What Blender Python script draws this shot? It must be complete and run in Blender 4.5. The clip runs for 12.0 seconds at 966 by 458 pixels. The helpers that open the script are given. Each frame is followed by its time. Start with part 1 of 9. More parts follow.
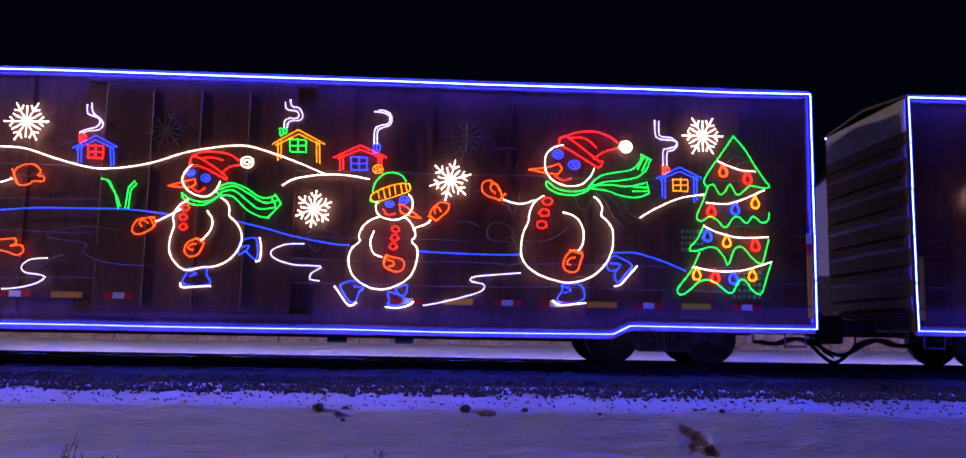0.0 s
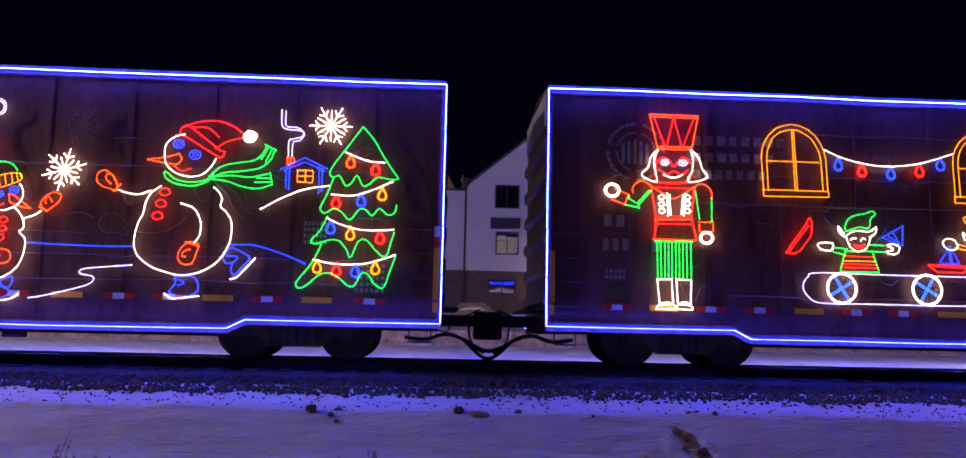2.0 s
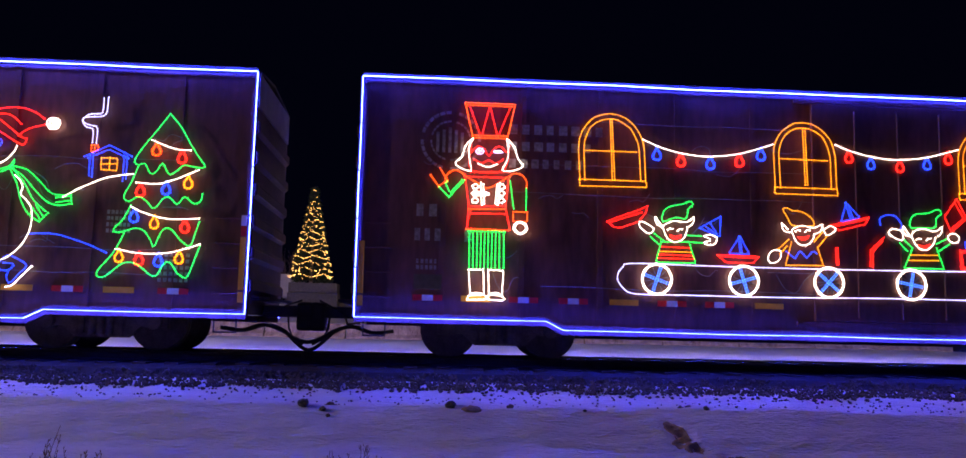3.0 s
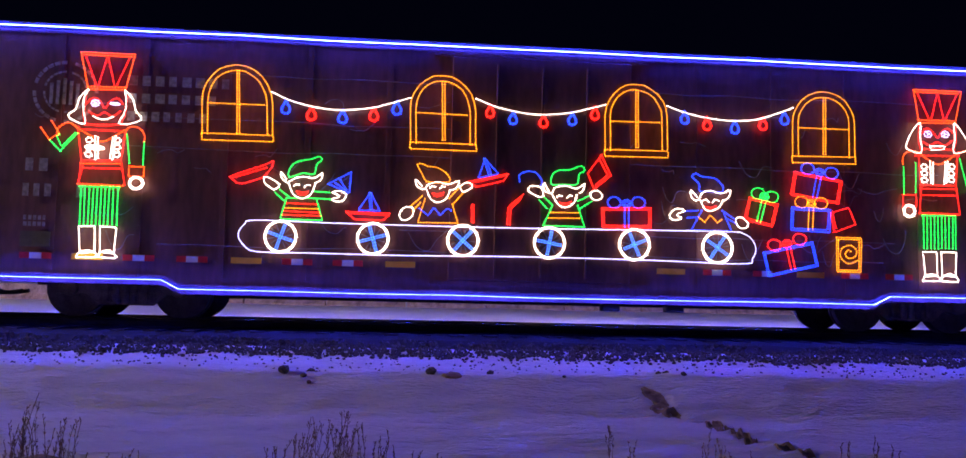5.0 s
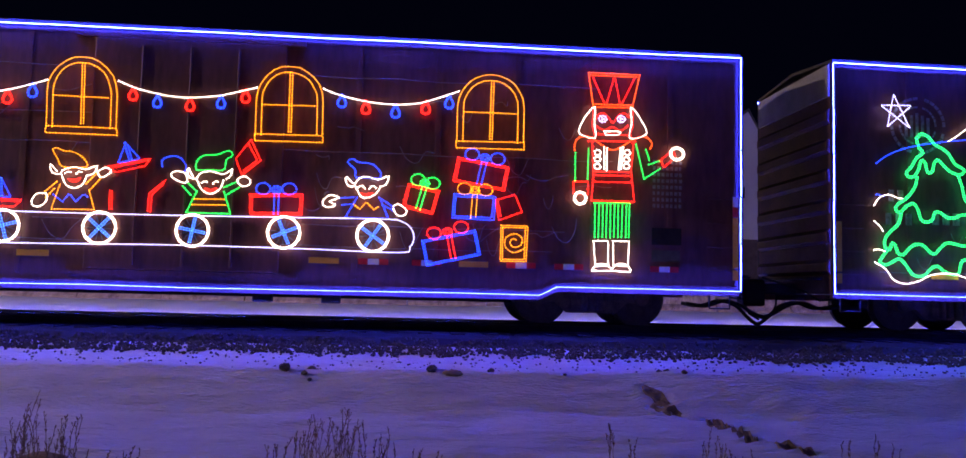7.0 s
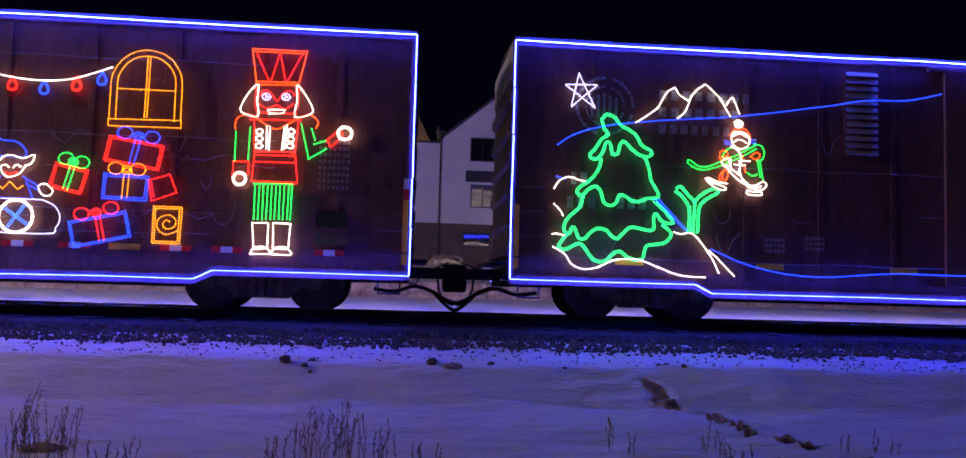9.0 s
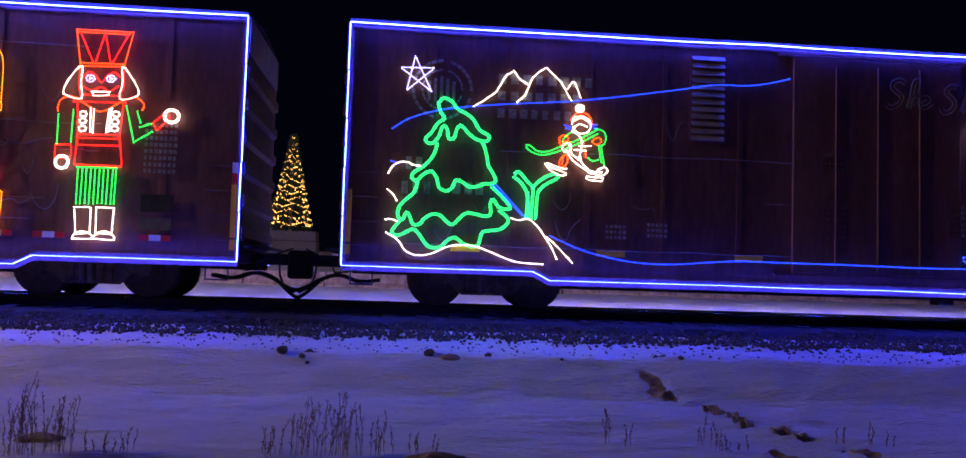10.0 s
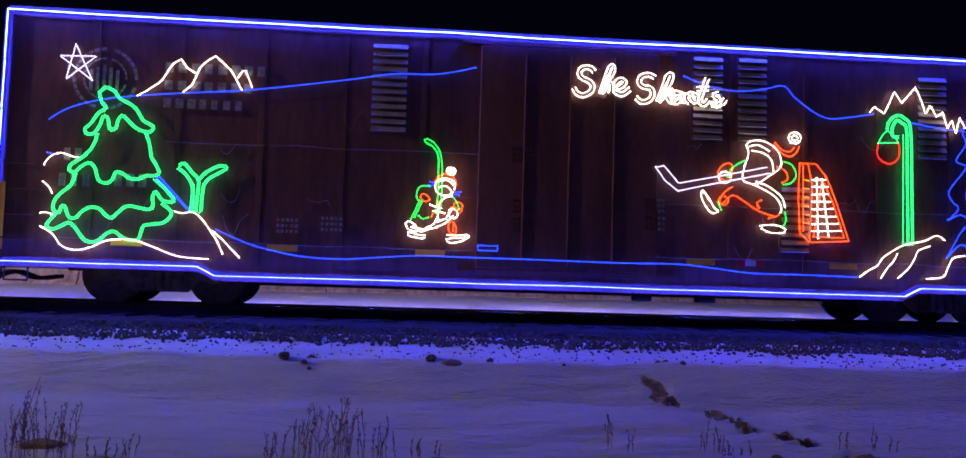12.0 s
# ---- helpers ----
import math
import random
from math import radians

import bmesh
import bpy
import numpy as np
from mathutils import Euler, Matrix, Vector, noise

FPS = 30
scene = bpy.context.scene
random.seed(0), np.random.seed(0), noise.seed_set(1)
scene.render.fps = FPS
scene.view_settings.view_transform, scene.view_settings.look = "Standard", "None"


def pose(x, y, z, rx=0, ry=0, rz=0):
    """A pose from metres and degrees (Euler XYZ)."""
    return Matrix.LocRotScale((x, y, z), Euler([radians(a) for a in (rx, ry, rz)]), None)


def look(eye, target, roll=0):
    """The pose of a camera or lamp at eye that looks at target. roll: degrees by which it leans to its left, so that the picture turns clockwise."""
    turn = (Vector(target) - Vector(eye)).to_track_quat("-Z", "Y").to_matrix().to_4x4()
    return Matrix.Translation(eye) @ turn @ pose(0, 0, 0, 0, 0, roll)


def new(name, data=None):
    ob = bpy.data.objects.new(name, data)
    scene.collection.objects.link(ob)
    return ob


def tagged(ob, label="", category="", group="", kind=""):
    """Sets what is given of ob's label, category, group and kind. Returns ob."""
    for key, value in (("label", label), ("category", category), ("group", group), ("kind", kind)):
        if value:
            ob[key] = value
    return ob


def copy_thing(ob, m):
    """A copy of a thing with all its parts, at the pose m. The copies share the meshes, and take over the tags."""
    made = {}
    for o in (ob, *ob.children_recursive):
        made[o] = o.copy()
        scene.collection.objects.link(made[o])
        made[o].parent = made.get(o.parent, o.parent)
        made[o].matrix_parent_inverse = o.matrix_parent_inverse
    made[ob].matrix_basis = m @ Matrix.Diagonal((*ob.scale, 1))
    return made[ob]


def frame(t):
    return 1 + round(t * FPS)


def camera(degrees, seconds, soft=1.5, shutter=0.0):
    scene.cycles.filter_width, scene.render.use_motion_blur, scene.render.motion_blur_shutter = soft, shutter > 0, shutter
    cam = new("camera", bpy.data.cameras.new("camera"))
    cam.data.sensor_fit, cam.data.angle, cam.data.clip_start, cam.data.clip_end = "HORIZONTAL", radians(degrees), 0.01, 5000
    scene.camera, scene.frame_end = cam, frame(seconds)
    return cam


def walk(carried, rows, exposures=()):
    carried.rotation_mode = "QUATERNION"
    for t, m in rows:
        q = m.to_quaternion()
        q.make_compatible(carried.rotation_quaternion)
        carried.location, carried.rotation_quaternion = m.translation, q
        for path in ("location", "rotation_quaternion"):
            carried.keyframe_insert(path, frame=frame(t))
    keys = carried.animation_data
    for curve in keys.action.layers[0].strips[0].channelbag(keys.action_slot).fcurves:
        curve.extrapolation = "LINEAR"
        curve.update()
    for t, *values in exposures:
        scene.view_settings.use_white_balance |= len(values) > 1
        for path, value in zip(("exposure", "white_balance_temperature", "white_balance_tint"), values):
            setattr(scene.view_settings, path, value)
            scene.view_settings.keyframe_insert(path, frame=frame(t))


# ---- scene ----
cam = camera(59.3, 12.0, soft=1.5)
EYE = 0.48  # eye height over the railhead; the camera stands still at x = y = 0 and pans
AIM = [  # seconds, yaw, pitch, roll
    (0.0, -2.75, 6.92, -1.00),
    (0.5, -2.70, 6.88, -0.96),
    (1.0, -2.76, 6.91, -1.06),
    (1.5, -2.92, 6.96, -1.13),
    (2.0, -3.14, 7.03, -1.22),
    (2.5, -3.41, 6.95, -1.24),
    (3.0, -3.65, 6.69, -1.32),
    (5.0, -5.02, 4.51, -1.29),
    (5.5, -5.16, 4.32, -1.29),
    (6.0, -5.17, 4.29, -1.27),
    (6.5, -5.05, 4.37, -1.28),
    (8.5, -4.82, 4.26, -1.51),
    (9.0, -4.93, 3.91, -1.64),
    (9.5, -5.04, 3.59, -1.73),
    (10.0, -5.11, 3.34, -1.81),
    (10.5, -5.23, 3.17, -1.96),
    (11.0, -5.29, 3.12, -2.06),
    (11.5, -5.30, 3.28, -1.94),
    (12.0, -4.98, 3.70, -1.71),
]
walk(cam, [(t, pose(0, 0, EYE, 0, 0, yaw) @ pose(0, 0, 0, 90 + pitch, 0, 0) @ pose(0, 0, 0, 0, 0, -roll)) for t, yaw, pitch, roll in AIM])
TRAVEL = [  # seconds, metres that the train has rolled
    (0.0, 0.000),
    (0.5, 1.550),
    (1.0, 3.068),
    (1.5, 4.580),
    (2.0, 6.082),
    (2.5, 7.575),
    (3.0, 9.056),
    (5.0, 14.839),
    (5.5, 16.283),
    (6.0, 17.720),
    (6.5, 19.143),
    (8.5, 24.715),
    (9.0, 26.069),
    (9.5, 27.406),
    (10.0, 28.748),
    (10.5, 30.099),
    (11.0, 31.443),
    (11.5, 32.761),
    (12.0, 34.120),
]

# ---- night sky and light ----
world = bpy.data.worlds.new("night")
scene.world = world
world.use_nodes = True
world.node_tree.nodes["Background"].inputs[0].default_value = (0.08, 0.10, 0.50, 1)
world.node_tree.nodes["Background"].inputs[1].default_value = 0.0065
scene.view_settings.exposure = 0.0


# ---- materials ----
def shader(name):
    m = bpy.data.materials.new(name)
    m.use_nodes = True
    nt = m.node_tree
    return m, nt, nt.nodes["Principled BSDF"]


def mottled(name, a, b, rough=0.7, scale=6.0, fine=60.0, bump=0.15, depth=0.01, metal=0.0, stretch=(1, 1, 1), mid=0.5):
    """Two tones mixed by coarse and fine noise, with relief."""
    m, nt, p = shader(name)
    n, l = nt.nodes, nt.links
    tc = n.new("ShaderNodeTexCoord")
    mp = n.new("ShaderNodeMapping")
    mp.inputs["Scale"].default_value = stretch
    l.new(tc.outputs["Object"], mp.inputs[0])
    n1 = n.new("ShaderNodeTexNoise")
    n1.inputs["Scale"].default_value = scale
    n1.inputs["Detail"].default_value = 6
    n2 = n.new("ShaderNodeTexNoise")
    n2.inputs["Scale"].default_value = fine
    n2.inputs["Detail"].default_value = 4
    l.new(mp.outputs[0], n1.inputs["Vector"])
    l.new(mp.outputs[0], n2.inputs["Vector"])
    mix = n.new("ShaderNodeMath")
    mix.operation = "MULTIPLY_ADD"
    mix.inputs[1].default_value = 0.4
    l.new(n2.outputs[0], mix.inputs[0])
    half = n.new("ShaderNodeMath")
    half.operation = "MULTIPLY"
    half.inputs[1].default_value = 0.6
    l.new(n1.outputs[0], half.inputs[0])
    l.new(half.outputs[0], mix.inputs[2])
    ramp = n.new("ShaderNodeValToRGB")
    ramp.color_ramp.elements[0].position = mid - 0.15
    ramp.color_ramp.elements[1].position = mid + 0.15
    ramp.color_ramp.elements[0].color = (*a, 1)
    ramp.color_ramp.elements[1].color = (*b, 1)
    l.new(mix.outputs[0], ramp.inputs[0])
    l.new(ramp.outputs[0], p.inputs["Base Color"])
    p.inputs["Roughness"].default_value = rough
    p.inputs["Metallic"].default_value = metal
    if bump:
        bp = n.new("ShaderNodeBump")
        bp.inputs["Strength"].default_value = bump
        bp.inputs["Distance"].default_value = depth
        l.new(mix.outputs[0], bp.inputs["Height"])
        l.new(bp.outputs[0], p.inputs["Normal"])
    return m


def glowing(name, colour, strength):
    m, nt, p = shader(name)
    p.inputs["Base Color"].default_value = (*colour, 1)
    p.inputs["Emission Color"].default_value = (*colour, 1)
    p.inputs["Emission Strength"].default_value = strength
    return m


SNOW = mottled("snow", (0.72, 0.74, 0.77), (0.85, 0.86, 0.88), 0.65, 2.4, 20, 1.0, 0.15, 0.0, (0.45, 1.8, 1))
BALLAST = mottled("ballast_stone", (0.025, 0.022, 0.02), (0.15, 0.135, 0.125), 0.85, 9, 70, 0.6, 0.03)
STEEL_SIDE = mottled("brown_painted_steel", (0.095, 0.036, 0.028), (0.235, 0.09, 0.07), 0.5, 1.1, 12, 0.12, 0.01, 0.0, (1, 1, 0.25))
STEEL_DARK = mottled("grimy_black_steel", (0.012, 0.011, 0.010), (0.035, 0.03, 0.027), 0.7, 5, 50, 0.2, 0.01)
# bed under the rails, far darker than the shoulder stones
TRACK_BED = mottled("near_black_ballast", (0.008, 0.007, 0.007), (0.022, 0.02, 0.019), 0.9, 9, 70, 0.6, 0.03)
RAIL_STEEL = mottled("worn_rail_steel", (0.03, 0.022, 0.018), (0.07, 0.05, 0.04), 0.5, 8, 60, 0.1, 0.005, 0.6)
RAIL_HEAD = mottled("polished_rail_head", (0.35, 0.34, 0.33), (0.5, 0.49, 0.48), 0.25, 8, 60, 0.05, 0.002, 1.0)
TIE_WOOD = mottled("tarred_tie_wood", (0.02, 0.016, 0.012), (0.06, 0.045, 0.032), 0.85, 6, 40, 0.4, 0.01, 0, (1, 0.2, 1))

TINTS = {
    "white": ((1.0, 0.83, 0.70), 16.0),
    "cool": ((0.62, 0.55, 1.0), 10.0),
    "red": ((1.0, 0.014, 0.008), 15.0),
    "orange": ((1.0, 0.075, 0.006), 13.0),
    "amber": ((1.0, 0.33, 0.010), 7.5),
    "green": ((0.016, 1.0, 0.10), 8.5),
    "mint": ((0.035, 1.0, 0.24), 8.5),
    "blue": ((0.016, 0.056, 1.0), 11.0),
    "sky": ((0.06, 0.20, 1.0), 9.0),
    "edge": ((0.026, 0.038, 1.0), 118.0),
}
GLOW = {k: glowing(k + "_led", c, s) for k, (c, s) in TINTS.items()}
SLEEVE = {k: glowing(k + "_led_sleeve", c, s * 0.15) for k, (c, s) in TINTS.items()}


# ---- builders ----
def link(name, bm, mats, parent=None, label=""):
    me = bpy.data.meshes.new(name)
    bm.to_mesh(me)
    bm.free()
    for m in (mats if isinstance(mats, (list, tuple)) else [mats]):
        me.materials.append(m)
    ob = new(name, me)
    ob.parent = parent
    if label:
        ob["label"] = label
    return ob


def part(name, bm, material, parent, label=""):
    return link(name, bm, material, parent, label)


def box(bm, x0, x1, y0, y1, z0, z1, bevel=0.0):
    vs = [bm.verts.new((x, y, z)) for x in (x0, x1) for y in (y0, y1) for z in (z0, z1)]
    fs = [bm.faces.new([vs[i] for i in q]) for q in ((0, 1, 3, 2), (4, 6, 7, 5), (0, 4, 5, 1), (2, 3, 7, 6), (0, 2, 6, 4), (1, 5, 7, 3))]
    if bevel:
        es = list({e for f in fs for e in f.edges})
        bmesh.ops.bevel(bm, geom=es, offset=bevel, segments=2, affect="EDGES", profile=0.5)
    return bm


def cyl(bm, a, b, r, n=16, r2=None):
    """A closed cylinder from a to b."""
    a, b = Vector(a), Vector(b)
    m = Matrix.Translation((a + b) / 2) @ (b - a).to_track_quat("Z", "Y").to_matrix().to_4x4()
    bmesh.ops.create_cone(bm, cap_ends=True, segments=n, radius1=r, radius2=r if r2 is None else r2, depth=(b - a).length, matrix=m)
    return bm


def tube(bm, pts, r, n=6):
    """A pipe of radius r along points, with mitred joints."""
    pts = [Vector(p) for p in pts]
    rings = []
    for i, p in enumerate(pts):
        d = (pts[min(i + 1, len(pts) - 1)] - pts[max(i - 1, 0)]).normalized()
        u = d.cross(Vector((0.31, 0.95, 0.07))).normalized()
        v = d.cross(u)
        rings.append([bm.verts.new(p + r * (math.cos(k * math.tau / n) * u + math.sin(k * math.tau / n) * v)) for k in range(n)])
    for a, b in zip(rings, rings[1:]):
        for k in range(n):
            bm.faces.new((a[k], a[(k + 1) % n], b[(k + 1) % n], b[k]))
    bm.faces.new(rings[0][::-1])
    bm.faces.new(rings[-1])
    return bm


def ribbon(bm, pts, thick, y0, y1):
    """A flat strip that lies level along points, its narrow edge to the front."""
    rings = [[bm.verts.new((x, y, z + d)) for y, d in ((y0, -thick / 2), (y1, -thick / 2), (y1, thick / 2), (y0, thick / 2))] for x, _, z in pts]
    for a, b in zip(rings, rings[1:]):
        for k in range(4):
            bm.faces.new((a[k], a[(k + 1) % 4], b[(k + 1) % 4], b[k]))
    bm.faces.new(rings[0][::-1])
    bm.faces.new(rings[-1])
    return bm


def spline(pts, closed=False, per=6):
    """A smooth curve through points in the plane."""
    n = len(pts)
    out = []
    for i in range(n if closed else n - 1):
        p = [pts[(i + k) % n] if closed else pts[min(max(i + k, 0), n - 1)] for k in (-1, 0, 1, 2)]
        for j in range(per):
            t = j / per
            out.append(tuple(0.5 * (2 * p[1][c] + (p[2][c] - p[0][c]) * t + (2 * p[0][c] - 5 * p[1][c] + 4 * p[2][c] - p[3][c]) * t * t
                                    + (3 * p[1][c] - p[0][c] - 3 * p[2][c] + p[3][c]) * t ** 3) for c in (0, 1)))
    out.append(out[0] if closed else tuple(pts[-1]))
    return out


def evenly(pts, step):
    """Points at even steps along a line."""
    out, rest = [Vector(pts[0])], step
    for a, b in zip(pts, pts[1:]):
        a, b = Vector(a), Vector(b)
        d = (b - a).length
        while d > rest:
            a = a + (b - a) * (rest / d)
            out.append(a)
            d -= rest
            rest = step
        rest -= d
    return out


# ---- ground and track ----
SIDE = 13.74  # distance of the cars' near side
LENGTH = 18.19
PROFILE = [(-60, -1.15), (0, -1.10), (5, -1.08), (7, -1.05), (9.4, -1.03), (10.3, -1.0), (10.55, -0.95), (10.82, -0.81), (11.14, -0.66), (11.38, -0.535),
           (11.6, -0.55), (12.1, -0.565), (12.5, -0.55), (12.95, -0.45), (13.3, -0.36), (17.3, -0.33), (17.9, -0.38), (19.2, -0.14), (21, -0.06), (24, -0.04), (30, -0.02), (32.5, 0.0),
           (36, 0.45), (44, 0.8), (51, 0.95), (55.4, 1.0), (56.6, 1.7), (57, 1.95), (120, 2.2), (900, 2.4)]
PRINTS = [(3.20, 11.13, 0.17), (3.27, 10.95, 0.19), (3.33, 10.80, 0.17), (3.15, 10.72, 0.16), (3.32, 10.62, 0.18), (3.46, 10.54, 0.15), (3.74, 10.36, 0.15), (3.79, 10.05, 0.17), (3.80, 9.75, 0.17), (3.79, 9.45, 0.16), (3.77, 9.18, 0.15), (3.74, 8.95, 0.12), (3.82, 8.66, 0.14), (3.95, 8.47, 0.15), (4.09, 8.27, 0.14), (4.34, 9.05, 0.12), (4.20, 8.85, 0.12), (3.53, 7.60, 0.16), (4.34, 7.93, 0.14), (4.42, 7.60, 0.15)]


def ground_height(x, y):
    for (y0, z0), (y1, z1) in zip(PROFILE, PROFILE[1:]):
        if y <= y1:
            z = z0 + (z1 - z0) * (y - y0) / (y1 - y0)
            break
    else:
        z = PROFILE[-1][1]
    if 3 < y < 13:
        k = min(1, (13 - y) / 1.5)
        z += k * (0.05 * noise.noise((x * 0.35, y * 0.5, 3.1)) + 0.035 * noise.noise((x * 0.9, y * 1.9, 0.4)) + 0.030 * noise.noise((x * 1.2, y * 6.0, 7.7)) + 0.018 * noise.noise((x * 2.6, y * 6.5, 4.3)) + 0.012 * noise.noise((x * 4.0, y * 10.0, 1.7)) + (0.026 * noise.noise((x * 1.9, y * 8.0, 9.2)) if y > 9.2 else 0.0))
        for px, py, r in PRINTS:
            d = math.hypot((x - px) / r, (y - py) / (r * 0.8))
            if d < 1.6:
                z -= 0.045 * max(0, 1 - d * d) - 0.020 * math.exp(-((d - 1.15) * 5) ** 2)
    elif 18 < y < 44:
        z += 0.05 * noise.noise((x * 0.4, y * 0.4, 2.2)) + 0.02 * noise.noise((x * 1.7, y * 1.7, 5.2))
    return z


def sheet(name, xs, ys, height, mat, parent=None):
    vs = [(x, y, height(x, y)) for y in ys for x in xs]
    n = len(xs)
    fs = [(j * n + i, j * n + i + 1, (j + 1) * n + i + 1, (j + 1) * n + i) for j in range(len(ys) - 1) for i in range(n - 1)]
    me = bpy.data.meshes.new(name)
    me.from_pydata(vs, [], fs)
    me.materials.append(mat)
    for p in me.polygons:
        p.use_smooth = True
    ob = new(name, me)
    ob.parent = parent
    return ob


def steps(*spans):
    """Values from spans of (from, to, step)."""
    out = []
    for a, b, s in spans:
        n = max(1, round((b - a) / s))
        out += [a + (b - a) * i / n for i in range(n)]
    return out + [spans[-1][1]]


ground = sheet("ground", steps((-600, -60, 60), (-60, -12, 4), (-12, -8, 0.5), (-8, 9, 0.07), (9, 13, 0.5), (13, 61, 4), (61, 601, 60)),
               steps((-60, 4, 4), (4, 6, 0.25), (6, 13.3, 0.065), (13.3, 18.5, 0.4), (18.5, 36, 0.4), (36, 60, 2.0), (60, 900, 60)), ground_height, SNOW)
tagged(ground, "trampled night snow with footprints beside the track", "ground", kind="structure")

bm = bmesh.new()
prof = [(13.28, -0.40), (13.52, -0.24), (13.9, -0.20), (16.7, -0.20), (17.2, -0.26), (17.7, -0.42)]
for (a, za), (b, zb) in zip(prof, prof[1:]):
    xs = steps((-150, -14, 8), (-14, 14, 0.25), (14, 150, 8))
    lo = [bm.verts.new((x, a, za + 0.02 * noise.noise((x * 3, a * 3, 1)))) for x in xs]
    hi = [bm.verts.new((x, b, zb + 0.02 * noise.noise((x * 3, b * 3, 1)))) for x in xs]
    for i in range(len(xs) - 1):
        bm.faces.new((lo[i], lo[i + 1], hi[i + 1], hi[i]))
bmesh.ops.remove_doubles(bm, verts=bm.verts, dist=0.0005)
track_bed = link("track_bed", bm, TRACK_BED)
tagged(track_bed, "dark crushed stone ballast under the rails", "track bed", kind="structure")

MID = SIDE + 1.55
for y in (MID - 0.7525, MID + 0.7525):
    bm = bmesh.new()
    sec = [(-0.07, -0.17), (-0.07, -0.158), (-0.012, -0.14), (-0.012, -0.045), (-0.036, -0.035), (-0.036, -0.006), (-0.028, 0), (0.028, 0), (0.036, -0.006), (0.036, -0.035), (0.012, -0.045), (0.012, -0.14), (0.07, -0.158), (0.07, -0.17)]
    ends = [[bm.verts.new((x, y + a, b)) for a, b in sec] for x in (-150, 150)]
    for k in range(len(sec)):
        f = bm.faces.new((ends[0][k], ends[0][(k + 1) % len(sec)], ends[1][(k + 1) % len(sec)], ends[1][k]))
        f.material_index = 1 if k in (5, 6, 7) else 0
    rail = link("rail", bm, [RAIL_STEEL, RAIL_HEAD])
    for x in range(-24, 30, 12):
        bm = bmesh.new()
        box(bm, x - 0.3, x + 0.3, y - 0.04, y - 0.014, -0.14, -0.05, 0.006)
        bar = part("joint_bar", bm, RAIL_STEEL, rail, "bolted steel joint bar")
        for k in (-0.22, -0.08, 0.08, 0.22):
            bm = bmesh.new()
            cyl(bm, (x + k, y - 0.065, -0.095), (x + k, y - 0.038, -0.095), 0.018, 6)
            part("bolt", bm, RAIL_STEEL, bar)
    tagged(rail, "worn steel rail with a polished head on wooden ties", "rail", group="rails of the track")
bm = bmesh.new()
box(bm, -0.115, 0.115, -1.3, 1.3, -0.33, -0.172, 0.01)
tie_mesh = bpy.data.meshes.new("tie")
bm.to_mesh(tie_mesh)
bm.free()
tie_mesh.materials.append(TIE_WOOD)
for k in range(90):
    tie = new("tie", tie_mesh)
    tie.parent = track_bed
    tie.location = (-24 + k * 0.54, MID, random.uniform(-0.01, 0.006))
    tie.rotation_euler = (0, 0, random.uniform(-0.02, 0.02))


# ---- the train ----
def side_shell(bm, length):
    """Near side: sheet with deep sill between the trucks, vertical posts, and the door's tracks."""
    lo, hi, top = 0.40, 0.54, 4.60
    ring = [(0, hi), (3.1, hi), (3.38, lo), (length - 3.38, lo), (length - 3.1, hi), (length, hi), (length, top), (0, top)]
    a = [bm.verts.new((x, 0.06, z)) for x, z in ring]
    b = [bm.verts.new((x, 0.14, z)) for x, z in ring]
    bm.faces.new(a)
    bm.faces.new(b[::-1])
    for k in range(len(ring)):
        bm.faces.new((a[k], b[k], b[(k + 1) % len(ring)], a[(k + 1) % len(ring)]))


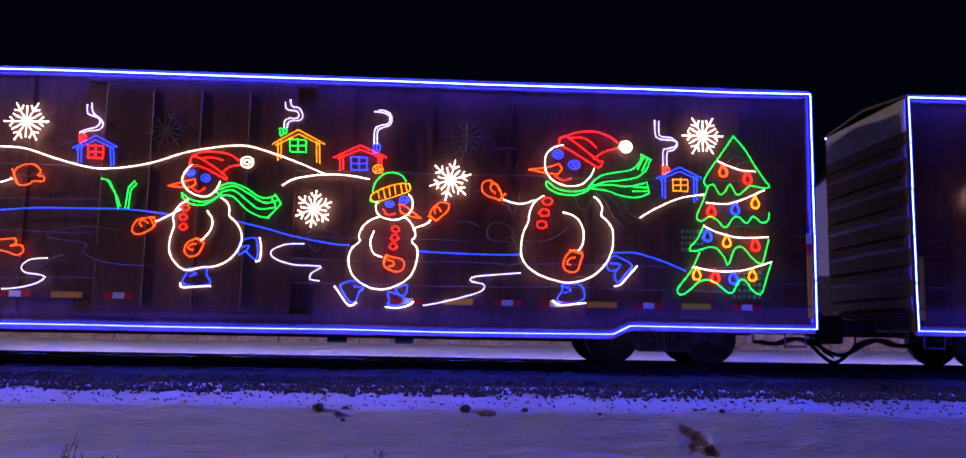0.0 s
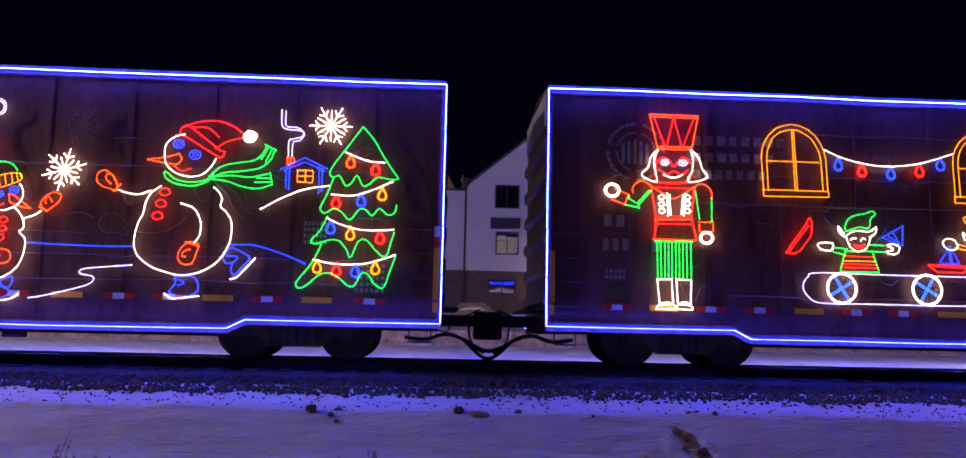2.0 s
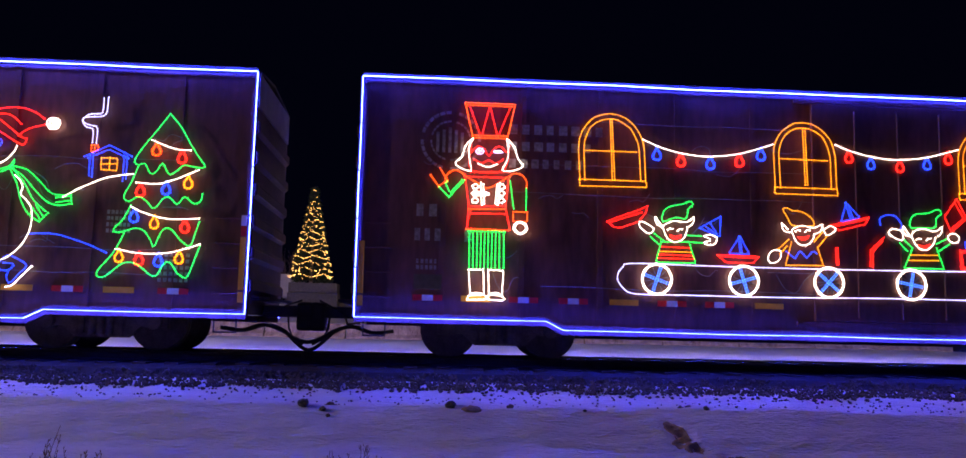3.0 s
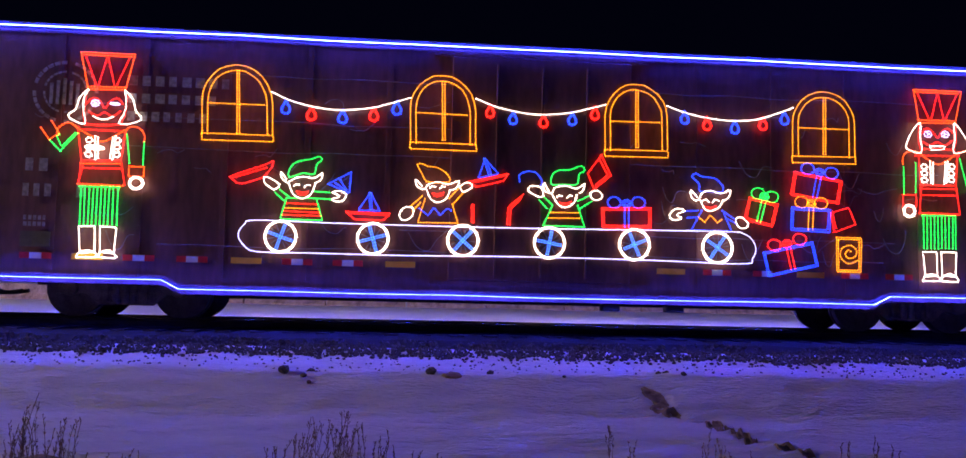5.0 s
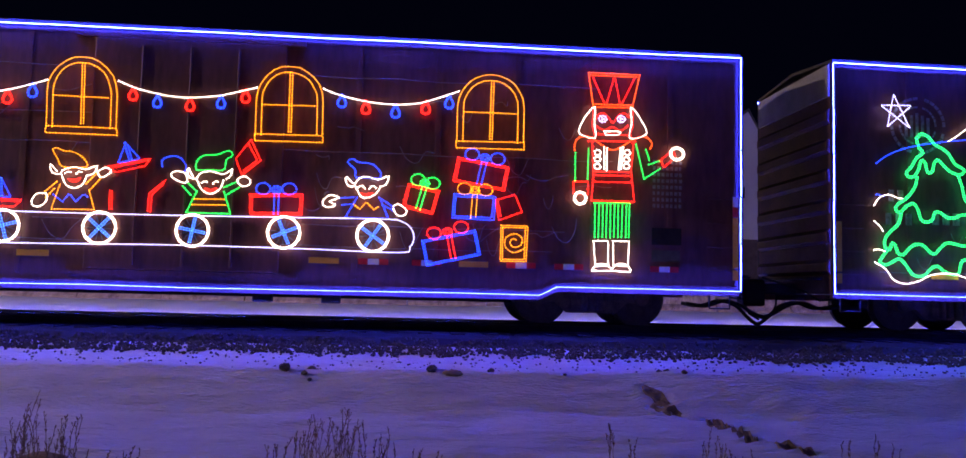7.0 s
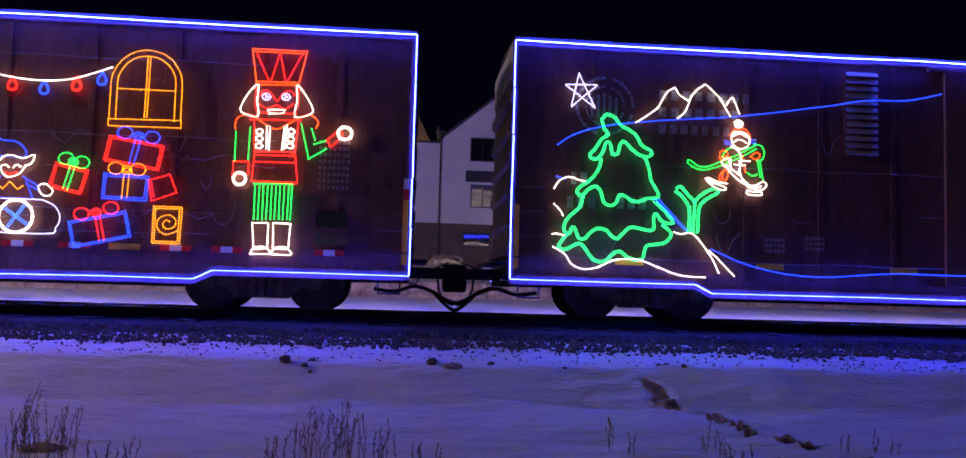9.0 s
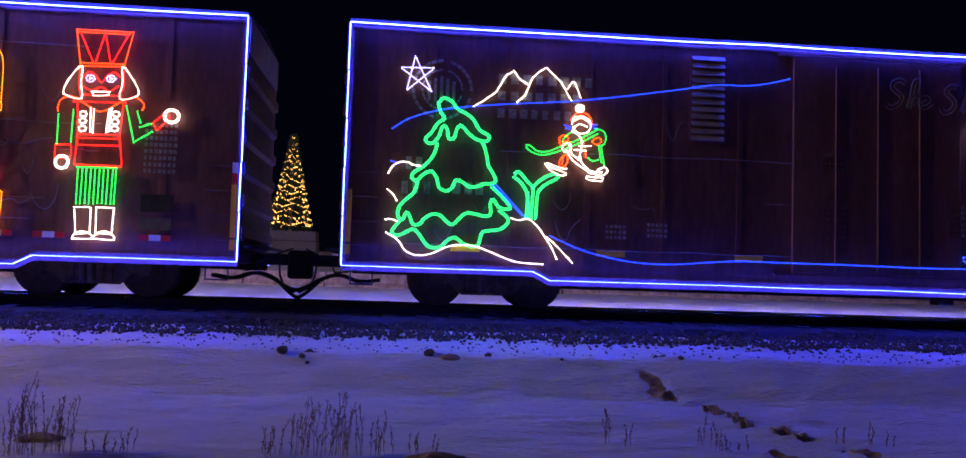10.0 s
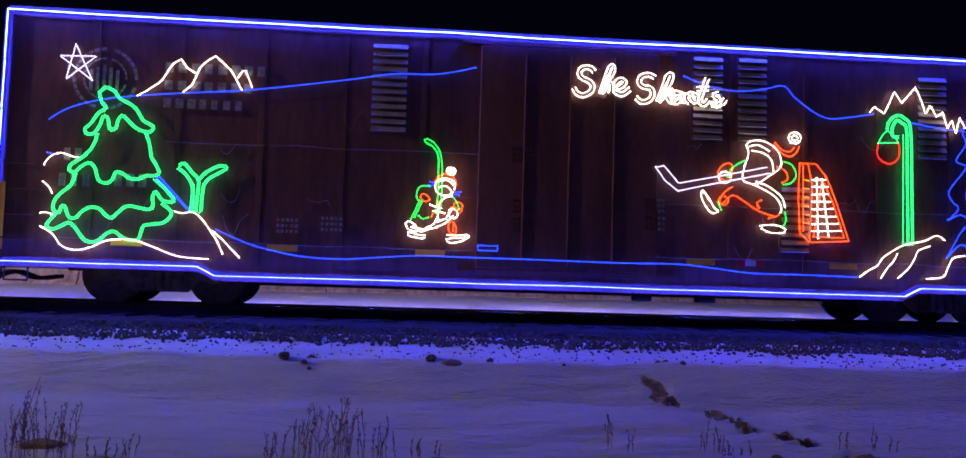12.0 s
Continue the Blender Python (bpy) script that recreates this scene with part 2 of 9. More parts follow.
def boxcar(name, label, post_gap, doors):
    car = tagged(new(name), label, "boxcar", group="lit train cars")
    bm = bmesh.new()
    side_shell(bm, LENGTH)
    part("side_wall", bm, STEEL_SIDE, car, "dark brown steel side sheathing")
    bm = bmesh.new()
    box(bm, 0, LENGTH, 3.0, 3.08, 0.5, 4.6)
    part("far_wall", bm, STEEL_SIDE, car)
    x = 0.04
    while x < LENGTH - 0.05:
        if not any(a - 0.05 < x < b + 0.05 for a, b in doors):
            bm = bmesh.new()
            box(bm, x, x + 0.09, 0.046, 0.06, 0.66, 4.5, 0.004)
            part("side_post", bm, STEEL_SIDE, car)
        x += post_gap
    for a, b in doors:
        bm = bmesh.new()
        box(bm, a, b, 0.0, 0.06, 0.72, 4.42, 0.015)
        door = part("sliding_door", bm, STEEL_SIDE, car, "closed plug door with lock rods")
        for i in range(1, 4):
            bm = bmesh.new()
            cyl(bm, (a + (b - a) * i / 4, -0.015, 0.8), (a + (b - a) * i / 4, -0.015, 4.3), 0.018, 8)
            part("lock_rod", bm, STEEL_SIDE, door)
        for z in (0.68, 4.46):
            bm = bmesh.new()
            box(bm, a - 0.3, b + 0.3, 0.0, 0.06, z - 0.035, z + 0.035)
            part("door_track", bm, STEEL_SIDE, car)
    bm = bmesh.new()
    for (y0, z0), (y1, z1) in (((0.02, 4.6), (1.55, 4.74)), ((1.55, 4.74), (3.1, 4.6))):
        q = [bm.verts.new(v) for v in ((0, y0, z0), (LENGTH, y0, z0), (LENGTH, y1, z1), (0, y1, z1), (0, y0, z0 + 0.05), (LENGTH, y0, z0 + 0.05), (LENGTH, y1, z1 + 0.05), (0, y1, z1 + 0.05))]
        for f in ((3, 2, 1, 0), (4, 5, 6, 7), (0, 1, 5, 4), (1, 2, 6, 5), (2, 3, 7, 6), (3, 0, 4, 7)):
            bm.faces.new([q[i] for i in f])
    part("roof", bm, ROOF_METAL, car, "ribbed galvanised roof")
    bm = bmesh.new()
    box(bm, 0.05, LENGTH - 0.05, 0.14, 3.0, 0.62, 0.74)
    part("underframe", bm, STEEL_DARK, car)
    bm = bmesh.new()
    box(bm, 3.4, LENGTH - 3.4, 1.3, 1.8, 0.34, 0.62)
    part("centre_sill", bm, STEEL_DARK, car)
    for x in (LENGTH * 0.56, LENGTH * 0.62):
        bm = bmesh.new()
        box(bm, x, x + 0.3, 0.16, 0.4, 0.27, 0.5, 0.02)
        part("brake_box", bm, STEEL_DARK, car)
    for x, s in ((0, 1), (LENGTH, -1)):
        bm = bmesh.new()
        box(bm, min(x, x + s * 0.06), max(x, x + s * 0.06), 0.14, 3.0, 0.62, 4.6)
        end = part("end_wall", bm, END_STEEL, car)
        bm = bmesh.new()
        box(bm, min(x, x - s * 0.03), max(x, x - s * 0.03), 0.1, 3.04, 4.02, 4.58)
        part("end_header", bm, PALE_PAINT, car, "pale header band across the car's end")
        for k in range(6):
            z = 0.95 + k * 0.52
            bm = bmesh.new()
            v = []
            for y in (0.12, 3.02):
                v.append([bm.verts.new((x - s * d, y, z + h)) for d, h in ((0, 0), (0.07, 0.06), (0.07, 0.2), (0, 0.27))])
            for i in range(3):
                bm.faces.new((v[0][i], v[0][i + 1], v[1][i + 1], v[1][i]))
            bm.faces.new(v[0])
            bm.faces.new(v[1][::-1])
            bmesh.ops.recalc_face_normals(bm, faces=bm.faces)
            part("end_rib", bm, END_STEEL, car)
        bm = bmesh.new()
        box(bm, min(x, x - s * 0.62), max(x, x - s * 0.62), 1.38, 1.72, 0.60, 0.80, 0.03)
        part("draft_gear", bm, STEEL_DARK, car)
        bm = bmesh.new()
        box(bm, min(x - s * 0.6, x - s * 0.88), max(x - s * 0.6, x - s * 0.88), 1.36, 1.74, 0.37, 0.87, 0.06)
        part("coupler_head", bm, STEEL_DARK, car)
        bm = bmesh.new()
        box(bm, min(x, x - s * 0.3), max(x, x - s * 0.3), 0.4, 2.7, 0.86, 0.91)
        part("crossover_platform", bm, STEEL_DARK, car)
        for y, drop in ((1.0, 0.16), (1.25, 0.30)):
            bm = bmesh.new()
            pts = [(x + s * 0.6, y, 0.40), (x + s * 0.25, y - 0.1, 0.36), (x - s * 0.1, y - 0.1, 0.46), (x - s * 0.4, y, 0.38), (x - s * 0.58, y, 0.35 - drop * 0.45), (x - s * 0.74, y, 0.34 - drop * 0.85), (x - s * 0.86, y, 0.34 - drop)]
            sm = spline([(p[0], p[2]) for p in pts], per=5)
            tube(bm, [(a, y, b) for a, b in sm], 0.033, 8)
            part("brake_hose", bm, RUBBER, car)
        bm = bmesh.new()
        tube(bm, [(x - s * 0.5, 1.15, 0.62), (x - s * 0.52, 1.12, 0.42), (x - s * 0.6, 1.1, 0.24), (x - s * 0.78, 1.1, 0.14)], 0.02, 6)
        part("air_pipe", bm, STEEL_DARK, car)
        bm = bmesh.new()
        tube(bm, [(x + s * 0.1, 0.25, 0.52), (x - s * 0.12, 0.3, 0.5), (x - s * 0.2, 0.7, 0.66), (x - s * 0.7, 1.3, 0.9)], 0.016, 6)
        part("uncoupling_lever", bm, STEEL_DARK, car)
        for i in range(4):
            bm = bmesh.new()
            cyl(bm, (x + s * 0.12, 0.03, 0.95 + i * 0.4), (x + s * 0.55, 0.03, 0.95 + i * 0.4), 0.012, 6)
            part("ladder_rung", bm, STEEL_SIDE, car)
        bm = bmesh.new()
        tube(bm, [(x + s * 0.15, 0.1, 0.62), (x + s * 0.15, 0.1, 0.33), (x + s * 0.5, 0.1, 0.33), (x + s * 0.5, 0.1, 0.62)], 0.018, 6)
        part("sill_step", bm, STEEL_DARK, car)
    wheelsets = []
    for x in (2.4, LENGTH - 2.4):
        bm = bmesh.new()
        for y in (0.62, 2.48):
            ring = [(-1.05, 0.36), (-1.05, 0.62), (-0.5, 0.70), (0.5, 0.70), (1.05, 0.62), (1.05, 0.36), (0.62, 0.38), (0.42, 0.20), (-0.42, 0.20), (-0.62, 0.38)]
            a = [bm.verts.new((u, y - 0.07, z)) for u, z in ring]
            b = [bm.verts.new((u, y + 0.07, z)) for u, z in ring]
            bm.faces.new(a)
            bm.faces.new(b[::-1])
            for k in range(len(ring)):
                bm.faces.new((a[k], b[k], b[(k + 1) % len(ring)], a[(k + 1) % len(ring)]))
        bmesh.ops.recalc_face_normals(bm, faces=bm.faces)
        box(bm, -0.2, 0.2, 0.7, 2.4, 0.36, 0.6)
        truck = part("truck", bm, TRUCK_STEEL, car, "grimy brown cast steel truck frame")
        truck.location = (x, 0, 0)
        for u in (-0.14, 0.0, 0.14):
            bm = bmesh.new()
            cyl(bm, (u, 0.53, 0.24), (u, 0.53, 0.52), 0.055, 10)
            part("spring", bm, TRUCK_STEEL, truck)
        for u in (-0.85, 0.85):
            bm = bmesh.new()
            cyl(bm, (u, 0.44, 0.457), (u, 0.56, 0.457), 0.12, 16)
            cyl(bm, (u, 0.42, 0.457), (u, 0.44, 0.457), 0.05, 6)
            part("bearing_cap", bm, TRUCK_STEEL, truck)
            bm = bmesh.new()
            box(bm, u * 0.36 - 0.045, u * 0.36 + 0.045, 0.5, 0.55, 0.26, 0.66, 0.01)
            part("bolster_guide", bm, TRUCK_STEEL, truck)
            bm = bmesh.new()
            for y, e in ((0.80, -1), (2.30, 1)):
                cyl(bm, (0, y - 0.065, 0), (0, y + 0.065, 0), 0.457, 40)
                cyl(bm, (0, y - e * 0.08 - 0.015, 0), (0, y - e * 0.08 + 0.015, 0), 0.485, 40)
                cyl(bm, (0, y + e * 0.07, 0), (0, y + e * 0.16, 0), 0.13, 14)
                for k in range(6):
                    c, d = math.cos(k * math.tau / 6), math.sin(k * math.tau / 6)
                    cyl(bm, (0.26 * c, y + e * 0.06, 0.26 * d), (0.26 * c, y + e * 0.075, 0.26 * d), 0.05, 8)
            cyl(bm, (0, 0.55, 0), (0, 2.55, 0), 0.08, 12)
            w = part("wheelset", bm, WHEEL_STEEL, truck)
            w.location = (u, 0, 0.457)
            wheelsets.append(w)
    return car, wheelsets


ROOF_METAL = mottled("galvanised_roof", (0.10, 0.09, 0.085), (0.2, 0.19, 0.18), 0.5, 3, 30, 0.1, 0.01, 0.5)
END_STEEL = mottled("brown_end_steel", (0.09, 0.04, 0.03), (0.17, 0.08, 0.06), 0.6, 2, 20, 0.15, 0.01)
PALE_PAINT = mottled("weathered_pale_paint", (0.35, 0.33, 0.31), (0.55, 0.52, 0.5), 0.6, 3, 30, 0.1, 0.005)
RUBBER = mottled("black_rubber", (0.012, 0.012, 0.012), (0.03, 0.03, 0.03), 0.6, 8, 60, 0.1, 0.003)
TRUCK_STEEL = mottled("grimy_brown_cast_steel", (0.10, 0.078, 0.062), (0.30, 0.23, 0.18), 0.8, 6, 50, 0.2, 0.008)
WHEEL_STEEL = mottled("rusty_wheel_steel", (0.07, 0.055, 0.045), (0.19, 0.15, 0.125), 0.65, 7, 50, 0.2, 0.006, 0.2)
CARS = [(6.18 - LENGTH, "snowmen"), (7.89, "workshop"), (27.71, "hockey")]
snow_car, snow_wheels = boxcar("boxcar", "dark brown boxcar with skating snowmen in light ropes", 1.3, [(6.5, 9.6)])
shop_car, shop_wheels = boxcar("boxcar", "dark brown boxcar with a toy workshop in light ropes", 1.3, [(7.6, 10.6)])
rink_car, rink_wheels = boxcar("boxcar", "dark brown boxcar with a hockey game in light ropes", 1.3, [(7.5, 10.5)])


for car in (snow_car, shop_car, rink_car):
    lo, hi, top = 0.48, 0.62, 4.58
    ring = [(0, hi), (3.1, hi), (3.38, lo), (LENGTH - 3.38, lo), (LENGTH - 3.1, hi), (LENGTH, hi), (LENGTH, top), (0, top), (0, hi)]
    for y, inset in ((-0.01, 0.0), (3.13, 0.06)):
        for (a, za), (b, zb) in zip(ring, ring[1:]):
            if a == b:  # upright runs come in lengths with dark joints
                x = a + (inset if a == 0 else -inset)
                cuts = sorted((za, zb))
                n = 5
                step = (cuts[1] - cuts[0]) / n
                runs = [[(x + random.uniform(-0.006, 0.006), y, cuts[0] + k * step + 0.012), (x + random.uniform(-0.006, 0.006), y, cuts[0] + (k + 1) * step - 0.012)] for k in range(n)]
            else:
                n = max(1, round(abs(b - a) / 1.4))
                runs = [[(a + (b - a) * k / n, y, za + (zb - za) * k / n + (random.uniform(-0.014, 0.012) if 0 < k < n else 0)) for k in range(n + 1)]]
            for run in runs:
                bm = bmesh.new()
                if y < 0 and a != b:
                    ribbon(bm, run, 0.005, -0.034, -0.002)
                else:
                    tube(bm, run, 0.0065 if y < 0 else 0.024, 8)
                part("edge_light", bm, GLOW["edge"], car, "blue rope light along the car's edge")
                if y < 0:  # added black rods beside the strip block its light towards the car
                    dx = (0.03 if a == 0 else -0.03) if a == b else 0.0
                    dz = 0.0 if a == b else (-0.03 if za == top else 0.03)
                    bm = bmesh.new()
                    tube(bm, [(p[0] + dx, 0.003, p[2] + dz) for p in run], 0.011, 6)
                    if a == b:
                        tube(bm, [(p[0] - dx * 0.85, 0.004, p[2]) for p in run], 0.017, 6)
                    part("light_baffle", bm, RUBBER, car, "black rod added to block the strip's light")
                if a == b:  # added lip on the car's corner keeps the strip's light off the end wall
                    s = -1 if a == 0 else 1
                    r, back = (0.0095, 0.06) if y < 0 else (0.034, 3.05)
                    u = [x + s * (r + 0.010), x + s * (r + 0.018)]
                    v = sorted((y + (-r - 0.004 if y < 0 else r + 0.004), back))
                    bm = bmesh.new()
                    box(bm, min(u), max(u), v[0], v[1], run[0][2] - 0.012, run[1][2] + 0.012)
                    part("corner_baffle", bm, RUBBER, car)


# ---- light rope figures ----
UNLIT = mottled("unlit_clear_rope", (0.16, 0.15, 0.14), (0.3, 0.28, 0.27), 0.3, 20, 120, 0.05, 0.002)
TINT_ORDER = [k for k in TINTS if k != "edge"]
SLOT = {k: i for i, k in enumerate(TINT_ORDER)}


def outline(kind, data):
    """The line that a stroke follows: smooth or straight, open or closed, an oval, a drop."""
    if kind == "c":
        return [spline(data)]
    if kind == "C":
        return [spline(data, True)]
    if kind in "pw":
        mid = spline(data)
        pair = []
        for off in ((-0.034, 0.034) if kind == "p" else (-0.015, 0.015)):
            line = []
            for i, (x, z) in enumerate(mid):
                (xa, za), (xb, zb) = mid[max(i - 1, 0)], mid[min(i + 1, len(mid) - 1)]
                d = math.hypot(xb - xa, zb - za) or 1.0
                line.append((x - off * (zb - za) / d, z + off * (xb - xa) / d))
            pair.append(line)
        return pair
    if kind == "l":
        return [data]
    if kind == "L":
        return [list(data) + [data[0]]]
    if kind == "o":
        x, z, a, b = data
        return [[(x + a * math.cos(k * math.tau / 24), z + b * math.sin(k * math.tau / 24)) for k in range(25)]]
    x, z, r, turn = data
    if kind == "d":
        shape = [(0, 1.35), (-0.35, 0.7), (-0.75, 0.0), (-0.7, -0.65), (-0.3, -1.0), (0.3, -1.0), (0.7, -0.65), (0.75, 0.0), (0.35, 0.7)]
        return [spline([(x + r * a, z + r * b) for a, b in shape], True), spline([(x + 0.8 * r * a, z + 0.8 * r * b - 0.05 * r) for a, b in shape], True)]
    lines = []
    for k in range(12):
        a = radians(turn + 30 * k)
        long = r if k % 2 == 0 else r * 0.72
        tip = (x + long * math.cos(a), z + long * math.sin(a))
        lines.append([(x + 0.05 * r * math.cos(a), z + 0.05 * r * math.sin(a)), tip])
        if k % 2 == 0:
            for side in (-1, 1):
                b = a + side * radians(50)
                base = (x + 0.55 * r * math.cos(a), z + 0.55 * r * math.sin(a))
                lines.append([base, (base[0] + 0.3 * r * math.cos(b), base[1] + 0.3 * r * math.sin(b))])
    return lines


def light_rope(name, strokes, parent, at=(0, 0), bulb=0.0102, gap=0.046):
    """A mesh of bulbs on a sleeve along every stroke."""
    vs, fs, ms = [], [], []
    for tint, kind, data in strokes:
        lit = tint != "unlit"
        slot = SLOT[tint] if lit else 2 * len(TINT_ORDER)
        for line in outline(kind, data):
            pts = evenly([(a, 0.0, b) for a, b in line], gap)
            if lit:
                for p in pts:
                    n = len(vs)
                    j = bulb * random.uniform(0.9, 1.1)
                    vs += [(p.x + dx * j, p.y + dy * j, p.z + dz * j) for dx, dy, dz in ((1, 0, 0), (-1, 0, 0), (0, 1, 0), (0, -1, 0), (0, 0, 1), (0, 0, -1))]
                    fs += [(n + a, n + b, n + c) for a, b, c in ((0, 4, 3), (4, 1, 3), (1, 5, 3), (5, 0, 3), (4, 0, 2), (1, 4, 2), (5, 1, 2), (0, 5, 2))]
                    ms += [slot] * 8
            r = 0.007
            first = len(vs)
            for i, p in enumerate(pts):
                d = (pts[min(i + 1, len(pts) - 1)] - pts[max(i - 1, 0)])
                d = d.normalized() if d.length > 1e-6 else Vector((1, 0, 0))
                u = Vector((-d.z, 0, d.x))
                vs += [tuple(p + u * r), tuple(p + Vector((0, -r, 0))), tuple(p - u * r), tuple(p + Vector((0, r, 0)))]
            for i in range(len(pts) - 1):
                n = first + 4 * i
                for k in range(4):
                    fs.append((n + k, n + (k + 1) % 4, n + 4 + (k + 1) % 4, n + 4 + k))
                    ms.append(slot + len(TINT_ORDER) if lit else slot)
    me = bpy.data.meshes.new(name)
    me.from_pydata(vs, [], fs)
    for k in TINT_ORDER:
        me.materials.append(GLOW[k])
    for k in TINT_ORDER:
        me.materials.append(SLEEVE[k])
    me.materials.append(UNLIT)
    me.polygons.foreach_set("material_index", ms)
    ob = new(name, me)
    ob.parent = parent
    ob.location = (at[0], 0, at[1])
    return ob


def figure(car, name, at, label, pieces):
    """A drawing in light rope on a car's side: its main line, and under it the pieces of it."""
    made = []
    for piece, pivot, strokes in pieces:
        if not made:
            ob = light_rope(name, strokes, car)
            ob.location = (at[0], -0.03, at[1])
            ob["label"] = label
        else:
            ob = light_rope(piece, strokes, made[0], pivot)
        made.append(ob)
    return made


made = figure(snow_car, "hill_line", (9.46, 2.40), "white light rope drawn as snowy hills", [
    ("hill_line", (0.00, 0.00), [
        ("white", "c", [(-4.85, 0.89), (-4.56, 0.90), (-4.17, 0.88), (-3.68, 0.73), (-3.09, 0.59), (-2.60, 0.61), (-2.12, 0.71), (-1.64, 0.88), (-1.16, 0.98), (-0.72, 1.02), (-0.37, 0.95), (0.14, 0.78), (0.61, 0.59)]),
    ]),
    ("hill_line", (0.00, 0.00), [
        ("white", "c", [(-0.05, 0.39), (0.15, 0.50), (0.54, 0.57), (0.94, 0.58), (1.34, 0.52)]),
    ]),
    ("hill_line", (0.00, 0.00), [
        ("white", "c", [(5.80, 0.00), (6.11, 0.18), (6.48, 0.34), (6.89, 0.41)]),
    ]),
])

made = figure(snow_car, "ice_edge", (10.58, 1.52), "blue light rope drawn as the edge of the ice", [
    ("ice_edge", (0.00, 0.00), [
        ("blue", "c", [(-5.88, 0.70), (-5.60, 0.75), (-5.03, 0.80), (-4.26, 0.81), (-3.59, 0.81), (-2.90, 0.74)]),
    ]),
    ("ice_edge", (0.00, 0.00), [
        ("blue", "c", [(-1.84, 0.65), (-1.43, 0.56), (-0.93, 0.43), (-0.34, 0.33), (-0.04, 0.31)]),
    ]),
    ("ice_edge", (0.00, 0.00), [
        ("blue", "c", [(1.03, 0.24), (1.55, 0.22), (2.15, 0.21), (2.73, 0.22)]),
    ]),
    ("ice_edge", (0.00, 0.00), [
        ("blue", "c", [(4.22, 0.28), (4.58, 0.29), (4.93, 0.20), (5.19, 0.11), (5.44, 0.00)]),
    ]),
])

made = figure(snow_car, "ice_swirl", (5.52, 1.02), "pale light rope drawn as a skate track", [
    ("ice_swirl", (0.00, 0.00), [
        ("cool", "c", [(0.25, 0.50), (0.01, 0.48), (-0.13, 0.37), (-0.07, 0.27), (0.14, 0.24), (0.24, 0.20), (0.13, 0.11), (-0.14, 0.03), (-0.43, 0.00)]),
    ]),
])

swirl_b = figure(snow_car, "ice_swirl", (9.74, 1.25), "pale light rope drawn as a skate track", [
    ("ice_swirl", (0.00, 0.00), [
        ("cool", "c", [(0.04, 0.59), (-0.25, 0.57), (-0.47, 0.46), (-0.40, 0.34), (-0.11, 0.25), (0.18, 0.24), (0.34, 0.22), (0.19, 0.12), (0.17, 0.02), (0.32, 0.00)]),
    ]),
])

swirl_c = figure(snow_car, "ice_swirl", (12.50, 0.88), "pale light rope drawn as a skate track", [
    ("ice_swirl", (0.00, 0.00), [
        ("cool", "c", [(0.78, 0.56), (0.34, 0.52), (0.03, 0.48), (-0.01, 0.41), (0.20, 0.36), (0.15, 0.25), (-0.15, 0.15), (-0.54, 0.05), (-0.80, 0.00)]),
    ]),
])

made = figure(snow_car, "plant_sprig", (6.85, 2.35), "green light rope sprig", [
    ("sprig", (0.00, 0.00), [
        ("green", "l", [(-0.32, 0.47), (-0.20, 0.44), (-0.09, 0.23), (-0.03, 0.00)]),
        ("green", "l", [(-0.22, 0.44), (-0.06, 0.18), (0.01, 0.00)]),
        ("green", "l", [(0.20, 0.44), (0.11, 0.33), (0.08, 0.00)]),
        ("green", "l", [(0.23, 0.39), (0.15, 0.30), (0.13, 0.00)]),
    ]),
])

made = figure(snow_car, "house_outline", (6.34, 3.01), "light rope cottage with a smoking chimney", [
    ("cottage", (0.00, 0.00), [
        ("blue", "l", [(-0.30, 0.30), (0.05, 0.51), (0.42, 0.32)]),
        ("blue", "l", [(-0.24, 0.28), (0.05, 0.44), (0.37, 0.29)]),
        ("blue", "l", [(-0.22, 0.32), (-0.20, 0.05)]),
        ("blue", "l", [(-0.17, 0.35), (-0.15, 0.05)]),
        ("blue", "l", [(0.29, 0.34), (0.32, 0.00)]),
        ("blue", "l", [(0.34, 0.32), (0.37, 0.00)]),
    ]),
    ("window", (0.00, 0.00), [
        ("red", "L", [(-0.06, 0.34), (0.18, 0.34), (0.19, 0.14), (-0.05, 0.14)]),
        ("red", "l", [(0.06, 0.35), (0.07, 0.13)]),
        ("red", "l", [(-0.06, 0.24), (0.19, 0.24)]),
    ]),
    ("chimney", (0.00, 0.00), [
        ("red", "L", [(-0.21, 0.51), (-0.11, 0.51), (-0.10, 0.43), (-0.20, 0.39)]),
        ("red", "l", [(-0.16, 0.51), (-0.16, 0.39)]),
    ]),
    ("smoke", (0.00, 0.00), [
        ("cool", "c", [(-0.21, 0.55), (-0.13, 0.60), (0.05, 0.65), (0.10, 0.75), (0.03, 0.82), (-0.08, 0.85), (-0.12, 0.93), (-0.12, 1.04)]),
        ("cool", "c", [(-0.15, 0.55), (-0.09, 0.58), (0.10, 0.61), (0.15, 0.72), (0.07, 0.81), (-0.01, 0.87), (-0.04, 0.95), (-0.05, 1.05)]),
    ]),
])

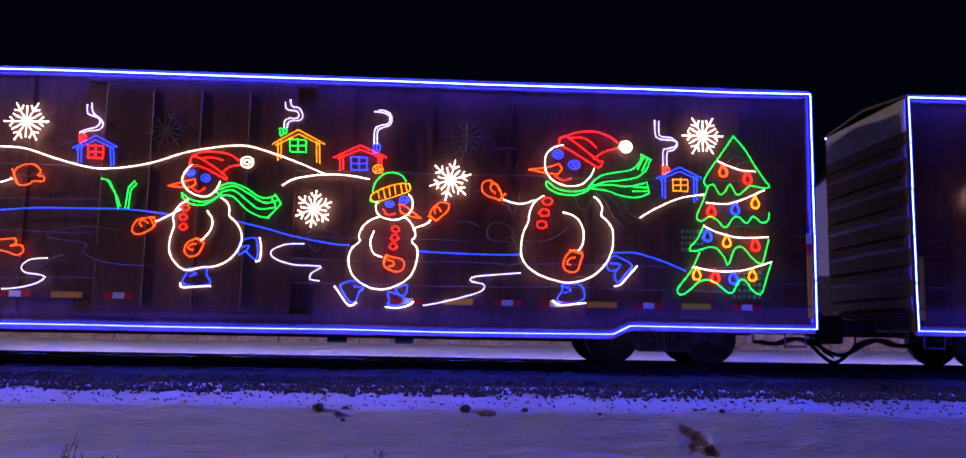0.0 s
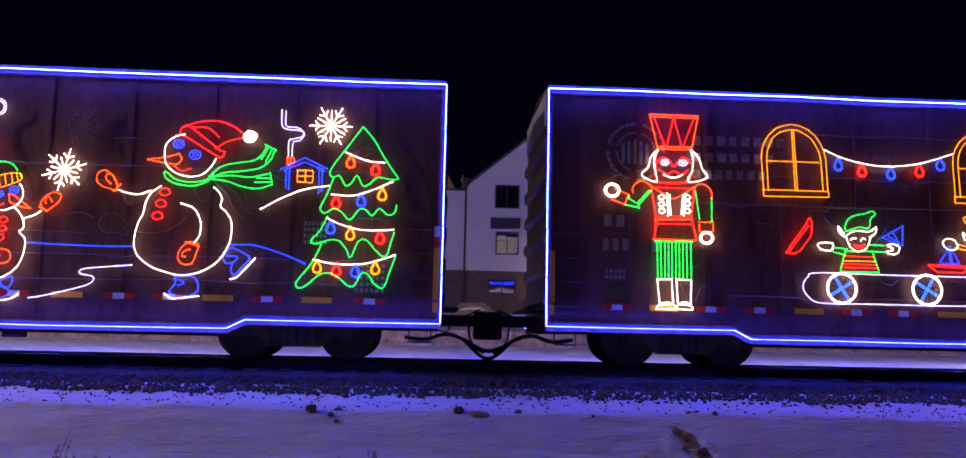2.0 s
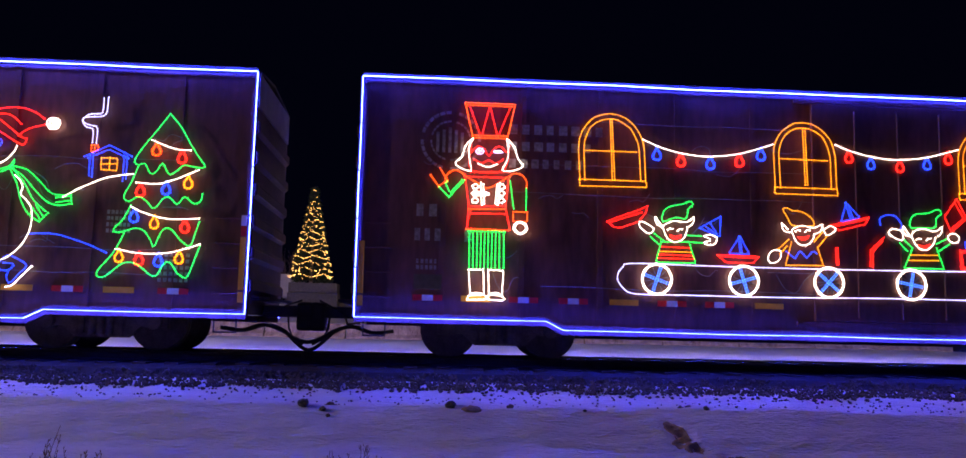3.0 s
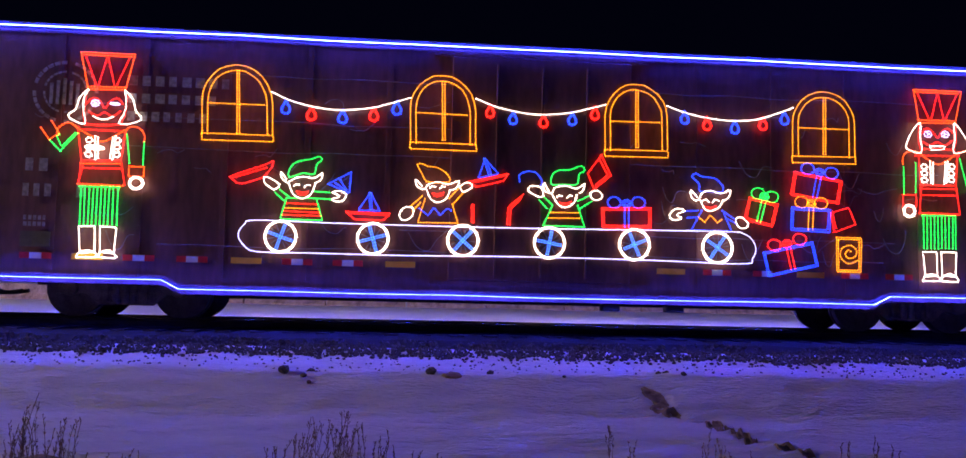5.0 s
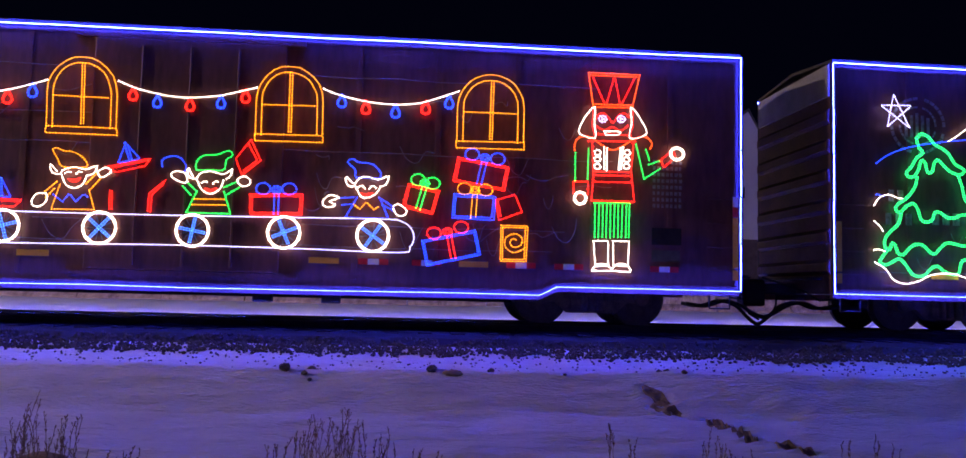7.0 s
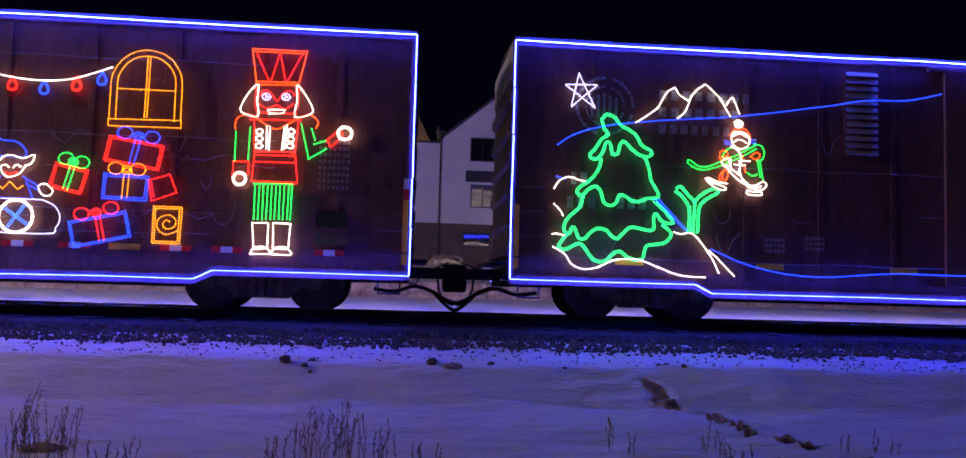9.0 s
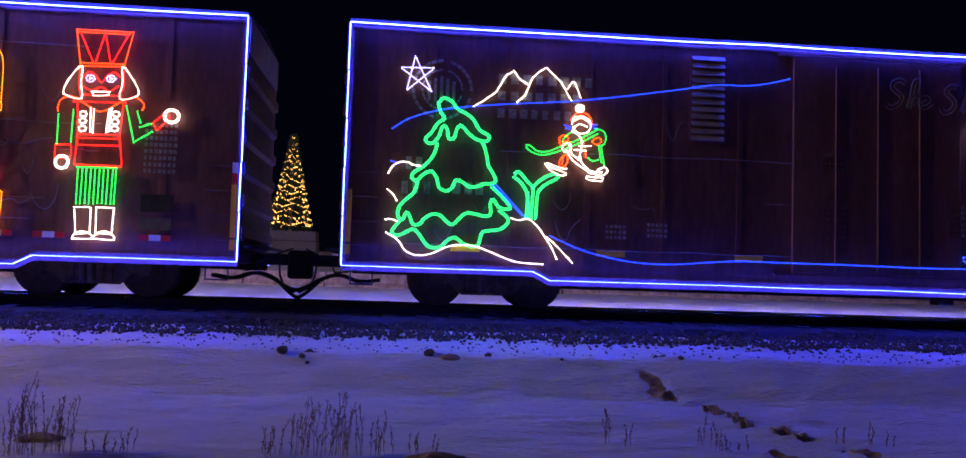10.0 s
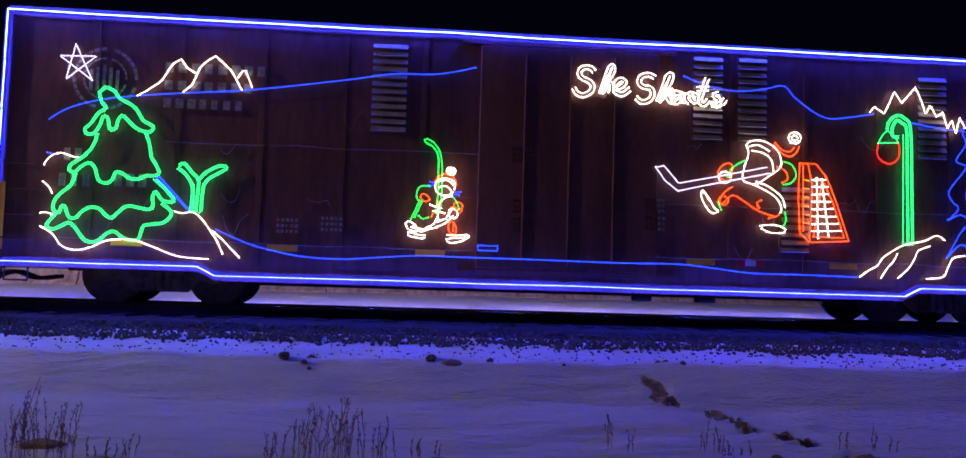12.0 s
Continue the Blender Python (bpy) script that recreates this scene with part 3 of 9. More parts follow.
house_b = figure(snow_car, "house_outline", (9.55, 3.15), "light rope cottage with a smoking chimney", [
    ("cottage", (0.00, 0.00), [
        ("amber", "l", [(-0.34, 0.31), (0.07, 0.56), (0.51, 0.33)]),
        ("amber", "l", [(-0.28, 0.29), (0.08, 0.49), (0.45, 0.31)]),
        ("amber", "l", [(-0.25, 0.33), (-0.24, 0.04)]),
        ("amber", "l", [(-0.20, 0.36), (-0.19, 0.05)]),
        ("amber", "l", [(0.37, 0.36), (0.39, 0.00)]),
        ("amber", "l", [(0.42, 0.34), (0.44, 0.00)]),
    ]),
    ("window", (0.00, 0.00), [
        ("green", "L", [(-0.06, 0.40), (0.20, 0.39), (0.21, 0.19), (-0.05, 0.19)]),
        ("green", "l", [(0.07, 0.40), (0.08, 0.19)]),
        ("green", "l", [(-0.06, 0.29), (0.20, 0.30)]),
    ]),
    ("chimney", (0.00, 0.00), [
        ("green", "L", [(-0.23, 0.57), (-0.12, 0.57), (-0.12, 0.50), (-0.22, 0.45)]),
        ("green", "l", [(-0.18, 0.57), (-0.17, 0.45)]),
    ]),
    ("smoke", (0.00, 0.00), [
        ("cool", "c", [(-0.16, 0.60), (-0.16, 0.70), (-0.08, 0.75), (0.03, 0.75), (0.07, 0.81), (0.02, 0.87), (-0.12, 0.89), (-0.16, 0.97), (-0.15, 1.05)]),
        ("cool", "c", [(-0.11, 0.60), (-0.10, 0.67), (-0.03, 0.71), (0.09, 0.72), (0.13, 0.80), (0.07, 0.92), (-0.05, 0.95), (-0.08, 1.06)]),
    ]),
])

house_c = figure(snow_car, "house_outline", (10.79, 3.02), "light rope cottage with a smoking chimney", [
    ("cottage", (0.00, 0.00), [
        ("red", "l", [(-0.57, 0.25), (-0.15, 0.46), (0.28, 0.27)]),
        ("red", "l", [(-0.51, 0.23), (-0.15, 0.39), (0.22, 0.25)]),
        ("red", "l", [(-0.48, 0.27), (-0.47, 0.04)]),
        ("red", "l", [(-0.43, 0.30), (-0.42, 0.05)]),
        ("red", "l", [(0.14, 0.30), (0.16, 0.00)]),
        ("red", "l", [(0.19, 0.28), (0.21, 0.00)]),
    ]),
    ("window", (0.00, 0.00), [
        ("blue", "L", [(-0.30, 0.26), (-0.04, 0.26), (-0.03, 0.05), (-0.29, 0.05)]),
        ("blue", "l", [(-0.17, 0.27), (-0.16, 0.04)]),
        ("blue", "l", [(-0.29, 0.15), (-0.03, 0.16)]),
    ]),
    ("chimney", (0.00, 0.00), [
        ("blue", "L", [(0.06, 0.48), (0.17, 0.48), (0.17, 0.38), (0.06, 0.34)]),
        ("blue", "l", [(0.11, 0.48), (0.11, 0.34)]),
    ]),
    ("smoke", (0.00, 0.00), [
        ("cool", "c", [(0.07, 0.50), (0.07, 0.72), (0.14, 0.79), (0.29, 0.84), (0.31, 0.95), (0.23, 1.01), (0.06, 1.03)]),
        ("cool", "c", [(0.12, 0.50), (0.12, 0.70), (0.19, 0.76), (0.32, 0.82), (0.34, 0.95), (0.26, 1.04), (0.10, 1.06)]),
    ]),
])

house_d = figure(snow_car, "house_outline", (15.81, 2.68), "light rope cottage with a smoking chimney", [
    ("cottage", (0.00, 0.00), [
        ("blue", "l", [(-0.27, 0.38), (0.11, 0.58), (0.49, 0.40)]),
        ("blue", "l", [(-0.21, 0.36), (0.11, 0.51), (0.43, 0.37)]),
        ("blue", "l", [(-0.18, 0.40), (-0.18, 0.05)]),
        ("blue", "l", [(-0.13, 0.43), (-0.13, 0.05)]),
        ("blue", "l", [(0.35, 0.42), (0.35, 0.00)]),
        ("blue", "l", [(0.40, 0.41), (0.40, 0.00)]),
    ]),
    ("window", (0.00, 0.00), [
        ("amber", "L", [(0.00, 0.37), (0.25, 0.37), (0.25, 0.17), (0.00, 0.18)]),
        ("amber", "l", [(0.13, 0.38), (0.13, 0.17)]),
        ("amber", "l", [(0.00, 0.27), (0.25, 0.28)]),
    ]),
    ("chimney", (0.00, 0.00), [
        ("orange", "L", [(-0.17, 0.57), (-0.06, 0.57), (-0.06, 0.50), (-0.17, 0.45)]),
        ("orange", "l", [(-0.12, 0.57), (-0.12, 0.45)]),
    ]),
    ("smoke", (0.00, 0.00), [
        ("cool", "c", [(-0.16, 0.61), (-0.16, 0.85), (-0.07, 0.89), (0.05, 0.93), (0.07, 1.00), (-0.02, 1.03), (-0.23, 1.05), (-0.29, 1.13), (-0.30, 1.36)]),
        ("cool", "c", [(-0.10, 0.61), (-0.09, 0.83), (0.01, 0.86), (0.08, 0.97), (-0.02, 1.07), (-0.20, 1.09), (-0.23, 1.17), (-0.23, 1.36)]),
    ]),
])

flake_a = figure(snow_car, "snowflake", (5.28, 3.72), "warm white light rope snowflake", [
    ("snowflake", (0.00, 0.00), [
        ("white", "f", (0.00, 0.00, 0.358, 1)),
    ]),
])

flake_b = figure(snow_car, "snowflake", (9.92, 2.41), "warm white light rope snowflake", [
    ("snowflake", (0.00, 0.00), [
        ("white", "f", (0.00, 0.00, 0.326, 23)),
    ]),
])

flake_c = figure(snow_car, "snowflake", (12.12, 2.94), "warm white light rope snowflake", [
    ("snowflake", (0.00, 0.00), [
        ("white", "f", (0.00, 0.00, 0.343, 17)),
    ]),
])

flake_d = figure(snow_car, "snowflake", (16.32, 3.80), "warm white light rope snowflake", [
    ("snowflake", (0.00, 0.00), [
        ("white", "f", (0.00, 0.00, 0.345, 0)),
    ]),
])

man_a = figure(snow_car, "snowman_outline", (8.26, 1.10), "light rope snowman skating with a red hat and green scarf", [
    ("snowball_body", (0.00, 0.00), [
        ("white", "c", [(-0.35, 1.41), (-0.49, 1.30), (-0.57, 1.13), (-0.54, 1.00), (-0.59, 0.80), (-0.60, 0.60), (-0.51, 0.41), (-0.33, 0.28), (-0.09, 0.32), (-0.07, 0.33), (0.15, 0.35), (0.38, 0.48), (0.52, 0.70), (0.53, 0.88), (0.44, 1.05), (0.32, 1.17), (0.32, 1.27), (0.27, 1.39), (0.15, 1.47)]),
        ("white", "c", [(-0.32, 1.98), (-0.41, 1.88), (-0.46, 1.73), (-0.38, 1.58), (-0.23, 1.49), (-0.06, 1.47), (0.08, 1.57), (0.15, 1.73)]),
        ("red", "o", (-0.38, 1.28, 0.058, 0.049)),
        ("red", "o", (-0.41, 1.13, 0.058, 0.049)),
        ("red", "o", (-0.40, 0.97, 0.058, 0.049)),
        ("blue", "o", (-0.33, 1.85, 0.068, 0.049)),
        ("blue", "o", (-0.33, 1.85, 0.029, 0.020)),
        ("blue", "o", (-0.09, 1.77, 0.069, 0.059)),
        ("blue", "o", (-0.09, 1.77, 0.029, 0.020)),
        ("orange", "L", [(-0.67, 1.63), (-0.44, 1.70), (-0.26, 1.75), (-0.24, 1.66), (-0.33, 1.61), (-0.51, 1.61)]),
        ("red", "c", [(-0.29, 1.60), (-0.19, 1.54), (-0.08, 1.62)]),
    ]),
    ("hat", (0.00, 0.00), [
        ("red", "C", [(-0.35, 2.03), (-0.32, 2.12), (-0.19, 2.09), (0.01, 1.97), (0.20, 1.84), (0.25, 1.75), (0.17, 1.79), (-0.04, 1.90), (-0.22, 1.97), (-0.34, 1.98)]),
        ("red", "c", [(-0.32, 2.12), (-0.15, 2.20), (0.09, 2.20), (0.29, 2.16), (0.45, 2.06)]),
        ("red", "c", [(0.16, 1.85), (0.28, 1.96), (0.45, 2.00)]),
        ("red", "c", [(-0.19, 2.09), (0.00, 2.11), (0.20, 2.06)]),
        ("white", "o", (0.56, 2.05, 0.099, 0.089)),
        ("white", "o", (0.56, 2.05, 0.049, 0.039)),
    ]),
    ("scarf", (0.10, 1.52), [
        ("green", "C", [(-0.55, -0.00), (-0.45, -0.08), (-0.26, -0.14), (-0.06, -0.10), (0.08, 0.00), (0.00, -0.07), (-0.20, -0.19), (-0.42, -0.17), (-0.53, -0.08)]),
        ("green", "c", [(0.04, 0.12), (0.22, 0.18), (0.47, 0.10), (0.72, -0.05), (0.96, -0.01)]),
        ("green", "c", [(0.05, 0.07), (0.27, 0.13), (0.52, 0.01), (0.77, -0.13), (1.02, -0.07)]),
        ("green", "c", [(0.08, 0.03), (0.27, 0.06), (0.48, -0.09), (0.68, -0.23), (0.95, -0.20)]),
        ("green", "c", [(0.08, -0.03), (0.26, -0.04), (0.48, -0.24), (0.69, -0.35), (0.85, -0.37)]),
        ("green", "l", [(0.94, 0.00), (1.04, -0.14), (0.84, -0.36)]),
        ("green", "l", [(0.88, -0.04), (0.95, -0.17)]),
        ("green", "c", [(0.04, 0.12), (-0.00, 0.03), (0.08, -0.03)]),
    ]),
    ("raised_arm", (-0.49, 1.30), [
        ("white", "c", [(0.03, -0.05), (-0.14, -0.15), (-0.35, -0.26)]),
        ("orange", "C", [(-0.38, -0.19), (-0.47, -0.20), (-0.64, -0.24), (-0.71, -0.39), (-0.63, -0.47), (-0.46, -0.41), (-0.35, -0.30)]),
        ("orange", "l", [(-0.44, -0.19), (-0.36, -0.34)]),
        ("orange", "c", [(-0.47, -0.28), (-0.55, -0.23), (-0.60, -0.28), (-0.56, -0.34)]),
    ]),
    ("hanging_arm", (-0.02, 1.21), [
        ("white", "c", [(-0.01, 0.02), (0.08, -0.13), (0.04, -0.31), (-0.09, -0.46)]),
        ("orange", "C", [(-0.13, -0.43), (-0.28, -0.48), (-0.34, -0.61), (-0.27, -0.71), (-0.14, -0.69), (-0.07, -0.58), (-0.04, -0.48)]),
        ("orange", "l", [(-0.17, -0.42), (-0.02, -0.51)]),
        ("orange", "c", [(-0.17, -0.51), (-0.26, -0.53), (-0.28, -0.59), (-0.20, -0.61)]),
    ]),
    ("skate", (-0.14, 0.32), [
        ("blue", "C", [(-0.14, -0.02), (-0.17, -0.11), (-0.22, -0.23), (-0.08, -0.29), (0.19, -0.27), (0.21, -0.19), (0.15, -0.12), (0.14, -0.01)]),
        ("blue", "c", [(-0.13, -0.05), (-0.01, -0.09), (-0.11, -0.14)]),
        ("white", "c", [(-0.25, -0.26), (-0.21, -0.32), (0.02, -0.30), (0.23, -0.29)]),
    ]),
    ("kicked_skate", (0.49, 0.76), [
        ("blue", "C", [(0.02, -0.03), (0.12, 0.04), (0.26, 0.05), (0.30, -0.07), (0.30, -0.29), (0.18, -0.22), (0.11, -0.16), (0.01, -0.22)]),
        ("blue", "c", [(0.05, -0.10), (0.17, -0.07), (0.11, -0.18)]),
        ("white", "c", [(0.33, 0.05), (0.36, -0.09), (0.35, -0.29), (0.29, -0.32)]),
    ]),
])

man_b = figure(snow_car, "snowman_outline", (11.20, 0.84), "light rope snowman skating in a green and yellow knit hat", [
    ("snowball_body", (0.00, 0.00), [
        ("white", "c", [(-0.22, 1.47), (-0.37, 1.40), (-0.49, 1.28), (-0.54, 1.13), (-0.52, 1.06), (-0.65, 0.93), (-0.69, 0.73), (-0.61, 0.50), (-0.39, 0.34), (-0.14, 0.29), (0.14, 0.38), (0.33, 0.55), (0.41, 0.80), (0.40, 0.98), (0.31, 1.08), (0.37, 1.16), (0.34, 1.30), (0.25, 1.43), (0.17, 1.48)]),
        ("white", "c", [(-0.26, 1.71), (-0.28, 1.59), (-0.19, 1.47), (0.03, 1.42), (0.22, 1.50), (0.31, 1.62), (0.30, 1.78), (0.23, 1.86)]),
        ("red", "o", (0.05, 1.27, 0.060, 0.050)),
        ("red", "o", (0.04, 1.13, 0.060, 0.050)),
        ("red", "o", (0.02, 0.99, 0.060, 0.050)),
        ("blue", "o", (-0.06, 1.68, 0.070, 0.050)),
        ("blue", "o", (-0.06, 1.68, 0.030, 0.020)),
        ("blue", "o", (0.17, 1.75, 0.070, 0.060)),
        ("blue", "o", (0.17, 1.75, 0.030, 0.020)),
        ("orange", "L", [(0.10, 1.68), (0.20, 1.65), (0.45, 1.46), (0.30, 1.48), (0.12, 1.55)]),
        ("red", "c", [(-0.16, 1.59), (-0.08, 1.50), (0.04, 1.53)]),
    ]),
    ("hat", (0.00, 0.00), [
        ("amber", "C", [(-0.36, 1.82), (-0.14, 1.95), (0.11, 2.02), (0.25, 2.01), (0.26, 1.91), (0.06, 1.82), (-0.23, 1.72), (-0.34, 1.73)]),
        ("amber", "l", [(-0.25, 1.87), (-0.22, 1.75)]),
        ("amber", "l", [(-0.17, 1.92), (-0.13, 1.76)]),
        ("amber", "l", [(-0.08, 1.96), (-0.05, 1.80)]),
        ("amber", "l", [(0.01, 1.99), (0.04, 1.83)]),
        ("amber", "l", [(0.11, 2.01), (0.14, 1.87)]),
        ("amber", "l", [(0.19, 2.01), (0.22, 1.90)]),
        ("green", "c", [(-0.34, 1.87), (-0.30, 2.03), (-0.18, 2.16), (-0.04, 2.20), (0.12, 2.16), (0.22, 2.03)]),
        ("green", "c", [(-0.36, 1.82), (-0.37, 1.72), (-0.23, 1.69)]),
        ("green", "l", [(0.25, 2.01), (0.28, 1.93)]),
        ("amber", "o", (-0.27, 2.25, 0.080, 0.070)),
        ("amber", "o", (-0.27, 2.25, 0.040, 0.030)),
    ]),
    ("raised_arm", (0.35, 1.28), [
        ("white", "c", [(0.01, 0.02), (0.18, 0.08), (0.28, 0.17)]),
        ("orange", "C", [(0.25, 0.25), (0.31, 0.37), (0.43, 0.45), (0.55, 0.42), (0.54, 0.32), (0.42, 0.20), (0.34, 0.15)]),
        ("orange", "l", [(0.23, 0.21), (0.36, 0.15)]),
        ("orange", "c", [(0.33, 0.27), (0.32, 0.35), (0.38, 0.37), (0.43, 0.29)]),
    ]),
    ("hanging_arm", (-0.30, 1.20), [
        ("white", "c", [(-0.00, 0.02), (-0.05, -0.14), (0.00, -0.32), (0.16, -0.40)]),
        ("orange", "C", [(0.20, -0.37), (0.34, -0.39), (0.48, -0.43), (0.50, -0.55), (0.41, -0.62), (0.27, -0.59), (0.18, -0.52)]),
        ("orange", "l", [(0.22, -0.35), (0.17, -0.52)]),
        ("orange", "c", [(0.24, -0.43), (0.32, -0.45), (0.34, -0.51), (0.26, -0.54)]),
    ]),
    ("skate", (0.11, 0.30), [
        ("blue", "C", [(-0.15, -0.05), (-0.12, -0.20), (-0.16, -0.24), (0.01, -0.26), (0.15, -0.17), (0.05, -0.10), (-0.03, -0.00), (0.15, 0.07), (0.10, -0.10)]),
        ("white", "c", [(-0.18, -0.29), (0.01, -0.30), (0.20, -0.25), (0.27, -0.17)]),
    ]),
    ("kicked_skate", (-0.53, 0.36), [
        ("blue", "C", [(-0.27, -0.01), (-0.08, 0.06), (0.10, 0.00), (0.02, -0.13), (-0.02, -0.26), (-0.11, -0.28), (-0.21, -0.16)]),
        ("blue", "c", [(-0.05, -0.03), (0.10, -0.06), (0.00, -0.12)]),
        ("white", "c", [(-0.36, -0.04), (-0.26, -0.18), (-0.17, -0.30), (-0.09, -0.34), (-0.01, -0.28)]),
    ]),
])

man_c = figure(snow_car, "snowman_outline", (14.25, 0.93), "large light rope snowman in a red hat and green scarf", [
    ("snowball_body", (0.00, 0.00), [
        ("white", "c", [(-0.60, 1.79), (-0.74, 1.68), (-0.82, 1.51), (-0.84, 1.36), (-0.92, 1.17), (-0.96, 0.90), (-0.91, 0.70), (-0.73, 0.53), (-0.46, 0.42), (-0.16, 0.37), (0.15, 0.45), (0.38, 0.62), (0.52, 0.86), (0.56, 1.08), (0.54, 1.27), (0.45, 1.41), (0.36, 1.49), (0.38, 1.61), (0.32, 1.73), (0.22, 1.81)]),
        ("white", "c", [(-0.28, 2.65), (-0.44, 2.60), (-0.56, 2.47), (-0.57, 2.28), (-0.52, 2.13), (-0.37, 2.01), (-0.16, 1.96), (0.04, 2.00), (0.19, 2.15), (0.25, 2.29)]),
        ("red", "o", (-0.53, 1.70, 0.081, 0.061)),
        ("red", "o", (-0.58, 1.51, 0.081, 0.061)),
        ("red", "o", (-0.62, 1.31, 0.081, 0.061)),
        ("blue", "o", (-0.36, 2.49, 0.082, 0.072)),
        ("blue", "o", (-0.36, 2.49, 0.041, 0.031)),
        ("blue", "o", (-0.09, 2.32, 0.092, 0.072)),
        ("blue", "o", (-0.09, 2.32, 0.041, 0.031)),
        ("orange", "L", [(-0.83, 2.22), (-0.52, 2.27), (-0.34, 2.33), (-0.29, 2.24), (-0.36, 2.15), (-0.57, 2.17)]),
        ("red", "c", [(-0.40, 2.12), (-0.28, 2.05), (-0.13, 2.10)]),
    ]),
    ("hat", (0.00, 0.00), [
        ("red", "C", [(-0.34, 2.65), (-0.32, 2.76), (-0.22, 2.79), (0.04, 2.61), (0.30, 2.41), (0.38, 2.39), (0.34, 2.29), (0.26, 2.31), (-0.01, 2.47), (-0.24, 2.61)]),
        ("red", "c", [(-0.32, 2.76), (-0.07, 2.86), (0.24, 2.89), (0.50, 2.81), (0.66, 2.69)]),
        ("red", "c", [(0.24, 2.43), (0.40, 2.55), (0.66, 2.63)]),
        ("red", "c", [(-0.18, 2.77), (0.09, 2.77), (0.28, 2.62)]),
        ("white", "o", (0.77, 2.65, 0.103, 0.093)),
        ("white", "o", (0.77, 2.65, 0.062, 0.052)),
        ("white", "o", (0.77, 2.65, 0.021, 0.021)),
    ]),
    ("neck_wrap", (0.00, 0.00), [
        ("green", "C", [(-0.56, 2.00), (-0.52, 1.92), (-0.37, 1.84), (-0.11, 1.81), (0.09, 1.87), (0.21, 1.97), (0.21, 2.04), (0.14, 1.93), (-0.11, 1.87), (-0.37, 1.91), (-0.52, 2.02)]),
    ]),
    ("scarf", (0.14, 1.94), [
        ("green", "c", [(0.02, 0.03), (0.20, 0.20), (0.46, 0.27), (0.72, 0.32), (0.85, 0.44), (0.91, 0.57)]),
        ("green", "c", [(0.05, 0.01), (0.26, 0.10), (0.56, 0.14), (0.82, 0.20), (0.98, 0.34), (1.04, 0.51)]),
        ("green", "c", [(0.07, 0.03), (0.36, 0.06), (0.67, 0.04), (0.96, 0.11)]),
        ("green", "c", [(0.07, -0.01), (0.31, -0.04), (0.56, -0.12), (0.82, -0.14), (1.03, -0.06)]),
        ("green", "l", [(0.89, 0.58), (1.07, 0.49)]),
        ("green", "l", [(0.94, 0.55), (0.83, 0.34)]),
        ("green", "l", [(1.00, 0.52), (0.89, 0.28)]),
        ("green", "l", [(0.98, 0.12), (1.03, -0.08)]),
        ("green", "l", [(0.77, 0.03), (1.02, 0.03)]),
        ("green", "l", [(0.75, -0.04), (1.01, -0.03)]),
    ]),
    ("raised_arm", (-0.80, 1.71), [
        ("white", "c", [(0.04, 0.00), (-0.12, -0.06), (-0.30, -0.05), (-0.45, -0.00)]),
        ("orange", "C", [(-0.49, 0.10), (-0.55, 0.22), (-0.68, 0.31), (-0.79, 0.27), (-0.81, 0.15), (-0.73, 0.06), (-0.60, 0.02), (-0.49, -0.01)]),
        ("orange", "l", [(-0.43, 0.09), (-0.55, -0.04)]),
        ("orange", "c", [(-0.59, 0.10), (-0.67, 0.18), (-0.64, 0.26), (-0.57, 0.24), (-0.52, 0.14)]),
    ]),
    ("hanging_arm", (-0.26, 1.52), [
        ("white", "c", [(0.00, 0.00), (0.20, -0.07), (0.32, -0.27), (0.32, -0.50), (0.24, -0.63)]),
        ("orange", "C", [(0.16, -0.62), (0.03, -0.74), (-0.00, -0.88), (0.08, -0.97), (0.22, -0.96), (0.28, -0.81), (0.31, -0.66)]),
        ("orange", "l", [(0.11, -0.62), (0.31, -0.68)]),
        ("orange", "c", [(0.18, -0.74), (0.10, -0.76), (0.06, -0.84), (0.14, -0.86)]),
    ]),
    ("skate", (-0.16, 0.31), [
        ("blue", "C", [(-0.12, 0.03), (-0.11, -0.07), (-0.20, -0.22), (0.00, -0.28), (0.19, -0.23), (0.25, -0.14), (0.17, 0.03)]),
        ("blue", "c", [(-0.12, -0.00), (0.03, -0.05), (-0.09, -0.11)]),
        ("white", "c", [(-0.27, -0.24), (-0.15, -0.31), (0.05, -0.29), (0.29, -0.26)]),
    ]),
    ("kicked_skate", (0.50, 0.73), [
        ("blue", "C", [(-0.05, -0.05), (0.06, 0.09), (0.20, 0.05), (0.37, -0.06), (0.26, -0.20), (0.14, -0.34), (0.08, -0.25), (0.10, -0.15), (-0.00, -0.15)]),
        ("blue", "c", [(0.02, -0.03), (0.18, -0.05), (0.10, -0.15)]),
        ("white", "c", [(0.45, -0.07), (0.30, -0.24), (0.18, -0.37), (0.06, -0.41)]),
    ]),
])

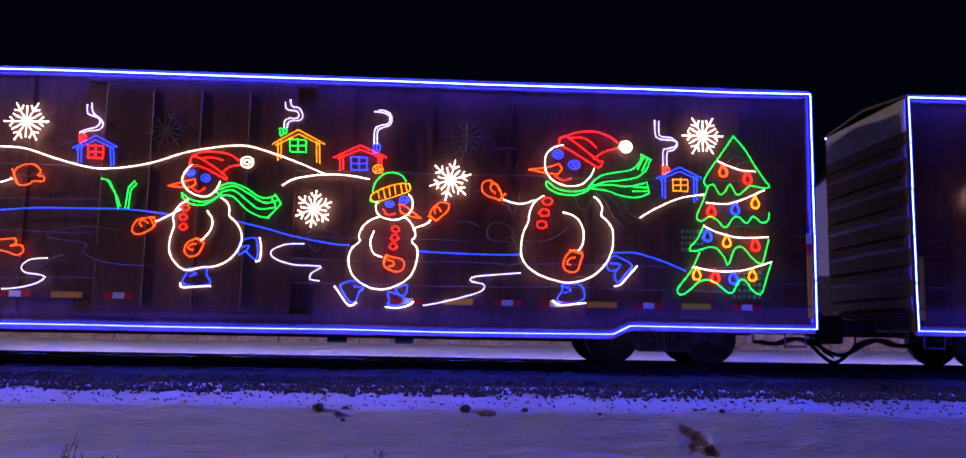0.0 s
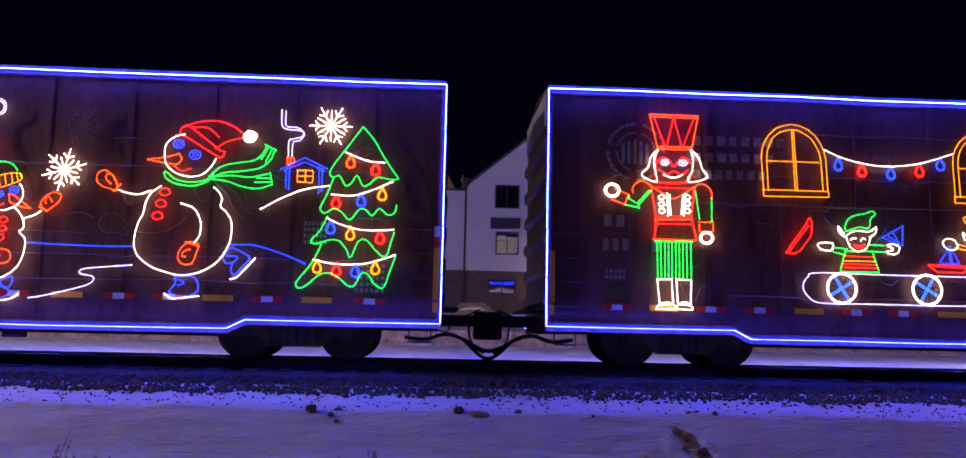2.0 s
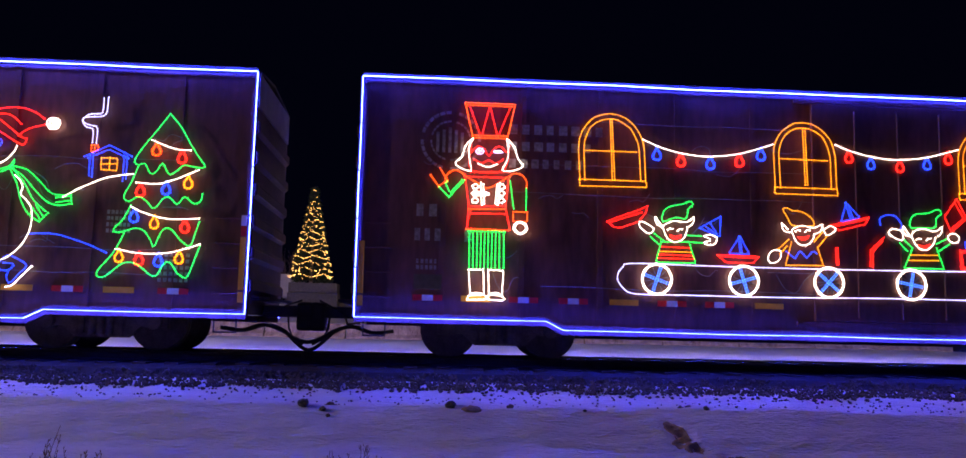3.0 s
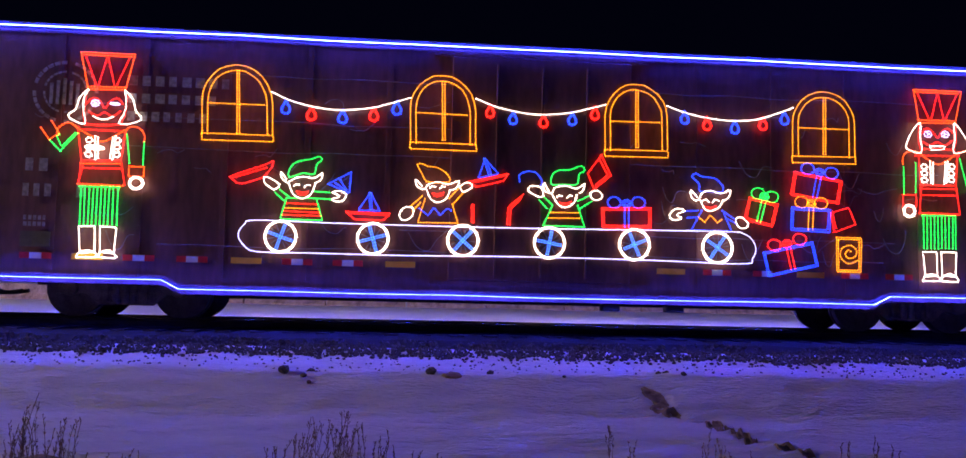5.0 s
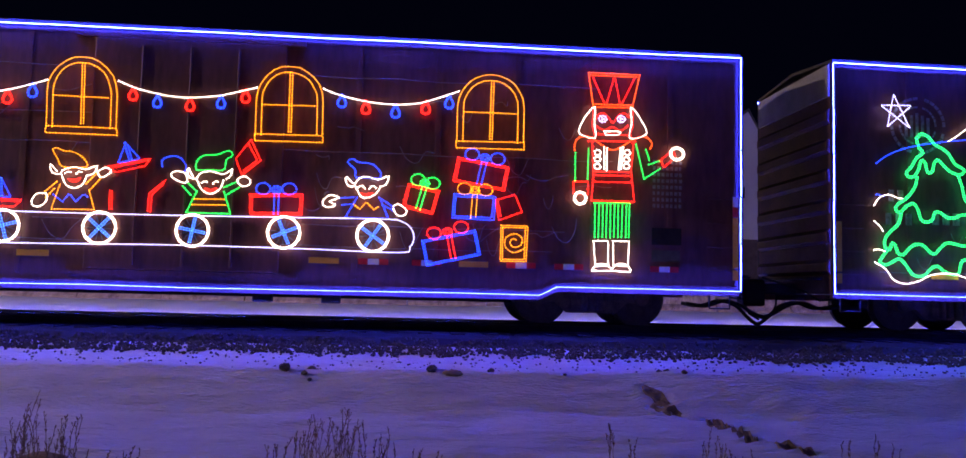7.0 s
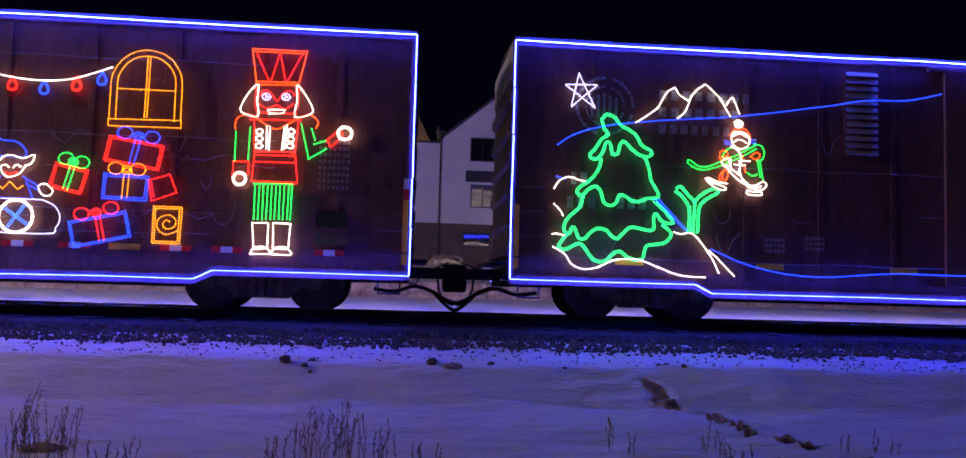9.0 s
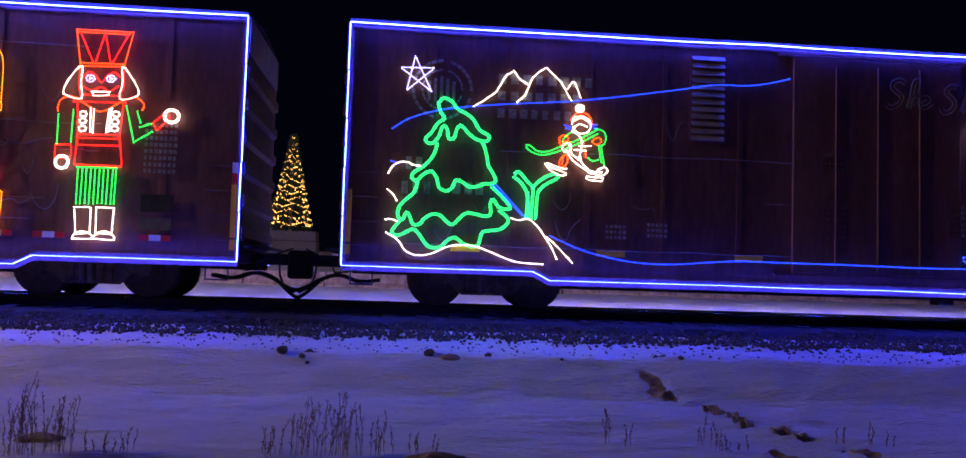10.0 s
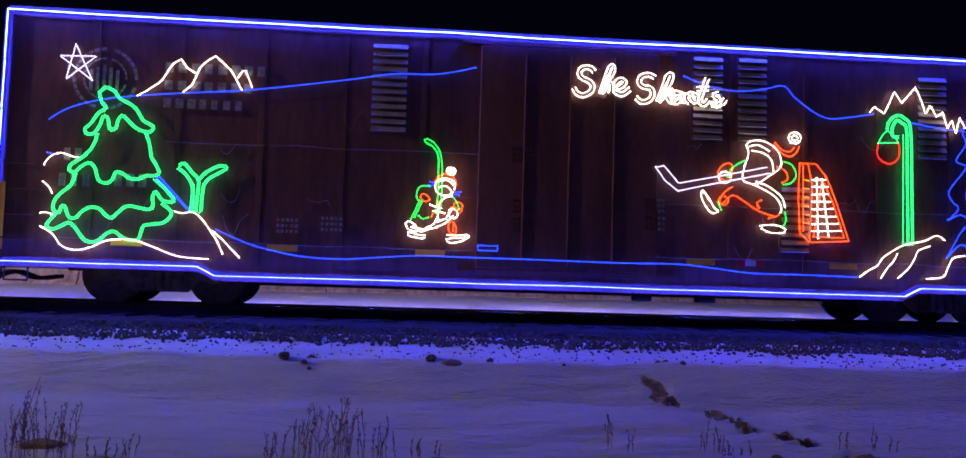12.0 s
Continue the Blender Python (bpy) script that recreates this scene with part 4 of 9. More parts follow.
made = figure(snow_car, "snowman_arm_outline", (5.30, 2.68), "light rope mitten of a snowman", [
    ("mitten", (0.00, 0.00), [
        ("orange", "C", [(-0.14, 0.11), (-0.11, 0.27), (0.04, 0.34), (0.18, 0.33), (0.27, 0.23), (0.23, 0.16), (0.32, 0.15), (0.32, 0.07), (0.17, 0.07), (0.10, 0.02), (-0.04, 0.00)]),
        ("orange", "l", [(-0.18, 0.25), (-0.08, 0.03)]),
        ("white", "c", [(-0.54, 0.04), (-0.35, 0.04), (-0.18, 0.10)]),
    ]),
])

made = figure(snow_car, "snowman_arm_outline", (5.18, 1.56), "light rope mitten of a snowman", [
    ("mitten", (0.00, 0.00), [
        ("orange", "C", [(-0.30, 0.21), (-0.06, 0.25), (0.08, 0.26), (0.09, 0.18), (-0.00, 0.14), (0.17, 0.16), (0.22, 0.07), (0.13, 0.00), (-0.04, 0.05), (-0.28, 0.11)]),
    ]),
])

made = figure(snow_car, "christmas_tree_outline", (16.77, 1.14), "green light rope Christmas tree with coloured bulbs", [
    ("tree", (0.00, 0.00), [
        ("green", "c", [(0.07, 2.67), (-0.12, 2.39), (-0.36, 2.05), (-0.44, 1.88), (-0.38, 1.81), (-0.28, 1.84), (-0.18, 1.68), (-0.09, 1.72), (0.00, 1.85), (0.11, 1.68), (0.22, 1.73), (0.33, 1.83), (0.45, 1.82), (0.58, 1.80), (0.67, 1.83), (0.58, 1.95), (0.43, 2.17), (0.26, 2.45), (0.07, 2.67)]),
        ("green", "c", [(-0.38, 1.78), (-0.47, 1.53), (-0.57, 1.30), (-0.49, 1.22), (-0.35, 1.30), (-0.22, 1.24), (-0.09, 1.12), (0.05, 1.29), (0.15, 1.30), (0.27, 1.20), (0.38, 1.32), (0.52, 1.22), (0.63, 1.26), (0.66, 1.42)]),
        ("green", "c", [(-0.45, 1.16), (-0.56, 0.93), (-0.70, 0.76), (-0.60, 0.72), (-0.38, 0.79), (-0.24, 0.77), (-0.12, 0.63), (-0.05, 0.51), (0.06, 0.77), (0.19, 0.80), (0.36, 0.62), (0.51, 0.54), (0.59, 0.78), (0.64, 0.95)]),
        ("green", "c", [(-0.53, 0.70), (-0.67, 0.40), (-0.90, 0.09), (-0.84, 0.00), (-0.71, 0.07), (-0.54, 0.22), (-0.38, 0.25), (-0.23, 0.18), (-0.08, 0.06), (0.02, 0.06), (0.13, 0.25), (0.23, 0.25), (0.35, 0.09), (0.49, 0.04), (0.59, 0.32), (0.67, 0.55)]),
    ]),
    ("garland", (0.00, 0.00), [
        ("white", "c", [(-0.19, 2.23), (0.01, 2.15), (0.22, 2.09), (0.44, 2.08)]),
        ("white", "c", [(-0.39, 1.53), (-0.05, 1.52), (0.26, 1.62), (0.58, 1.77)]),
        ("white", "c", [(-0.45, 1.14), (-0.22, 1.04), (0.14, 0.96), (0.64, 0.98)]),
        ("white", "c", [(-0.64, 0.46), (-0.28, 0.40), (0.13, 0.41), (0.44, 0.49), (0.67, 0.57)]),
    ]),
    ("bulb", (0.00, 0.00), [
        ("orange", "d", (-0.11, 2.07, 0.094, 0)),
    ]),
    ("bulb", (0.00, 0.00), [
        ("red", "d", (0.30, 1.96, 0.094, 0)),
    ]),
    ("bulb", (0.00, 0.00), [
        ("amber", "d", (0.42, 1.55, 0.094, 0)),
    ]),
    ("bulb", (0.00, 0.00), [
        ("blue", "d", (0.08, 1.44, 0.093, 0)),
    ]),
    ("bulb", (0.00, 0.00), [
        ("red", "d", (-0.32, 1.40, 0.093, 0)),
    ]),
    ("bulb", (0.00, 0.00), [
        ("blue", "d", (-0.39, 0.98, 0.093, 0)),
    ]),
    ("bulb", (0.00, 0.00), [
        ("amber", "d", (-0.07, 0.89, 0.093, 0)),
    ]),
    ("bulb", (0.00, 0.00), [
        ("red", "d", (0.41, 0.84, 0.093, 0)),
    ]),
    ("bulb", (0.00, 0.00), [
        ("amber", "d", (-0.58, 0.34, 0.092, 0)),
    ]),
    ("bulb", (0.00, 0.00), [
        ("red", "d", (-0.27, 0.30, 0.092, 0)),
    ]),
    ("bulb", (0.00, 0.00), [
        ("blue", "d", (0.03, 0.29, 0.093, 0)),
    ]),
    ("bulb", (0.00, 0.00), [
        ("amber", "d", (0.35, 0.34, 0.093, 0)),
    ]),
])

nut_a = figure(shop_car, "nutcracker_outline", (2.09, 0.94), "light rope nutcracker soldier in a tall red hat", [
    ("coat", (0.00, 0.00), [
        ("red", "l", [(-0.37, 2.04), (-0.29, 1.52), (-0.31, 1.15), (0.39, 1.14), (0.31, 1.54), (0.36, 2.04)]),
        ("red", "l", [(-0.29, 1.52), (0.32, 1.54)]),
        ("orange", "l", [(-0.30, 1.47), (0.33, 1.49)]),
        ("red", "l", [(-0.30, 1.40), (0.33, 1.41)]),
        ("orange", "l", [(-0.33, 1.15), (0.39, 1.14)]),
        ("red", "l", [(-0.26, 1.47), (-0.32, 1.15)]),
        ("orange", "c", [(-0.34, 2.01), (-0.16, 1.91), (0.01, 1.83), (0.22, 1.94), (0.35, 2.04)]),
        ("red", "l", [(-0.26, 2.09), (0.35, 2.11)]),
        ("red", "l", [(-0.37, 2.01), (0.35, 2.01)]),
        ("white", "l", [(-0.10, 1.91), (-0.08, 1.53)]),
        ("white", "l", [(-0.06, 1.89), (-0.04, 1.53)]),
        ("white", "l", [(0.17, 1.90), (0.14, 1.54)]),
        ("white", "l", [(0.21, 1.92), (0.18, 1.54)]),
        ("white", "o", (-0.19, 1.85, 0.051, 0.041)),
        ("white", "o", (-0.19, 1.73, 0.051, 0.041)),
        ("white", "o", (-0.19, 1.62, 0.051, 0.041)),
        ("white", "o", (0.24, 1.86, 0.051, 0.041)),
        ("white", "o", (0.24, 1.75, 0.051, 0.041)),
        ("white", "o", (0.24, 1.63, 0.051, 0.041)),
    ]),
    ("hat", (0.00, 0.00), [
        ("orange", "L", [(-0.39, 3.25), (0.44, 3.25), (0.32, 2.67), (-0.25, 2.66)]),
        ("red", "l", [(-0.32, 3.21), (-0.11, 2.67), (0.02, 3.22), (0.16, 2.68), (0.37, 3.22)]),
        ("orange", "l", [(-0.35, 3.21), (0.40, 3.21)]),
        ("orange", "l", [(-0.25, 2.70), (0.31, 2.71)]),
    ]),
    ("hair", (0.00, 0.00), [
        ("white", "C", [(-0.25, 2.65), (-0.37, 2.52), (-0.42, 2.34), (-0.53, 2.23), (-0.44, 2.15), (-0.27, 2.11), (-0.30, 2.30), (-0.31, 2.50)]),
    ]),
    ("hair", (0.00, 0.00), [
        ("white", "C", [(0.31, 2.66), (0.44, 2.53), (0.50, 2.34), (0.59, 2.22), (0.45, 2.14), (0.25, 2.13), (0.33, 2.32), (0.34, 2.53)]),
    ]),
    ("face", (0.00, 0.00), [
        ("red", "l", [(-0.28, 2.56), (-0.30, 2.24), (-0.26, 2.12)]),
        ("red", "l", [(0.35, 2.56), (0.33, 2.27), (0.28, 2.14)]),
        ("red", "c", [(-0.27, 2.42), (-0.17, 2.52), (-0.06, 2.48), (0.02, 2.37), (0.11, 2.49), (0.21, 2.53), (0.30, 2.44)]),
        ("red", "c", [(-0.22, 2.30), (-0.09, 2.24), (0.02, 2.30), (0.14, 2.24), (0.28, 2.34)]),
        ("cool", "o", (-0.13, 2.44, 0.062, 0.051)),
        ("cool", "o", (-0.13, 2.44, 0.021, 0.021)),
        ("white", "c", [(-0.15, 2.23), (0.01, 2.18), (0.17, 2.24)]),
        ("red", "c", [(-0.26, 2.11), (0.01, 2.08), (0.28, 2.12)]),
    ]),
    ("trousers", (0.00, 0.00), [
        ("green", "l", [(-0.27, 1.11), (-0.26, 0.50)]),
        ("green", "l", [(-0.21, 1.11), (-0.20, 0.50)]),
        ("green", "l", [(-0.14, 1.11), (-0.14, 0.50)]),
        ("green", "l", [(-0.08, 1.11), (-0.08, 0.51)]),
        ("green", "l", [(-0.02, 1.11), (-0.02, 0.51)]),
        ("green", "l", [(0.04, 1.12), (0.04, 0.51)]),
        ("green", "l", [(0.10, 1.12), (0.10, 0.51)]),
        ("green", "l", [(0.16, 1.12), (0.16, 0.51)]),
        ("green", "l", [(0.22, 1.12), (0.23, 0.51)]),
        ("green", "l", [(0.29, 1.12), (0.30, 0.51)]),
        ("green", "l", [(-0.29, 1.11), (0.32, 1.11)]),
    ]),
    ("boot", (0.00, 0.00), [
        ("white", "L", [(-0.27, 0.48), (-0.03, 0.49), (-0.01, 0.09), (-0.23, 0.06)]),
        ("white", "c", [(-0.28, 0.01), (-0.24, 0.08), (-0.12, 0.11), (-0.01, 0.08), (0.03, 0.01), (-0.28, 0.00)]),
    ]),
    ("boot", (0.00, 0.00), [
        ("white", "L", [(0.05, 0.49), (0.30, 0.48), (0.28, 0.07), (0.07, 0.09)]),
        ("white", "c", [(0.04, 0.01), (0.09, 0.09), (0.19, 0.12), (0.28, 0.07), (0.31, 0.00), (0.04, 0.01)]),
    ]),
    ("arm", (0.00, 0.00), [
        ("orange", "c", [(0.35, 1.99), (0.42, 2.08), (0.56, 2.07), (0.65, 1.96), (0.65, 1.85)]),
        ("green", "l", [(0.38, 1.96), (0.45, 1.46)]),
        ("green", "l", [(0.65, 1.85), (0.65, 1.45)]),
        ("orange", "L", [(0.44, 1.45), (0.67, 1.45), (0.67, 1.29), (0.44, 1.29)]),
        ("white", "o", (0.56, 1.19, 0.113, 0.102)),
        ("white", "o", (0.56, 1.19, 0.092, 0.082)),
    ]),
    ("upper_arm", (-0.44, 1.98), [
        ("orange", "c", [(0.07, 0.05), (-0.03, 0.12), (-0.13, 0.12), (-0.24, 0.02), (-0.22, -0.08)]),
        ("green", "l", [(0.07, -0.03), (-0.18, -0.32)]),
        ("green", "l", [(0.03, -0.03), (-0.17, -0.26)]),
    ]),
    ("forearm", (-0.62, 1.66), [
        ("green", "l", [(0.00, 0.00), (-0.17, 0.17)]),
        ("green", "l", [(0.00, 0.10), (-0.06, 0.23), (-0.01, 0.27)]),
        ("orange", "l", [(-0.17, 0.17), (-0.31, 0.36)]),
        ("orange", "l", [(-0.15, 0.19), (-0.03, 0.28)]),
        ("orange", "l", [(-0.03, 0.28), (-0.16, 0.48)]),
    ]),
    ("glove", (-1.02, 1.94), [
        ("white", "o", (0.00, 0.00, 0.125, 0.115)),
        ("white", "o", (0.00, 0.00, 0.103, 0.093)),
    ]),
    ("eye", (0.17, 2.44), [
        ("cool", "o", (0.00, 0.00, 0.068, 0.051)),
        ("cool", "o", (0.00, 0.00, 0.025, 0.021)),
    ]),
])

made = figure(shop_car, "window_outline", (4.15, 2.86), "amber light rope arched window", [
    ("window_frame", (0.00, 0.00), [
        ("amber", "l", [(-0.52, 0.10), (-0.55, 0.62), (-0.54, 0.78), (-0.49, 0.93), (-0.41, 1.05), (-0.30, 1.16), (-0.17, 1.21), (-0.03, 1.24), (0.12, 1.22), (0.26, 1.16), (0.38, 1.06), (0.47, 0.93), (0.53, 0.79), (0.56, 0.63), (0.58, 0.10)]),
        ("amber", "l", [(-0.44, 0.10), (-0.46, 0.62), (-0.45, 0.76), (-0.41, 0.88), (-0.35, 1.00), (-0.25, 1.08), (-0.14, 1.13), (-0.03, 1.15), (0.10, 1.14), (0.21, 1.08), (0.32, 1.00), (0.39, 0.89), (0.45, 0.76), (0.47, 0.63), (0.50, 0.10)]),
        ("amber", "L", [(-0.53, 0.11), (0.59, 0.11), (0.60, 0.01), (-0.52, 0.00)]),
    ]),
    ("glazing_bar", (0.00, 0.00), [
        ("amber", "l", [(-0.02, 1.14), (0.02, 0.12)]),
        ("amber", "l", [(0.01, 1.14), (0.06, 0.12)]),
    ]),
    ("glazing_bar", (0.00, 0.00), [
        ("amber", "l", [(-0.45, 0.60), (0.47, 0.60)]),
    ]),
])

made = figure(shop_car, "window_outline", (7.45, 2.84), "amber light rope arched window", [
    ("window_frame", (0.00, 0.00), [
        ("amber", "l", [(-0.51, 0.10), (-0.53, 0.65), (-0.52, 0.81), (-0.47, 0.94), (-0.39, 1.06), (-0.28, 1.15), (-0.16, 1.22), (-0.02, 1.23), (0.12, 1.22), (0.25, 1.16), (0.36, 1.07), (0.46, 0.95), (0.51, 0.81), (0.54, 0.66), (0.55, 0.10)]),
        ("amber", "l", [(-0.42, 0.10), (-0.44, 0.66), (-0.43, 0.78), (-0.39, 0.90), (-0.33, 1.00), (-0.24, 1.08), (-0.13, 1.13), (-0.02, 1.14), (0.10, 1.13), (0.21, 1.08), (0.31, 1.01), (0.38, 0.90), (0.42, 0.78), (0.45, 0.66), (0.46, 0.10)]),
        ("amber", "L", [(-0.52, 0.11), (0.56, 0.11), (0.57, 0.00), (-0.52, 0.00)]),
    ]),
    ("glazing_bar", (0.00, 0.00), [
        ("amber", "l", [(-0.02, 1.13), (0.01, 0.12)]),
        ("amber", "l", [(0.02, 1.13), (0.05, 0.12)]),
    ]),
    ("glazing_bar", (0.00, 0.00), [
        ("amber", "l", [(-0.43, 0.60), (0.44, 0.59)]),
    ]),
])

made = figure(shop_car, "window_outline", (10.68, 2.84), "amber light rope arched window", [
    ("window_frame", (0.00, 0.00), [
        ("amber", "l", [(-0.52, 0.10), (-0.53, 0.67), (-0.51, 0.81), (-0.46, 0.94), (-0.38, 1.06), (-0.27, 1.16), (-0.15, 1.22), (-0.02, 1.23), (0.13, 1.22), (0.25, 1.16), (0.37, 1.07), (0.46, 0.96), (0.51, 0.83), (0.53, 0.68), (0.54, 0.12)]),
        ("amber", "l", [(-0.43, 0.10), (-0.44, 0.68), (-0.43, 0.79), (-0.38, 0.91), (-0.32, 1.00), (-0.23, 1.08), (-0.12, 1.13), (-0.01, 1.14), (0.10, 1.12), (0.21, 1.08), (0.31, 1.01), (0.37, 0.91), (0.43, 0.80), (0.44, 0.67), (0.45, 0.11)]),
        ("amber", "L", [(-0.53, 0.11), (0.55, 0.12), (0.55, 0.01), (-0.53, 0.00)]),
    ]),
    ("glazing_bar", (0.00, 0.00), [
        ("amber", "l", [(-0.01, 1.13), (-0.00, 0.13)]),
        ("amber", "l", [(0.03, 1.13), (0.04, 0.13)]),
    ]),
    ("glazing_bar", (0.00, 0.00), [
        ("amber", "l", [(-0.43, 0.59), (0.43, 0.60)]),
    ]),
])

made = figure(shop_car, "window_outline", (13.94, 2.85), "amber light rope arched window", [
    ("window_frame", (0.00, 0.00), [
        ("amber", "l", [(-0.55, 0.11), (-0.55, 0.70), (-0.53, 0.83), (-0.47, 0.96), (-0.39, 1.07), (-0.28, 1.16), (-0.14, 1.22), (-0.00, 1.24), (0.14, 1.22), (0.28, 1.17), (0.39, 1.09), (0.47, 0.97), (0.53, 0.85), (0.55, 0.70), (0.55, 0.11)]),
        ("amber", "l", [(-0.45, 0.11), (-0.45, 0.70), (-0.44, 0.81), (-0.39, 0.91), (-0.32, 1.01), (-0.23, 1.08), (-0.12, 1.13), (-0.00, 1.14), (0.12, 1.13), (0.22, 1.09), (0.32, 1.02), (0.39, 0.93), (0.44, 0.81), (0.45, 0.70), (0.45, 0.11)]),
        ("amber", "L", [(-0.56, 0.11), (0.56, 0.13), (0.56, 0.01), (-0.56, 0.00)]),
    ]),
    ("glazing_bar", (0.00, 0.00), [
        ("amber", "l", [(-0.00, 1.13), (-0.01, 0.13)]),
        ("amber", "l", [(0.04, 1.13), (0.03, 0.13)]),
    ]),
    ("glazing_bar", (0.00, 0.00), [
        ("amber", "l", [(-0.44, 0.60), (0.44, 0.60)]),
    ]),
])

made = figure(shop_car, "garland_outline", (5.82, 3.31), "white light rope garland with red and blue bulbs", [
    ("cord", (0.00, 0.00), [
        ("white", "c", [(-1.13, 0.37), (-0.82, 0.24), (-0.43, 0.15), (-0.04, 0.12), (0.44, 0.17), (0.83, 0.28), (1.12, 0.38)]),
    ]),
    ("bulb", (0.00, 0.00), [
        ("blue", "d", (-0.90, 0.12, 0.095, 0)),
    ]),
    ("bulb", (0.00, 0.00), [
        ("red", "d", (-0.49, 0.03, 0.096, 0)),
    ]),
    ("bulb", (0.00, 0.00), [
        ("blue", "d", (0.01, 0.00, 0.097, 0)),
    ]),
    ("bulb", (0.00, 0.00), [
        ("red", "d", (0.51, 0.06, 0.097, 0)),
    ]),
    ("bulb", (0.00, 0.00), [
        ("blue", "d", (0.88, 0.18, 0.098, 0)),
    ]),
])

made = figure(shop_car, "garland_outline", (9.11, 3.37), "white light rope garland with red and blue bulbs", [
    ("cord", (0.00, 0.00), [
        ("white", "c", [(-1.11, 0.34), (-0.78, 0.22), (-0.37, 0.14), (-0.02, 0.12), (0.44, 0.17), (0.79, 0.26), (1.07, 0.34)]),
    ]),
    ("bulb", (0.00, 0.00), [
        ("red", "d", (-0.88, 0.13, 0.090, 0)),
    ]),
    ("bulb", (0.00, 0.00), [
        ("blue", "d", (-0.50, 0.03, 0.090, 0)),
    ]),
    ("bulb", (0.00, 0.00), [
        ("red", "d", (0.01, 0.00, 0.091, 0)),
    ]),
    ("bulb", (0.00, 0.00), [
        ("blue", "d", (0.49, 0.06, 0.091, 0)),
    ]),
    ("bulb", (0.00, 0.00), [
        ("red", "d", (0.87, 0.17, 0.092, 0)),
    ]),
])

made = figure(shop_car, "garland_outline", (12.35, 3.40), "white light rope garland with red and blue bulbs", [
    ("cord", (0.00, 0.00), [
        ("white", "c", [(-1.14, 0.33), (-0.85, 0.23), (-0.43, 0.15), (-0.01, 0.12), (0.41, 0.16), (0.78, 0.28), (1.06, 0.39)]),
    ]),
    ("bulb", (0.00, 0.00), [
        ("blue", "d", (-0.84, 0.13, 0.094, 0)),
    ]),
    ("bulb", (0.00, 0.00), [
        ("red", "d", (-0.45, 0.04, 0.094, 0)),
    ]),
    ("bulb", (0.00, 0.00), [
        ("blue", "d", (0.03, 0.00, 0.095, 0)),
    ]),
    ("bulb", (0.00, 0.00), [
        ("red", "d", (0.52, 0.08, 0.095, 0)),
    ]),
    ("bulb", (0.00, 0.00), [
        ("blue", "d", (0.90, 0.19, 0.096, 0)),
    ]),
])

elf_a = figure(shop_car, "elf_outline", (5.25, 1.63), "light rope elf in a green hat and tunic", [
    ("body", (0.00, 0.00), [
        ("green", "l", [(-0.26, 0.34), (-0.35, 0.00), (0.32, 0.00), (0.21, 0.35), (-0.26, 0.34)]),
        ("red", "l", [(-0.25, 0.26), (0.25, 0.25)]),
        ("amber", "l", [(-0.27, 0.18), (0.27, 0.18)]),
        ("red", "l", [(-0.29, 0.13), (0.28, 0.12)]),
        ("red", "l", [(-0.31, 0.07), (0.29, 0.07)]),
    ]),
    ("hat", (0.00, 0.00), [
        ("green", "C", [(-0.23, 0.68), (-0.22, 0.83), (-0.11, 0.93), (0.10, 0.98), (0.23, 1.03), (0.28, 0.97), (0.20, 0.90), (0.16, 0.74), (-0.01, 0.75)]),
    ]),
    ("head", (0.00, 0.00), [
        ("white", "c", [(-0.27, 0.64), (-0.36, 0.75), (-0.34, 0.65), (-0.24, 0.58), (-0.21, 0.62), (-0.05, 0.69), (0.17, 0.68), (0.29, 0.76), (0.27, 0.65), (0.17, 0.59)]),
        ("white", "c", [(-0.23, 0.58), (-0.16, 0.41), (-0.02, 0.34), (0.12, 0.41), (0.19, 0.59)]),
        ("white", "c", [(-0.15, 0.54), (-0.09, 0.57), (-0.04, 0.53)]),
        ("white", "c", [(0.02, 0.53), (0.07, 0.57), (0.12, 0.54)]),
        ("red", "C", [(-0.10, 0.45), (-0.01, 0.43), (0.07, 0.46), (0.04, 0.41), (-0.05, 0.40)]),
    ]),
    ("waving_arm", (-0.25, 0.36), [
        ("green", "l", [(-0.12, 0.11), (0.03, 0.00)]),
        ("green", "l", [(-0.19, 0.06), (-0.03, -0.08)]),
        ("white", "C", [(-0.24, 0.27), (-0.36, 0.31), (-0.37, 0.23), (-0.29, 0.15), (-0.20, 0.11), (-0.13, 0.19)]),
    ]),
    ("waving_arm", (0.18, 0.41), [
        ("green", "l", [(-0.00, 0.05), (0.26, 0.04)]),
        ("green", "l", [(0.02, -0.06), (0.27, -0.07)]),
        ("white", "C", [(0.29, 0.05), (0.40, 0.07), (0.50, 0.02), (0.46, -0.08), (0.35, -0.10), (0.28, -0.06), (0.40, -0.02)]),
    ]),
])

